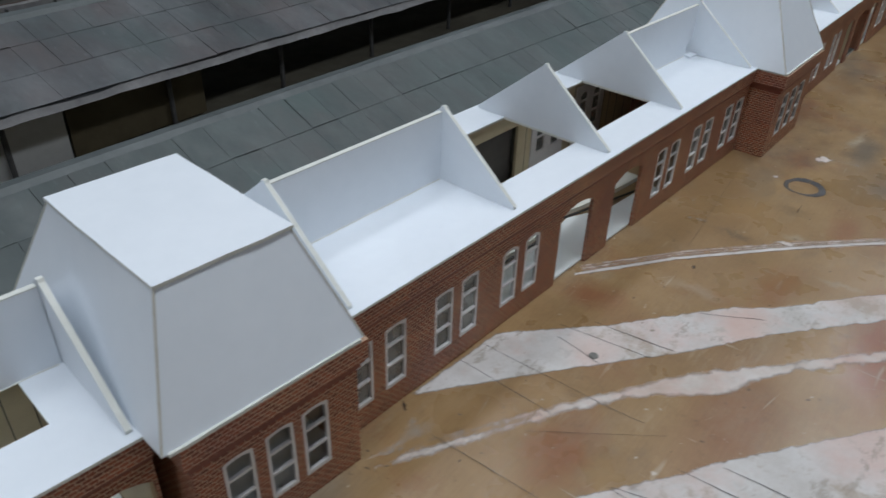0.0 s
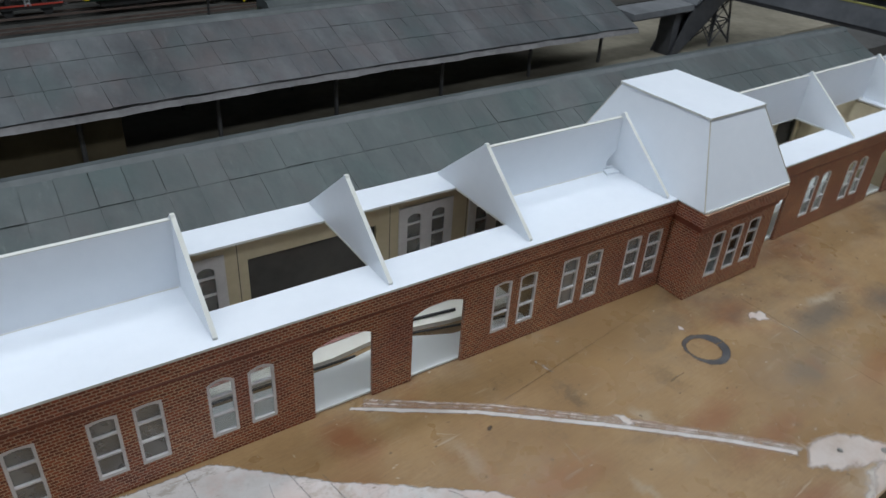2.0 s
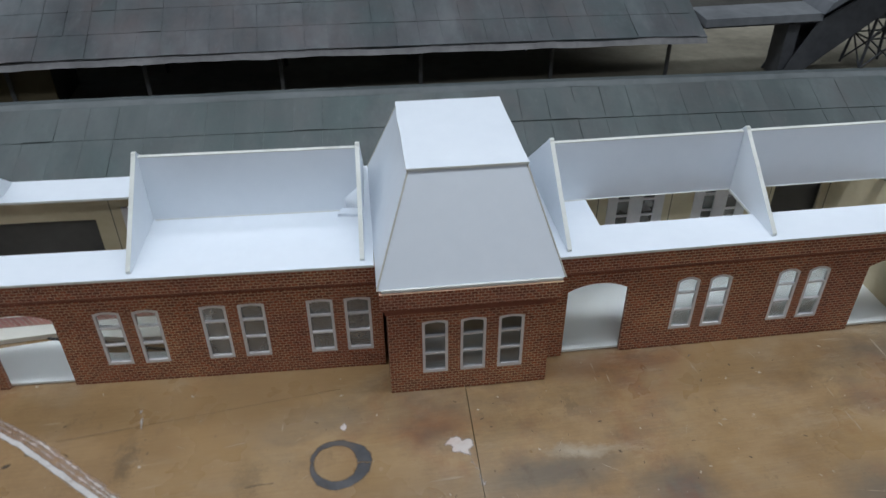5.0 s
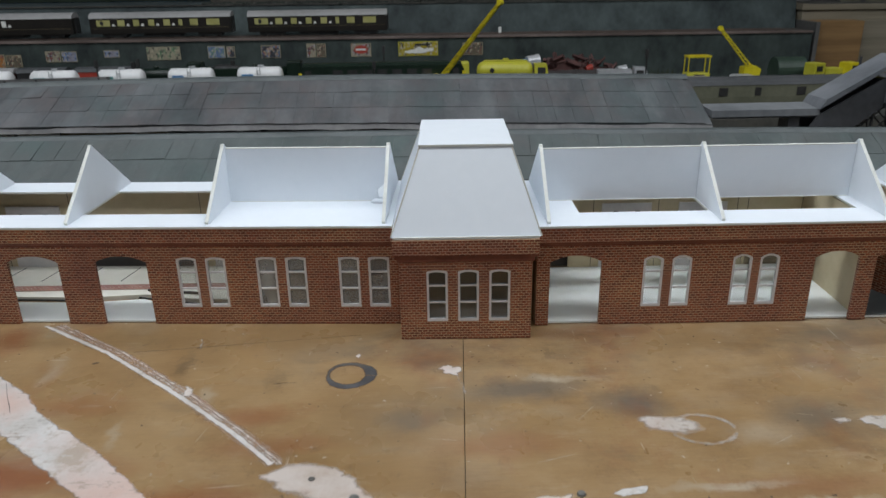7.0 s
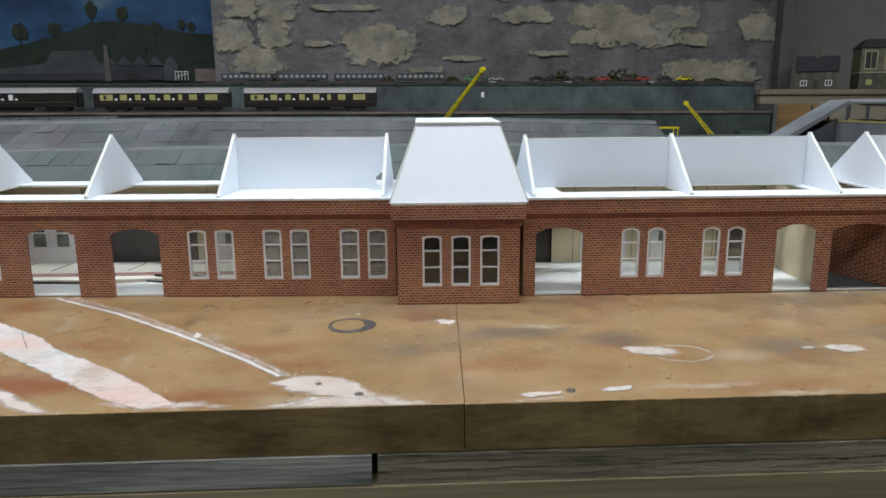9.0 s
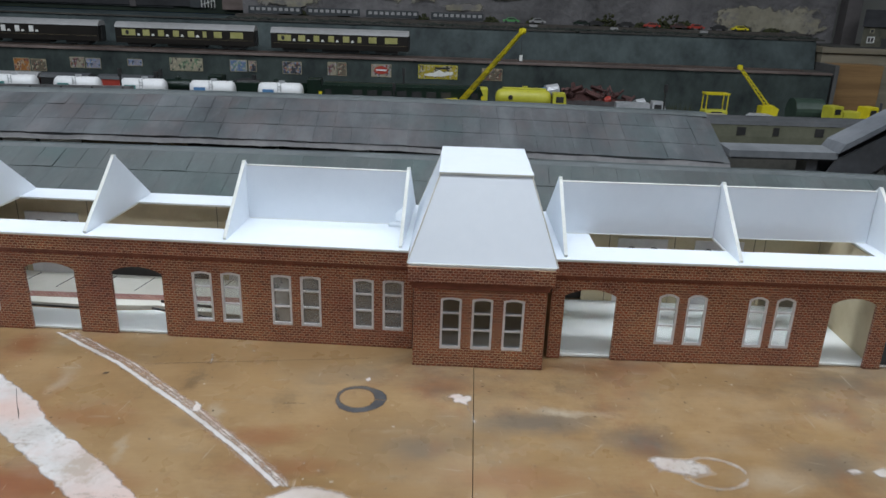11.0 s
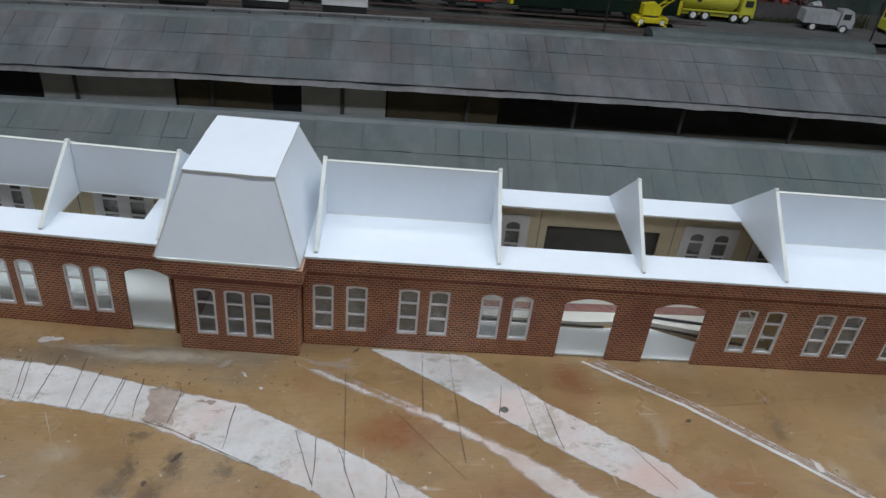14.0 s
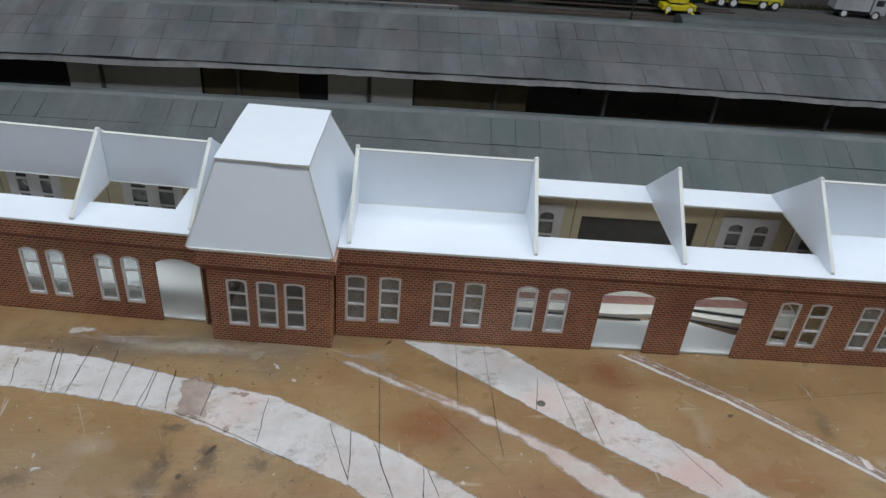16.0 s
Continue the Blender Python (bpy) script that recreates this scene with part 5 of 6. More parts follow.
for u in (507, 555):
    part("parapet", box(bmesh.new(), u - 1, u + 1, 40, 376, 89, 112), BRIDGE, fb)
    part("rail_strip", box(bmesh.new(), u - 1.6, u + 1.6, 40, 376, 112.2, 114), PANE_CREAM, fb, "pale yellow top rail")
part("span_roof", prism(bmesh.new(), [(513, 134.5), (534, 137.5), (561, 131), (561, 129), (534, 135.5), (513, 132.5)], "y", 36, 353), BRIDGE, fb)
for v in range(50, 380, 36):
    part("roof_post", box(bmesh.new(), 506, 508, v, v + 2, 112, 131), BRIDGE_DARK, fb)
    part("roof_post", box(bmesh.new(), 554, 556, v, v + 2, 112, 131), BRIDGE_DARK, fb)
corners = [(496, 322), (538, 322), (538, 352), (496, 352)]
tops = [(504, 328), (530, 328), (530, 348), (504, 348)]
for (a, b), (c, d) in zip(corners, tops):
    part("trestle_leg", rod(bmesh.new(), (a, b, 22), (c, d, 85), 1.5, 6), BRIDGE_DARK, fb)
for i in range(4):
    j = (i + 1) % 4
    for f, g in ((0.05, 0.5), (0.5, 0.95)):
        def along(k, s):
            return tuple(Vector((*corners[k], 22)).lerp(Vector((*tops[k], 85)), s))
        bm = rod(bmesh.new(), along(i, f), along(j, g), 0.9, 5)
        rod(bm, along(j, f), along(i, g), 0.9, 5)
        rod(bm, along(i, g), along(j, g), 0.9, 5)
        part("trestle_brace", bm, BRIDGE_DARK, fb)

# ---------------------------------------------------------------- goods yard, walls and upper levels
yard = thing("yard", "grey goods yard ground with sidings", "ground", kind="structure", layout=True)
part("yard_ground", box(bmesh.new(), -1600, 1250, 482, 940, -4, 44), YARD, yard)
for v in (560, 576.5, 610, 626.5, 655, 671.5, 700, 716.5, 762, 778.5, 830, 846.5):
    u1 = 140 if v > 690 else 1200
    part("rail", box(bmesh.new(), -1600, u1, v - 0.6, v + 0.6, 44.2, 47), RAIL, yard)
part("road", prism(bmesh.new(), ragged([(80, 742), (300, 725), (760, 735), (800, 815), (560, 822), (440, 832), (330, 824), (90, 826)], 12, 5, 3), "z", 44.1, 44.6), ROAD, yard, "worn grey road surface")
ret = thing("retaining_wall", "dark green retaining wall hung with posters", "wall", kind="structure", layout=True)
part("wall_face", box(bmesh.new(), -1600, 742, 937, 1036, 30, 126), RETAINING, ret)
part("coping_strip", box(bmesh.new(), -1600, 742, 934.5, 946, 126.2, 130), COPING, ret, "pale stone coping")
part("upper_ballast", box(bmesh.new(), -1600, 742, 946.5, 1010, 126.2, 129), BALLAST, ret)
for v in (962, 978.5):
    part("rail", box(bmesh.new(), -1600, 700, v - 0.6, v + 0.6, 129.2, 132), RAIL, ret)
part("bank", prism(bmesh.new(), [(1012, 127), (1024, 185), (1150, 185), (1150, 127)], "x", -1600, 744), SLOPE, ret, "mottled blue-green painted bank")
part("shelf_edge", box(bmesh.new(), -1600, 760, 1022, 1028, 185.2, 188), YARD, ret)
for u in (202, 364, 545):
    part("sign_plate", box(bmesh.new(), u - 8, u + 8, 1087.8, 1089.4, 190.5, 196), ROOF_GREY, ret, "small white sign plate")
end = thing("timber_shelf", "bare timber shelf ends beside the bank", "shelf", kind="structure", layout=True)
for u0, u1, v0, v1, z0, z1 in ((747, 1300, 1000, 1200, 164, 175), (750, 1250, 1004, 1190, 142, 163), (748, 756, 940, 1150, 30, 145), (758, 850, 960, 1150, 30, 145), (854, 1300, 975, 1150, 30, 145)):
    part("timber", box(bmesh.new(), u0, u1, v0, v1, z0, z1, soft=1.0), {748: ROAD, 758: WOOD_WARM}.get(u0, WOOD_BARE), end)

part("shelf_top", box(bmesh.new(), 772, 1300, 1012, 1199, 175.1, 176.2), YARD, end, "dark sheet over the shelf top")

# stone wall, post, painted backdrop
stone = thing("stone_wall", "rough rubble wall of pale limestone in grey mortar", "wall", kind="structure", layout=True)
bm = bmesh.new()
cols, rows_n = 90, 60
grid = [[bm.verts.new((-388 + 1226 * i / cols, 1153 + 3 * noise.noise(Vector((i * 0.35, j * 0.35, 3))) + 2 * noise.noise(Vector((i * 1.1, j * 1.1, 7))), 130 + 1250 * j / rows_n)) for j in range(rows_n + 1)] for i in range(cols + 1)]
for i in range(cols):
    for j in range(rows_n):
        bm.faces.new((grid[i][j], grid[i + 1][j], grid[i + 1][j + 1], grid[i][j + 1]))
part("mortar", bm, MORTAR, stone, smooth=True)
part("wall_core", box(bmesh.new(), -388, 838, 1166, 1250, 130, 1190), MORTAR, stone)
rng = random.Random(5)
STONES = [(-338, 300, 52, 40), (-300, 243, 72, 34), (-262, 305, 40, 40), (-330, 356, 56, 30), (-250, 360, 48, 30), (-38, 280, 86, 50), (110, 346, 56, 26), (280, 348, 80, 26), (440, 345, 72, 32), (530, 316, 104, 48), (612, 346, 66, 30), (425, 298, 52, 24),
          (655, 294, 46, 18), (690, 222, 140, 32), (803, 322, 48, 42), (-172, 282, 36, 10), (-100, 362, 90, 9), (150, 250, 60, 7), (330, 262, 60, 8), (60, 224, 56, 10)]
for row_z in range(420, 1150, 95):
    u = -360
    while u < 800:
        w = rng.uniform(60, 190)
        STONES.append((u + w / 2, row_z + rng.uniform(-20, 20), w * 0.36, rng.uniform(22, 42)))
        u += w
for u, z, rx, rz in STONES:
    ph, proud = rng.uniform(0, 50), rng.uniform(1, 3.5)
    nx, nz = max(12, int(rx / 1.7)), max(10, int(rz / 1.4))

    def inside(x, q):
        a, b = (x - u) / rx, (q - z) / rz
        edge = 0.34 * noise.noise(Vector((x * 0.018, q * 0.025, ph))) + 0.30 * noise.noise(Vector((x * 0.06, q * 0.07, ph))) + 0.20 * noise.noise(Vector((x * 0.17, q * 0.2, ph)))
        return (0.86 + edge - (abs(a) ** 3 + abs(b) ** 3) ** (1 / 3)) / 0.34 + 0.4

    bm = bmesh.new()
    cells, verts, level = set(), {}, bm.verts.layers.float.new("rim")
    for i in range(nx):
        for k in range(nz):
            if 0.03 < inside(u - 1.3 * rx + 2.6 * rx * (i + 0.5) / nx, z - 1.3 * rz + 2.6 * rz * (k + 0.5) / nz):
                cells.add((i, k))
    for i, k in cells:
        ring = []
        for a, b in ((i, k), (i + 1, k), (i + 1, k + 1), (i, k + 1)):
            if (a, b) not in verts:
                x, q = u - 1.3 * rx + 2.6 * rx * a / nx, z - 1.3 * rz + 2.6 * rz * b / nz
                rim = any(c not in cells for c in ((a - 1, b - 1), (a, b - 1), (a - 1, b), (a, b)))
                dent = 5.0 * noise.noise(Vector((x * 0.03, q * 0.04, ph))) + 3.0 * noise.noise(Vector((x * 0.11, q * 0.13, ph)))
                sway = 2.0 * noise.noise(Vector((x * 0.2, q * 0.2, 4)))
                verts[a, b] = bm.verts.new((x + sway, 1149.6 - 0.3 * proud + 0.3 * dent, q + sway))
                verts[a, b][level] = 0.0 if rim else min(1.0, max(0.0, inside(x, q)))
            ring.append(verts[a, b])
        bm.faces.new(ring)
    part("stone", bm, STONE, stone, smooth=True)
part("corner_post", box(bmesh.new(), 842, 872, 1120, 1150, 130, 1190), POLE, stone, "dark timber post")
sky = thing("painted_backdrop", "painted backdrop of blue sky, wooded hill and works", "backdrop", kind="structure", layout=True)
part("sky_sheet", box(bmesh.new(), -2400, -380, 1252, 1256, 130, 1190), SKY, sky)
crest = [(-2400, 235), (-1100, 240), (-960, 256), (-882, 272), (-806, 291), (-756, 306), (-705, 322), (-679, 336), (-630, 340), (-568, 334), (-507, 322), (-457, 313), (-397, 310)]
hill = [(-2400, 190)]
for (a, za), (b, zb) in zip(crest, crest[1:]):
    n = max(1, int((b - a) / 8)) if a > -1200 else 1
    hill += [(a + (b - a) * k / n, za + (zb - za) * k / n + 3 * noise.noise(Vector((a + (b - a) * k / n, 0, 0)) * 0.09)) for k in range(n)]
hill += [(-392, 310), (-392, 190)]
part("hill", prism(bmesh.new(), hill, "y", 1250, 1251), HILL, sky)
for u, z, s, tall in ((-828, 314, 17, 1.15), (-753, 320, 14, 1.1), (-671, 366, 12, 1.5), (-605, 358, 12, 1.3), (-477, 334, 8, 1.3), (-456, 329, 8, 1.3), (-535, 325, 13, 1.1), (-440, 257, 15, 1.0), (-800, 262, 22, 0.7), (-560, 290, 26, 0.6), (-905, 262, 24, 0.7)):
    ring = []
    for k in range(36):
        a = k * math.pi / 18
        r = s * (1 + 0.34 * noise.noise(Vector((2.2 * math.cos(a), 2.2 * math.sin(a), u))) + 0.16 * noise.noise(Vector((7 * math.cos(a), 7 * math.sin(a), u))))
        ring.append((u + r * math.cos(a), z + tall * r * math.sin(a)))
    bm = prism(bmesh.new(), ring, "y", 1248.6, 1249.4)
    prism(bm, [(u - 1.2, z - 1.9 * s * tall), (u + 1.2, z - 1.9 * s * tall), (u + 0.8, z - 0.5 * s), (u - 0.8, z - 0.5 * s)], "y", 1248.6, 1249.4)
    part("tree", bm, HILL_TREE, sky)
part("works", prism(bmesh.new(), [(-990, 200), (-990, 222), (-885, 228), (-779, 242), (-764, 270), (-677, 272), (-664, 242), (-560, 240), (-560, 200)], "y", 1246.6, 1247.4), WORKS, sky)
for k in range(5):
    part("works_roof", prism(bmesh.new(), [(-658 + k * 34, 238), (-643 + k * 34, 261), (-624 + k * 34, 238)], "y", 1245, 1246), WORKS, sky)
part("works_wall", prism(bmesh.new(), [(-980, 202), (-524, 204), (-524, 234), (-620, 236), (-640, 220), (-980, 216)], "y", 1243.6, 1244.4), WORKS_DARK, sky)
part("works_wall", prism(bmesh.new(), [(-523, 202), (-490, 202), (-490, 240), (-523, 240)], "y", 1243.6, 1244.4), WORKS, sky)
part("chimney", prism(bmesh.new(), [(-652, 200), (-638, 200), (-641, 284), (-649, 284)], "y", 1242, 1243), POLE, sky)
part("works_wall", prism(bmesh.new(), [(-453, 200), (-400, 200), (-400, 231), (-453, 230)], "y", 1241, 1242), COPING, sky)
bm = bmesh.new()
for k in range(5):
    rod(bm, (-497 + k * 7, 1240, 203), (-497 + k * 7, 1240, 224), 0.9, 4)
rod(bm, (-497, 1240, 223), (-469, 1240, 223), 0.9, 4)
rod(bm, (-497, 1240, 209), (-469, 1240, 219), 0.9, 4)
part("gate", bm, PANE_WHITE, sky, "white painted gate")
lane = thing("top_shelf", "upper shelf strip with trodden earth, its verge darkened as shade", "shelf", kind="structure", layout=True)
part("shelf", box(bmesh.new(), -2400, -392, 1030, 1240, 160, 188.8), SLOPE, lane)
# dark ground colour of the verge carries the shadow lying on the shelf
part("verge", box(bmesh.new(), -388, 760, 1031, 1138, 185.3, 188.5), YARD, lane)
part("raised_edge", box(bmesh.new(), -388, 756, 1090, 1138, 188.6, 196), BALLAST, lane)

# posters
CREAM_INK, DARK_INK, OCHRE, SKY_INK, LEAF_INK, RUST_INK, LILAC = (0.42, 0.38, 0.27), (0.030, 0.028, 0.030), (0.48, 0.19, 0.045), (0.16, 0.24, 0.40), (0.12, 0.22, 0.12), (0.22, 0.07, 0.05), (0.34, 0.33, 0.40)
PRINTS = [("figures", CREAM_INK, (DARK_INK, RUST_INK, LILAC)), ("ochre", OCHRE, (CREAM_INK, RUST_INK, DARK_INK)), ("sepia", (0.18, 0.15, 0.10), (DARK_INK, CREAM_INK, RUST_INK)), ("lilac", LILAC, (SKY_INK, DARK_INK, CREAM_INK)), ("leaf", CREAM_INK, (LEAF_INK, DARK_INK, CREAM_INK)),
          ("seaside", SKY_INK, (LEAF_INK, LILAC, CREAM_INK)), ("night", (0.05, 0.05, 0.06), (CREAM_INK, RUST_INK, SKY_INK)), ("yellow", (0.50, 0.40, 0.02), (DARK_INK, CREAM_INK, CREAM_INK))]
PRINT = {name: print_material("print_" + name, ground, inks, 78) for name, ground, inks in PRINTS}
POSTER = [(-817, -793, 84, 105, "figures"), (-752, -722, 83, 109, "ochre"), (-721, -693, 84, 108, "sepia"), (-651, -624, 92, 114, "figures"), (-623, -595, 92, 113, "lilac"), (-548, -520, 99, 114, "lilac"), (-473, -411, 93, 119, "leaf"), (-364, -332, 95, 119, "seaside"), (-330, -315, 96, 118, "night"), (-269, -233, 94, 119, "night"), (-187, -170, 94, 121, "figures"), (-169, -152, 94, 121, "sepia"), (-108, -70, 94, 120, "figures"), (-23, 52, 94, 122, "yellow"), (94, 133, 94, 119, "sepia")]
for a, b, z0, z1, look_of in POSTER:
    c = (a + b) / 2
    p = thing("poster", "small printed poster pasted on the dark retaining wall", "poster", "posters on the wall", at=(c, 937, z0), layout=True)
    w, h = (b - a) / 2, z1 - z0 - 2
    part("border", box(bmesh.new(), -w, w, -0.9, -0.2, 0, h), HOUSE_CREAM if look_of != "yellow" else LIME, p)
    part("sheet", box(bmesh.new(), -w + 1.1, w - 1.1, -1.3, -1.0, 1.1, h - 1.1), PRINT[look_of], p)
    if look_of == "yellow":
        part("print", prism(bmesh.new(), ragged([(-26, 6), (4, 4), (28, 9), (30, 15), (12, 13), (2, 17), (-8, 12), (-26, 9)], 4, 1.2, 3), "y", -1.75, -1.45), PANE_WHITE, p)
        part("print_bar", box(bmesh.new(), -6, 22, -1.75, -1.45, h - 7.5, h - 4), BLACK, p)
    elif b - a == 38:
        part("print", prism(bmesh.new(), [(13 * math.cos(k * 0.314), 13 + 7.5 * math.sin(k * 0.314)) for k in range(20)], "y", -1.75, -1.45), RED, p)
        part("print_bar", box(bmesh.new(), -10, 10, -2.1, -1.9, 11.5, 14.5), PANE_WHITE, p)

# ---------------------------------------------------------------- rolling stock


def wheels(root, us, z=47, gauge=16.5, r=6.0, name="wheelset"):
    for u in us:
        bm = rod(bmesh.new(), (u, -gauge / 2 - 1, r), (u, -gauge / 2 + 1, r), r, 14)
        rod(bm, (u, gauge / 2 - 1, r), (u, gauge / 2 + 1, r), r, 14)
        rod(bm, (u, -gauge / 2, r), (u, gauge / 2, r), 1, 6)
        part(name, bm, BLACK, root)


def coach(u, v, z, length, body, roof, panes, label, group):
    c = thing("coach", label, "coach", group, at=(u, v, z), layout=True)
    h = length / 2
    side = [(-17, 8), (-17.5, 20), (-17, 36), (17, 36), (17.5, 20), (17, 8)]
    part("body", prism(bmesh.new(), side, "x", -h, h), body, c)
    top = [(-17.6, 36), (-15.5, 41), (-9, 45), (0, 46.5), (9, 45), (15.5, 41), (17.6, 36)]
    part("roof", prism(bmesh.new(), top, "x", -h - 0.5, h + 0.5), roof, c)
    for s in (-1, 1):
        bm = box(bmesh.new(), s * h * 0.68 - 22, s * h * 0.68 + 22, -13, 13, 3, 8)
        bogie = part("bogie", bm, BLACK, c)
        for d in (-14, 14):
            wb = rod(bmesh.new(), (s * h * 0.68 + d, -9.5, 6), (s * h * 0.68 + d, 9.5, 6), 6, 14)
            part("wheelset", wb, BLACK, bogie)
    part("underframe", box(bmesh.new(), -36, 36, -11, 11, 2.5, 8), BLACK, c)
    for x0, x1, m in panes:
        w = part("window", box(bmesh.new(), x0, x1, -18.3, -17.4, 22, 33), m, c)
        if x0 < 30 and m is not BLACK and m is not ROOF_GREY:
            part("table_lamp", prism(bmesh.new(), [(x1 + 3, 22), (x1 + 9, 22), (x1 + 7.5, 26), (x1 + 4.5, 26)], "y", -18.4, -17.4), PANE_WHITE, w)
    if body is UMBER:
        part("oval_light", prism(bmesh.new(), [(-108 + 3.2 * math.cos(k * 0.524), 27.5 + 4.2 * math.sin(k * 0.524)) for k in range(12)], "y", -18.8, -18.4), BLACK, c)
        part("gold_line", box(bmesh.new(), -h + 3, h - 3, -17.9, -17.4, 17.7, 18.2), OLIVE, c)
    for s in (-1, 1):
        part("gangway", box(bmesh.new(), s * (h + 1) - 1.5, s * (h + 1) + 1.5, -7, 7, 10, 37), BLACK, c)
    return c


def pullman_panes():
    return [(a, b, PANE_CREAM) for a, b in ((-118, -93), (-79, -66), (-50, -39), (-22, -11), (6, 18), (34, 41), (55, 70), (86, 110))]


def brake_panes():
    return [(-118, -96, PANE_CREAM)] + [(a, a + 8, PANE_WHITE) for a in (-76, -50, -24, 2)]


for u0 in (-166, -446, -726, -1006):
    coach(u0, 970, 132, 262, UMBER, ROOF_GREY, brake_panes() if u0 == -726 else pullman_panes(), "umber and cream dining coach with pale roof", "coaches on the upper line")
for u0, z in ((430, 47), (702, 47)):
    coach(u0 + 60, 560 + 8, 41, 262, OLIVE_PALE, ROOF_DARK, [(a, a + w, BLACK) for a, w in ((-118, 12), (-66, 12), (-16, 8), (42, 12), (84, 8), (112, 10))], "pale olive coach with dark doors and roof", "coaches in the siding")


def barrel(x0, x1, z, r, dome):
    """A lying tank with dished ends."""
    bm, rings = bmesh.new(), []
    steps = [(x0, 0.05), (x0 + 0.1 * dome, 0.45), (x0 + 0.35 * dome, 0.78), (x0 + dome, 1.0), (x1 - dome, 1.0), (x1 - 0.35 * dome, 0.78), (x1 - 0.1 * dome, 0.45), (x1, 0.05)]
    for x, f in steps:
        rings.append([bm.verts.new((x, r * f * math.cos(k * math.pi / 12), z + r * f * math.sin(k * math.pi / 12))) for k in range(24)])
    for a, b in zip(rings, rings[1:]):
        for k in range(24):
            bm.faces.new((a[k], a[(k + 1) % 24], b[(k + 1) % 24], b[k]))
    bm.faces.new(rings[0][::-1]), bm.faces.new(rings[-1])
    return bm


def tank_wagon(u, v, z, ink):
    w = thing("tank_wagon", "white cylindrical tank wagon on a black chassis", "tank wagon", "tank wagons", at=(u, v, z), layout=True)
    part("chassis", box(bmesh.new(), -39, 39, -12, 12, 9, 14), BLACK, w)
    part("sole_bar", box(bmesh.new(), -40, 40, -13.2, -12.1, 13, 15.0), RED if ink is BLUE else SCRAP, w, "red sole bar")
    bm = barrel(-37, 37, 32, 14, 6)
    tank = part("tank", bm, TANK_WHITE, w, smooth=True)
    part("hatch", rod(bmesh.new(), (2, 0, 45), (2, 0, 49), 5, 14), SILVER, tank)
    part("name_panel", box(bmesh.new(), -27, -9, -14.6, -13.6, 29, 36), ink, tank)
    bm = bmesh.new()
    for s in (-2.5, 2.5):
        rod(bm, (s, -15, 13), (s, -13, 46), 0.6, 5)
    for q in range(6):
        rod(bm, (-2.5, -14.8 + q * 0.3, 16 + q * 5), (2.5, -14.8 + q * 0.3, 16 + q * 5), 0.5, 5)
    part("ladder", bm, SILVER, w)
    for x in (-20, 20):
        part("strap", rod(bmesh.new(), (x - 0.6, 0, 32), (x + 0.6, 0, 32), 14.25, 24), TANK_WHITE, tank)
        part("saddle", box(bmesh.new(), x - 3, x + 3, -10, 10, 14.1, 22), BLACK, w)
    wheels(w, (-22, 22))
    for s in (-1, 1):
        for y in (-7, 7):
            part("buffer", rod(bmesh.new(), (s * 40, y, 11), (s * 45, y, 11), 1.6, 8), BLACK, w)


for u, ink in ((-772, TEAL), (-663, TEAL), (-562, TEAL), (-457, TEAL), (-347, BLUE), (-238, BLUE)):
    tank_wagon(u, 770.3, 47, ink)


def wagon(u, v, body, roof, length, label, high=34):
    w = thing("goods_wagon", label, "wagon", "goods wagons", at=(u, v, 47), layout=True)
    h = length / 2
    part("chassis", box(bmesh.new(), -h, h, -12, 12, 8, 13), BLACK, w)
    part("body", box(bmesh.new(), -h, h, -15, 15, 13, high, soft=0.6), body, w)
    part("roof", prism(bmesh.new(), [(-16, high), (-11, high + 5), (0, high + 7.5), (11, high + 5), (16, high)], "x", -h - 1, h + 1), roof, w)
    wheels(w, (-h * 0.55, h * 0.55))


for u, body, roof, length, label in ((-700, SCRAP, ROOF_GREY, 92, "brown goods van with a pale roof"), (-610, BLACK, ROOF_DARK, 80, "black goods van with a dark roof"), (-510, RED, ROOF_DARK, 92, "red goods van with a dark roof"), (-800, BLACK, ROOF_GREY, 92, "dark goods van with grey roof")):
    wagon(u, 838.3, body, roof, length, label, 38)
for u, roof, label in ((-628, ROOF_GREY, "grey-roofed low van near the platform"), (-523, ROOF_GREY, "pale-roofed van near the platform"), (-420, ROOF_GREY, "pale-roofed goods van in the siding")):
    wagon(u, 658, BLACK, roof, 58, label, 22)


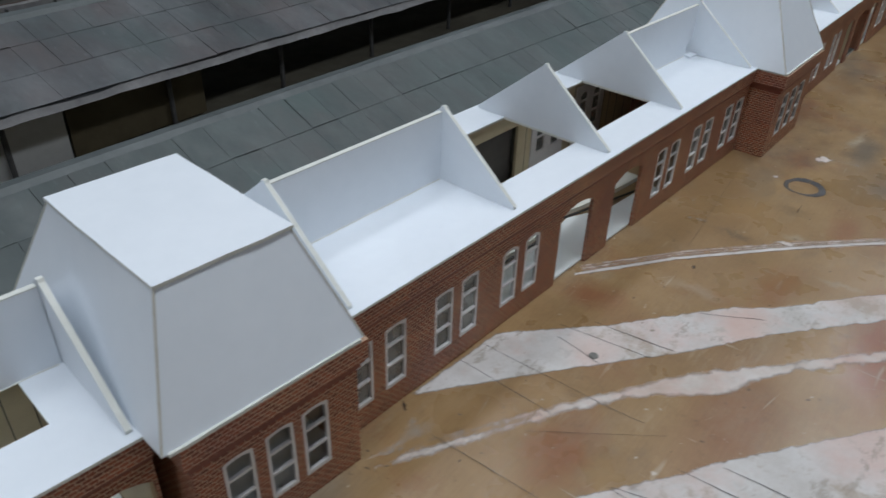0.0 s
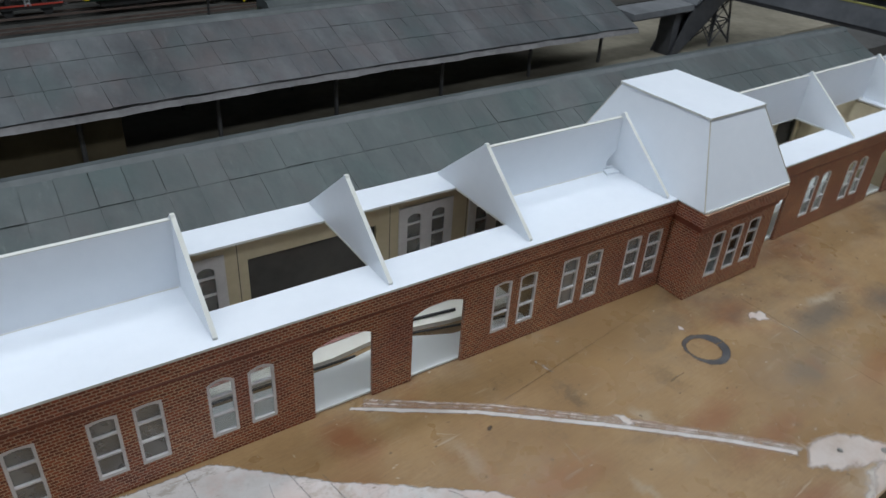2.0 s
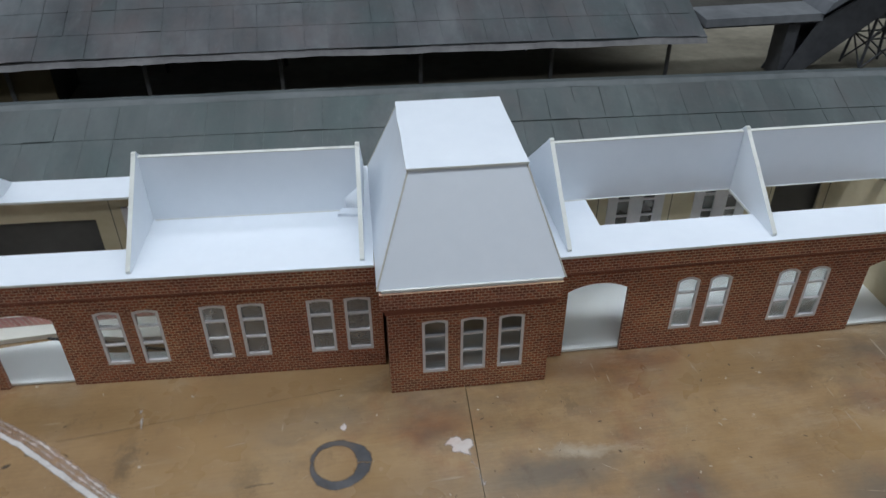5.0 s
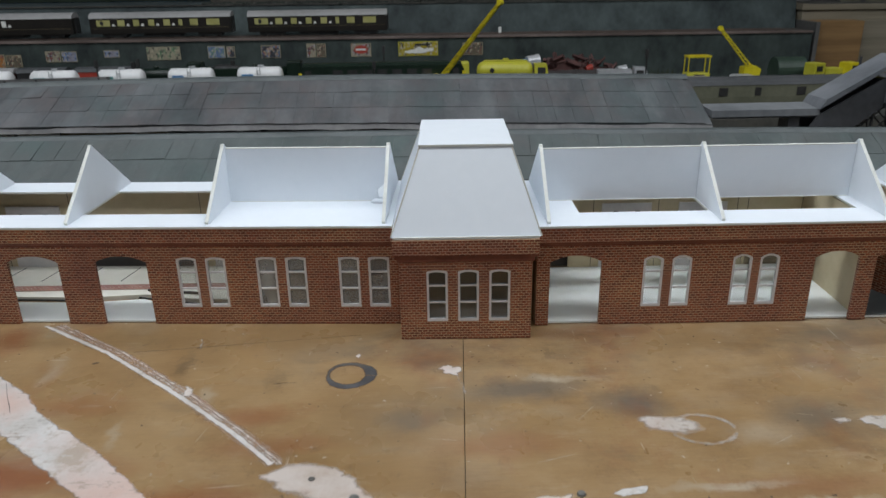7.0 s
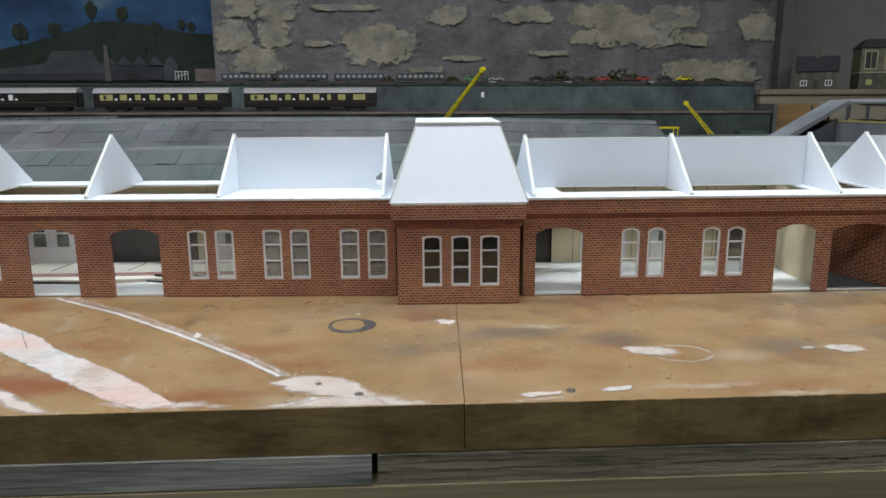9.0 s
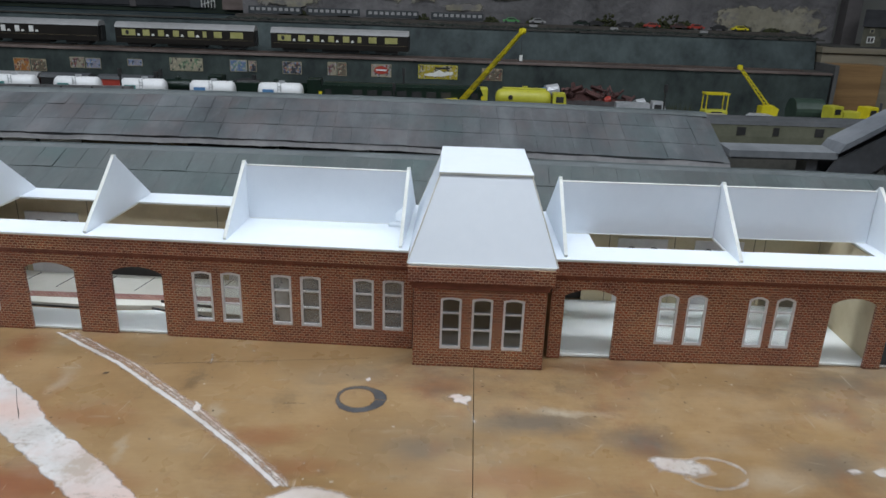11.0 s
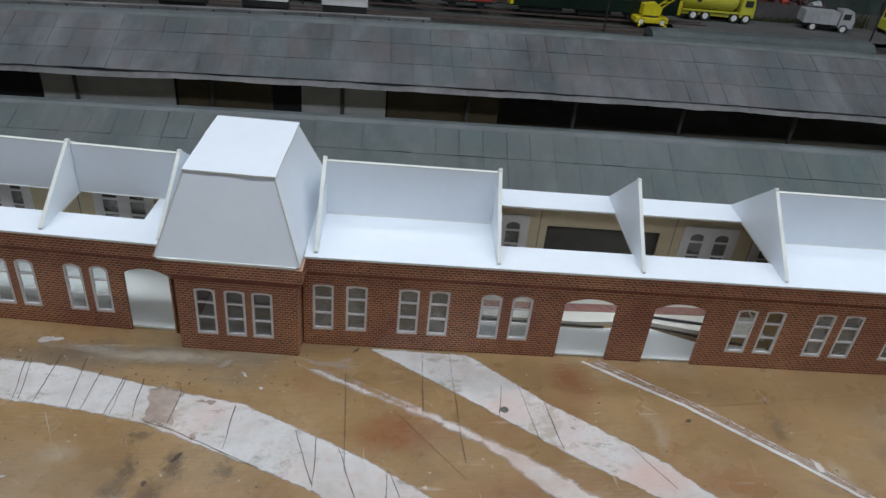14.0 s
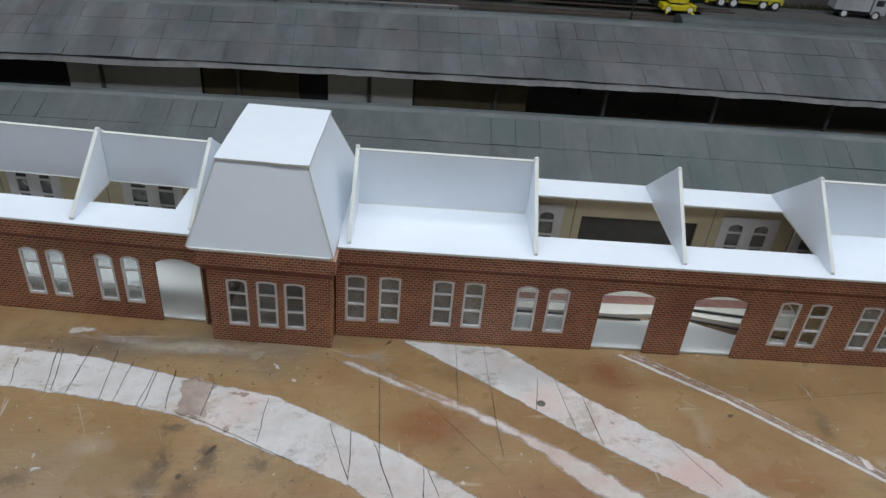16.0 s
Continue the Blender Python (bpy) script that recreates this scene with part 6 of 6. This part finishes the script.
def diesel(u, v, length, label, body):
    d = thing("locomotive", label, "locomotive", "diesel locomotives", at=(u, v, 47), layout=True)
    h = length / 2
    side = [(-h, 12), (h, 12), (h, 32), (h - 6, 46), (-h + 6, 46), (-h, 32)]
    part("body", prism(bmesh.new(), side, "y", -17, 17), body, d)
    part("roof", prism(bmesh.new(), [(-16, 46), (-10, 50), (10, 50), (16, 46)], "x", -h + 7, h - 7), GREEN, d)
    for s in (-1, 1):
        nose = part("end_panel", box(bmesh.new(), s * h - 0.8, s * h + 0.8, -15, 15, 14, 30), YELLOW, d, "yellow warning panel")
        part("cab_window", box(bmesh.new(), s * (h - 16) - 5, s * (h - 16) + 5, -17.6, -16.9, 31, 40), BLACK, d)
        part("cab_stripe", box(bmesh.new(), s * (h - 3) - 2.6, s * (h - 3) + 2.6, -17.5, -16.9, 14, 36), YELLOW, d)
        for q in (-20, 0, 20):
            part("wheelset", rod(bmesh.new(), (s * h * 0.62 + q, -9.5, 6.5), (s * h * 0.62 + q, 9.5, 6.5), 6.5, 14), BLACK, d)
        part("bogie", box(bmesh.new(), s * h * 0.62 - 32, s * h * 0.62 + 32, -13, 13, 4, 12), BLACK, d)
    for q in range(-3, 4):
        part("grille", box(bmesh.new(), q * 24 - 8, q * 24 + 8, -17.5, -16.9, 30, 40), BLACK, d)
    part("fuel_tank", box(bmesh.new(), -26, 26, -12, 12, 4, 12), BLACK, d)


diesel(-42, 770.3, 270, "dark green diesel locomotive with yellow ends", GREEN)


def steam(u, v):
    s = thing("locomotive", "dark green steam locomotive in the yard", "locomotive", "steam locomotives", at=(u, v, 47), layout=True)
    part("frames", box(bmesh.new(), -85, 62, -9, 9, 7, 16), BLACK, s)
    boiler = part("boiler", rod(bmesh.new(), (-84, 0, 30), (20, 0, 30), 11, 20), GREEN, s, smooth=True)
    part("chimney", rod(bmesh.new(), (-74, 0, 40), (-74, 0, 52), 4, 12), BLACK, boiler)
    part("dome", ball(bmesh.new(), (-36, 0, 42), 5), GREEN, boiler)
    part("cab", box(bmesh.new(), 20, 44, -15, 15, 16, 50, soft=1.5), GREEN, s)
    part("tender", box(bmesh.new(), 50, 118, -15, 15, 14, 40, soft=1.0), GREEN, s)
    part("coal", ball(bmesh.new(), (84, 0, 39), 10, (2.6, 1.2, 0.7)), BLACK, s)
    wheels(s, (-70, -40, -14, 12, 62, 84, 106), r=9)


steam(-390, 838.3)
steam(-225, 838.3)
coach(122, 568, 40, 306, DARK_GREEN, LEAD, [(-120 + k * 40, -102 + k * 40, ROOF_GREY) for k in range(7)], "long dark coach with a plain grey-green roof", "coaches in the siding")

# ---------------------------------------------------------------- road vehicles


def road_wheels(root, us, half, r):
    for u in us:
        for s in (-1, 1):
            w = part("wheel", rod(bmesh.new(), (u, s * half, r), (u, s * (half - 4), r), r, 16), BLACK, root)
            part("hub", rod(bmesh.new(), (u, s * (half + 0.3), r), (u, s * half, r), r * 0.6, 12), PANE_WHITE, w)


def tanker_lorry(u, v, z):
    l = thing("tanker_lorry", "bright yellow eight-wheeled tanker lorry", "lorry", "road vehicles", at=(u, v, z), turn=-4, layout=True)
    part("chassis", box(bmesh.new(), -60, 58, -11, 11, 8, 15), LIME, l)
    bm = barrel(-60, 36, 31, 16, 12)
    tank = part("tank", bm, LIME, l, smooth=True)
    part("walkway", box(bmesh.new(), -48, 26, -5, 5, 46.4, 48.4, soft=0.6), LIME, tank)
    part("hatch", rod(bmesh.new(), (-10, 0, 48), (-10, 0, 51), 5, 14), LIME, tank)
    part("emblem", rod(bmesh.new(), (-34, -16.4, 33), (-34, -15.2, 33), 4, 14), BLACK, tank)
    bm = prism(bmesh.new(), [(38, 10), (61, 10), (61, 26), (58, 42), (38, 42)], "y", -14, 14)
    cab = part("cab", bm, LIME, l)
    part("side_window", box(bmesh.new(), 43, 56, -14.6, -13.9, 27, 37), BLACK, cab)
    part("windscreen", box(bmesh.new(), 59.4, 60.4, -12, 12, 27, 38), BLACK, cab)
    part("wing", box(bmesh.new(), -58, 60, -14.5, -11, 14.5, 17), LIME, l)
    road_wheels(l, (-38, -18, 30, 50), 14, 8)


def tipper(u, v, z):
    l = thing("tipper_lorry", "pale grey tipper lorry with ribbed body", "lorry", "road vehicles", at=(u, v, z), turn=-8, layout=True)
    part("chassis", box(bmesh.new(), -40, 38, -9, 9, 7, 12), BLACK, l)
    body = part("tipper_body", pierced(rect(-42, 14, 13, 32), [], "y", -14, 14), SILVER, l)
    for q in range(6):
        part("rib", box(bmesh.new(), -40 + q * 10, -38.5 + q * 10, -15, -14, 13, 32), SILVER, body)
    bm = prism(bmesh.new(), [(17, 9), (40, 9), (41, 22), (36, 36), (18, 36)], "y", -13, 13)
    cab = part("cab", bm, SILVER, l)
    part("side_window", box(bmesh.new(), 21, 33, -13.6, -12.9, 23, 32), BLACK, cab)
    road_wheels(l, (-24, 26), 13, 7.5)


def car(u, v, z, paint, label, turn=0, scale=1.0):
    c = thing("car", label, "car", "model cars", at=(u, v, z), turn=turn, layout=True)
    s = scale
    side = [(-28 * s, 5 * s), (28 * s, 5 * s), (29 * s, 10 * s), (20 * s, 12 * s), (13 * s, 18.5 * s), (-10 * s, 19 * s), (-18 * s, 13 * s), (-28 * s, 11 * s)]
    body = part("body", prism(bmesh.new(), side, "y", -10.5 * s, 10.5 * s), paint, c)
    part("window", prism(bmesh.new(), [(-14 * s, 12.8 * s), (16 * s, 12.8 * s), (11.5 * s, 17.4 * s), (-9 * s, 17.8 * s)], "y", -10.9 * s, -10.4 * s), BLACK, body)
    for q in (-17, 17):
        part("wheel", rod(bmesh.new(), (q * s, -10.8 * s, 5 * s), (q * s, 10.8 * s, 5 * s), 4.6 * s, 12), BLACK, c)


def crane(u, v, z, tip, paint, label):
    c = thing("mobile_crane", label, "crane", "yellow cranes", at=(u, v, z), layout=True)
    part("base", box(bmesh.new(), -26, 26, -13, 13, 5, 13, soft=1), paint, c)
    part("turntable", rod(bmesh.new(), (0, 0, 13), (0, 0, 16), 11, 16), BLACK, c)
    part("cab", prism(bmesh.new(), [(-16, 16), (12, 16), (14, 28), (4, 34), (-16, 32)], "y", -10, 10), paint, c)
    foot, end_p = Vector((6, 0, 22)), Vector(tip)
    side = (end_p - foot).cross(Vector((0, 0, 1))).normalized()
    up = side.cross(end_p - foot).normalized()
    bm = bmesh.new()
    for a in (-1, 1):
        for b in (-1, 1):
            rod(bm, foot + side * a * 3 + up * b * 3, end_p + side * a * 1.6 + up * b * 1.6, 0.9, 5)
    for k in range(12):
        f, g = k / 12, (k + 1) / 12
        for b in (-1, 1):
            w0, w1 = 3 - 1.4 * f, 3 - 1.4 * g
            rod(bm, foot.lerp(end_p, f) + side * w0 + up * b * w0, foot.lerp(end_p, g) - side * w1 + up * b * w1, 0.6, 4)
            rod(bm, foot.lerp(end_p, f) + side * w0 * b + up * w0, foot.lerp(end_p, g) + side * w1 * b - up * w1, 0.6, 4)
    jib = part("jib", bm, paint, c, "lattice jib")
    part("jib_head", rod(bmesh.new(), end_p - side * 3, end_p + side * 3, 4.5, 12), paint, jib)
    if tip[2] > 120:
        part("hoist_line", rod(bmesh.new(), end_p, end_p - Vector((0, 0, 34)), 0.35, 4), BLACK, jib)
        part("hook_block", box(bmesh.new(), end_p.x - 2, end_p.x + 2, end_p.y - 2, end_p.y + 2, end_p.z - 42, end_p.z - 34), PANE_WHITE, jib)
    bm = bmesh.new()
    for s in (-1, 1):
        rod(bm, (s * 22, -20, 2), (s * 10, 0, 8), 1.6, 6)
    part("outrigger", bm, paint, c)
    road_wheels(c, (-17, 17), 13, 6.5)


tanker_lorry(171, 806, 46)
tipper(355, 792, 44.2)
car(545, 762, 44.2, SILVER, "silver saloon car parked in the yard", 2, 1.2)
crane(42, 752, 44.2, (93, -98, 145), YELLOW, "yellow crane with a long raised lattice jib")
crane(580, 812, 44.2, (-60, 4, 96), YELLOW, "yellow crane with its jib raised")
fork = thing("dumper", "yellow site dumper with an open cage", "dumper", "road vehicles", at=(482, 800, 44.2), layout=True)
part("body", box(bmesh.new(), -20, 20, -12, 12, 7, 24, soft=1.5), LIME, fork)
part("windscreen", box(bmesh.new(), -8, 10, -12.7, -11.9, 15, 22), BLACK, fork)
for a in (-18, 18):
    for b in (-10, 10):
        part("cage_post", rod(bmesh.new(), (a, b, 24), (a, b, 52), 1.0, 6), YELLOW, fork)
part("cage_top", pierced(rect(-20, 20, -12, 12), [rect(-16, 16, -8, 8)], "z", 50, 53), YELLOW, fork)
road_wheels(fork, (-13, 13), 13, 6.5)
van = thing("goods_van", "red and white van at the siding end", "van", "road vehicles", at=(432, 690, 44.2), layout=True)
part("body", box(bmesh.new(), -12, 30, -11, 11, 6, 28, soft=2), HOUSE_CREAM, van)
part("cab", box(bmesh.new(), -24, -11.8, -11, 11, 6, 26, soft=2), RED, van)
road_wheels(van, (-16, 20), 11.5, 5.5)
drum = thing("storage_tank", "large green storage drum lying in the yard", "tank", at=(655, 836, 44.2), layout=True)
part("drum", rod(bmesh.new(), (-26, 0, 24), (26, 0, 24), 22, 24), DARK_GREEN, drum, smooth=False)
part("cradle", box(bmesh.new(), -22, 22, -15, 15, 0, 6), BLACK, drum)
for u, paint, label in ((700, LIME, "yellow lorry beside the storage drum"), (760, YELLOW, "yellow and brown lorry in the yard")):
    l = thing("lorry", label, "lorry", "road vehicles", at=(u, 800, 44.2), turn=15, layout=True)
    part("cab", box(bmesh.new(), -30, -8, -13, 13, 8, 38, soft=2), paint, l)
    part("side_window", box(bmesh.new(), -26, -14, -13.6, -12.9, 24, 33), BLACK, l)
    part("load_bed", box(bmesh.new(), -6, 34, -13, 13, 12, 28, soft=1), paint if paint is LIME else SCRAP, l)
    road_wheels(l, (-20, 22), 13, 7)

# scrap heap, fence and grass strip
rng = random.Random(21)
heap = thing("scrap_heap", "heap of rusty dismantled scrap metal", "scrap heap", kind="stuff", at=(250, 868, 44.2), layout=True)
bm = bmesh.new()
for k in range(190):
    u = rng.uniform(-120, 170)
    hgt = 46 * math.exp(-((u - 30) / 110) ** 2)
    z = rng.uniform(0, hgt + 6)
    p = Vector((u, rng.uniform(-24, 24), max(3, z)))
    d = Vector((rng.uniform(-1, 1), rng.uniform(-0.6, 0.6), rng.uniform(-0.5, 0.6))).normalized() * rng.uniform(4, 17)
    rod(bm, p - d, p + d, rng.uniform(0.8, 5), rng.choice((4, 5, 7)))
for hx, hz, hw, hh, ha in ((-70, 22, 34, 13, 0.25), (-8, 16, 30, 15, -0.2), (46, 22, 32, 14, 0.35), (92, 12, 26, 12, -0.1), (20, 34, 24, 10, 0.15), (132, 8, 22, 10, 0.2)):
    hull = [(-hw, -hh * 0.7), (hw, -hh * 0.7), (hw * 0.95, hh * 0.1), (hw * 0.5, hh * 0.2), (hw * 0.25, hh), (-hw * 0.5, hh * 0.9), (-hw * 0.7, hh * 0.1), (-hw, 0)]
    prism(bm, [(hx + x * math.cos(ha) - z * math.sin(ha), max(1.0, hz + x * math.sin(ha) + z * math.cos(ha))) for x, z in hull], "y", -20, 6)
part("scrap", bm, SCRAP, heap)
for u, z, m, r in ((-40, 44, SILVER, 11), (-58, 42, BLUE, 6), (120, 26, SILVER, 8), (60, 30, RED, 6)):
    part("drum", rod(bmesh.new(), (u - r, -26, z), (u + r, -22, z + 3), r, 14), m, heap)
fence = thing("fence", "dark timber fence round the scrap yard", "fence", at=(270, 836, 44.2), layout=True)
for k in range(44):
    part("slat", box(bmesh.new(), -100 + k * 5, -95.5 + k * 5, -0.6, 0.6, 0, 29 + rng.uniform(-1, 1)), POLE, fence)
verge = thing("grass_verge", "rough dark green grass along the fence", "grass", kind="stuff", at=(270, 828, 44.2), layout=True)
bm = bmesh.new()
for k in range(700):
    x, y = rng.uniform(-110, 190), rng.uniform(-7, 7)
    rod(bm, (x, y, 0), (x + rng.uniform(-2, 2), y + rng.uniform(-2, 2), rng.uniform(3, 9) + (rng.uniform(0, 26) if x > 100 else 0)), 1.1, 3, 0.1)
part("grass", bm, HEDGE, verge)
for u, v, h in ((-479, 735, 66), (-440, 800, 62), (-50, 690, 60), (-40, 775, 78), (364, 690, 70), (-900, 735, 66)):
    t = thing("signal_post", "thin black signal post beside the track", "post", "signal posts", at=(u, v, 44.2 if v < 900 else 130), layout=True)
    part("mast", rod(bmesh.new(), (0, 0, 0), (0, 0, h), 1.6, 8, 1.1), BLACK, t)
    part("lamp_head", box(bmesh.new(), -2.5, 2.5, -2, 2, h - 12, h), BLACK, t)
for u, paint, label in ((-90, PINK, "pale pink flat load on a wagon"), (66, LIME, "lime green sheeted load on a wagon")):
    w = thing("flat_wagon", label, "wagon", "goods wagons", at=(u, 838.3, 47), layout=True)
    part("chassis", box(bmesh.new(), -40, 40, -12, 12, 8, 13), BLACK, w)
    part("load", box(bmesh.new(), -38, 36, -12, 12, 13, 44, soft=3), paint if paint is LIME else PINK, w)
    wheels(w, (-24, 24))

# ---------------------------------------------------------------- upper shelf: cars, far coaches, bushes, houses
rng = random.Random(3)
for u, paint, name in ((159, LEAF, "green"), (212, ROOF_GREY, "grey"), (301, GREEN, "dark green"), (330, BLACK, "black"), (393, BLACK, "black"), (445, RED, "red"), (500, SCRAP, "dark red"), (535, RED, "red"), (583, BLACK, "black"), (625, YELLOW, "yellow")):
    car(u, 1112, 196.1, paint, "small %s car parked on the upper shelf" % name, rng.uniform(-8, 8), 0.62)
for u in (-314, -199, -80, 50):
    c = thing("coach", "distant grey-green coach on the upper shelf", "coach", "far coaches", at=(u, 1116, 196.2), layout=True)
    part("body", box(bmesh.new(), -56, 56, -10, 10, 2, 17, soft=1.5), WORKS, c)
    for k in range(9):
        part("window", box(bmesh.new(), -51 + k * 12, -43.5 + k * 12, -10.5, -9.8, 8, 14), ROOF_GREY, c)


def bush(u, v, z, w, h):
    b = thing("bush", "small dark model bush on the shelf edge", "bush", "bushes", at=(u, v, z), layout=True)
    bm = bmesh.new()
    for k in range(70):
        a, r = rng.uniform(0, 6.28), rng.random() ** 0.5
        x, y, q = r * w * math.cos(a), r * w * 0.5 * math.sin(a), rng.uniform(0, h * (1.1 - r * r))
        t = rng.uniform(1.6, 4.2)
        made = bmesh.ops.create_icosphere(bm, subdivisions=1, radius=t)["verts"]
        for vert in made:
            vert.co = Vector((x, y, q)) + vert.co * rng.uniform(0.7, 1.2)
    part("foliage", bm, HEDGE, b)


for u, w, h in ((-300, 12, 10), (-262, 10, 8), (-180, 12, 9), (-20, 14, 12), (120, 18, 10), (205, 16, 11), (340, 16, 14), (358, 24, 26), (425, 12, 10), (470, 18, 22), (492, 26, 30), (520, 16, 18), (640, 18, 10), (700, 20, 9)):
    bush(u, 1128 + rng.uniform(-4, 6), 196.1, w, h)


scrub = thing("edge_scrub", "dark scrub and rubble along the top of the bank", "scrub", kind="stuff", layout=True)
bm = bmesh.new()
for k in range(900):
    u, r = rng.uniform(-388, 756), rng.uniform(1.2, 3.8)
    made = bmesh.ops.create_icosphere(bm, subdivisions=1, radius=r)["verts"]
    at = Vector((u, rng.uniform(1023, 1086), 187.5 + rng.uniform(0, 2.5) + 2.2 * noise.noise(Vector((u * 0.02, 0, 0)))))
    for vert in made:
        vert.co = at + Vector((vert.co.x * 1.5, vert.co.y, vert.co.z * rng.uniform(0.6, 1.1)))
part("scrub", bm, HEDGE_DARK, scrub)


def house(u, v, z, w, d, h, wall_mat, label):
    """A stone cottage: two sash windows below, two small ones under the eaves."""
    o = thing("house", label, "house", "model houses", at=(u, v, z), turn=-30, layout=True)
    part("wall", prism(bmesh.new(), [(-d / 2, 0), (d / 2, 0), (d / 2, h), (0, h + d * 0.42), (-d / 2, h)], "x", -w / 2, w / 2), wall_mat, o)
    bm = bmesh.new()
    for s in (-1, 1):
        prism(bm, [(0, h + d * 0.42 + 2.5), (s * (d / 2 + 4), h - 2), (s * (d / 2 + 4), h + 0.5), (0, h + d * 0.42 + 5)], "x", -w / 2 - 3, w / 2 + 3)
    roof = part("roof", bm, HOUSE_ROOF, o)
    part("chimney", box(bmesh.new(), -6, 6, -5, 5, h + d * 0.3, h + d * 0.42 + 18), HOUSE_STONE, roof)
    for s in (-1, 1):
        part("chimney_pot", rod(bmesh.new(), (s * 3, 0, h + d * 0.42 + 18), (s * 3, 0, h + d * 0.42 + 23), 1.8, 8), HOUSE_STONE, roof)
    for x in (-w * 0.3, w * 0.3):
        win = part("window", box(bmesh.new(), x - 7, x + 7, -d / 2 - 1, -d / 2 - 0.2, h * 0.18, h * 0.18 + 13), PANE_WHITE, o)
        for a in (-5.2, 0.7):
            part("pane", box(bmesh.new(), x + a, x + a + 4.5, -d / 2 - 1.3, -d / 2 - 1.1, h * 0.18 + 1.6, h * 0.18 + 11.4), BLACK, win)
        small = part("window", box(bmesh.new(), x - 4, x + 4, -d / 2 - 0.8, -d / 2 - 0.2, h * 0.66, h * 0.66 + 8), HOUSE_CREAM, o)
        part("pane", box(bmesh.new(), x - 3, x + 3, -d / 2 - 1.1, -d / 2 - 0.9, h * 0.66 + 1, h * 0.66 + 7), BLACK, small)
    part("door", box(bmesh.new(), -5, 5, -d / 2 - 1, -d / 2 - 0.2, 0, 18), BLACK, o)


def shop(u, v, z, w, d):
    """A tall narrow building: dark ground floor, pale framed upper storey, hipped dark roof."""
    o = thing("house", "tall model building with a cream framed upper storey", "house", "model houses", at=(u, v, z), turn=-16, layout=True)
    low = part("wall", box(bmesh.new(), -w / 2, w / 2, -d / 2, d / 2, 0, 36), HOUSE_STONE, o)
    part("sill_band", box(bmesh.new(), -w / 2 - 1.5, w / 2 + 1.5, -d / 2 - 1.5, d / 2 + 1.5, 36, 39), HOUSE_CREAM, o)
    part("upper_wall", box(bmesh.new(), -w / 2, w / 2, -d / 2, d / 2, 39, 92), HOUSE_TAN, o, "cream painted upper wall")
    for x in (-w / 4, w / 4):
        f = part("window", pierced(rect(x - 14, x + 14, 44, 86), [rect(x - 11, x - 0.8, 47, 83), rect(x + 0.8, x + 11, 47, 83)], "y", -d / 2 - 1.2, -d / 2 - 0.2), HOUSE_CREAM, o)
        part("pane", box(bmesh.new(), x - 11.5, x + 11.5, -d / 2 - 0.5, -d / 2 - 0.25, 46.5, 83.5), BLACK, f)
        part("lit_window", box(bmesh.new(), x - 6, x + 6, -d / 2 - 0.8, -d / 2 - 0.2, 10, 22), PANE_CREAM, low, "small yellowed window")
    bm = bmesh.new()
    base = [bm.verts.new(q) for q in ((-w / 2 - 3, -d / 2 - 3, 92.2), (w / 2 + 3, -d / 2 - 3, 92.2), (w / 2 + 3, d / 2 + 3, 92.2), (-w / 2 - 3, d / 2 + 3, 92.2))]
    top = [bm.verts.new(q) for q in ((-w / 2 + 14, -d / 2 + 16, 112), (w / 2 - 14, -d / 2 + 16, 112), (w / 2 - 14, d / 2 - 16, 112), (-w / 2 + 14, d / 2 - 16, 112))]
    bm.faces.new(base), bm.faces.new(top)
    for k in range(4):
        bm.faces.new((base[k], base[(k + 1) % 4], top[(k + 1) % 4], top[k]))
    part("roof", bm, HOUSE_ROOF, o)


house(905, 1075, 176.3, 84, 66, 42, HOUSE_STONE, "grey-green stone cottage with a dark slate roof")
shop(1036, 1075, 176.3, 84, 62)

# ---------------------------------------------------------------- slates, last
slate_roof(canopy, -1000, 433, [(104, 72.6), (131.5, 85.0), (160.5, 99.0)], 18.5, SLATE, 31, sag_near)
slate_roof(canopy2, -1150, 320, [(307.5, 80.9), (335.7, 93.0), (363.8, 105.2), (392, 117.3)], 19.5, SLATE_GREY, 32, sag_rear)
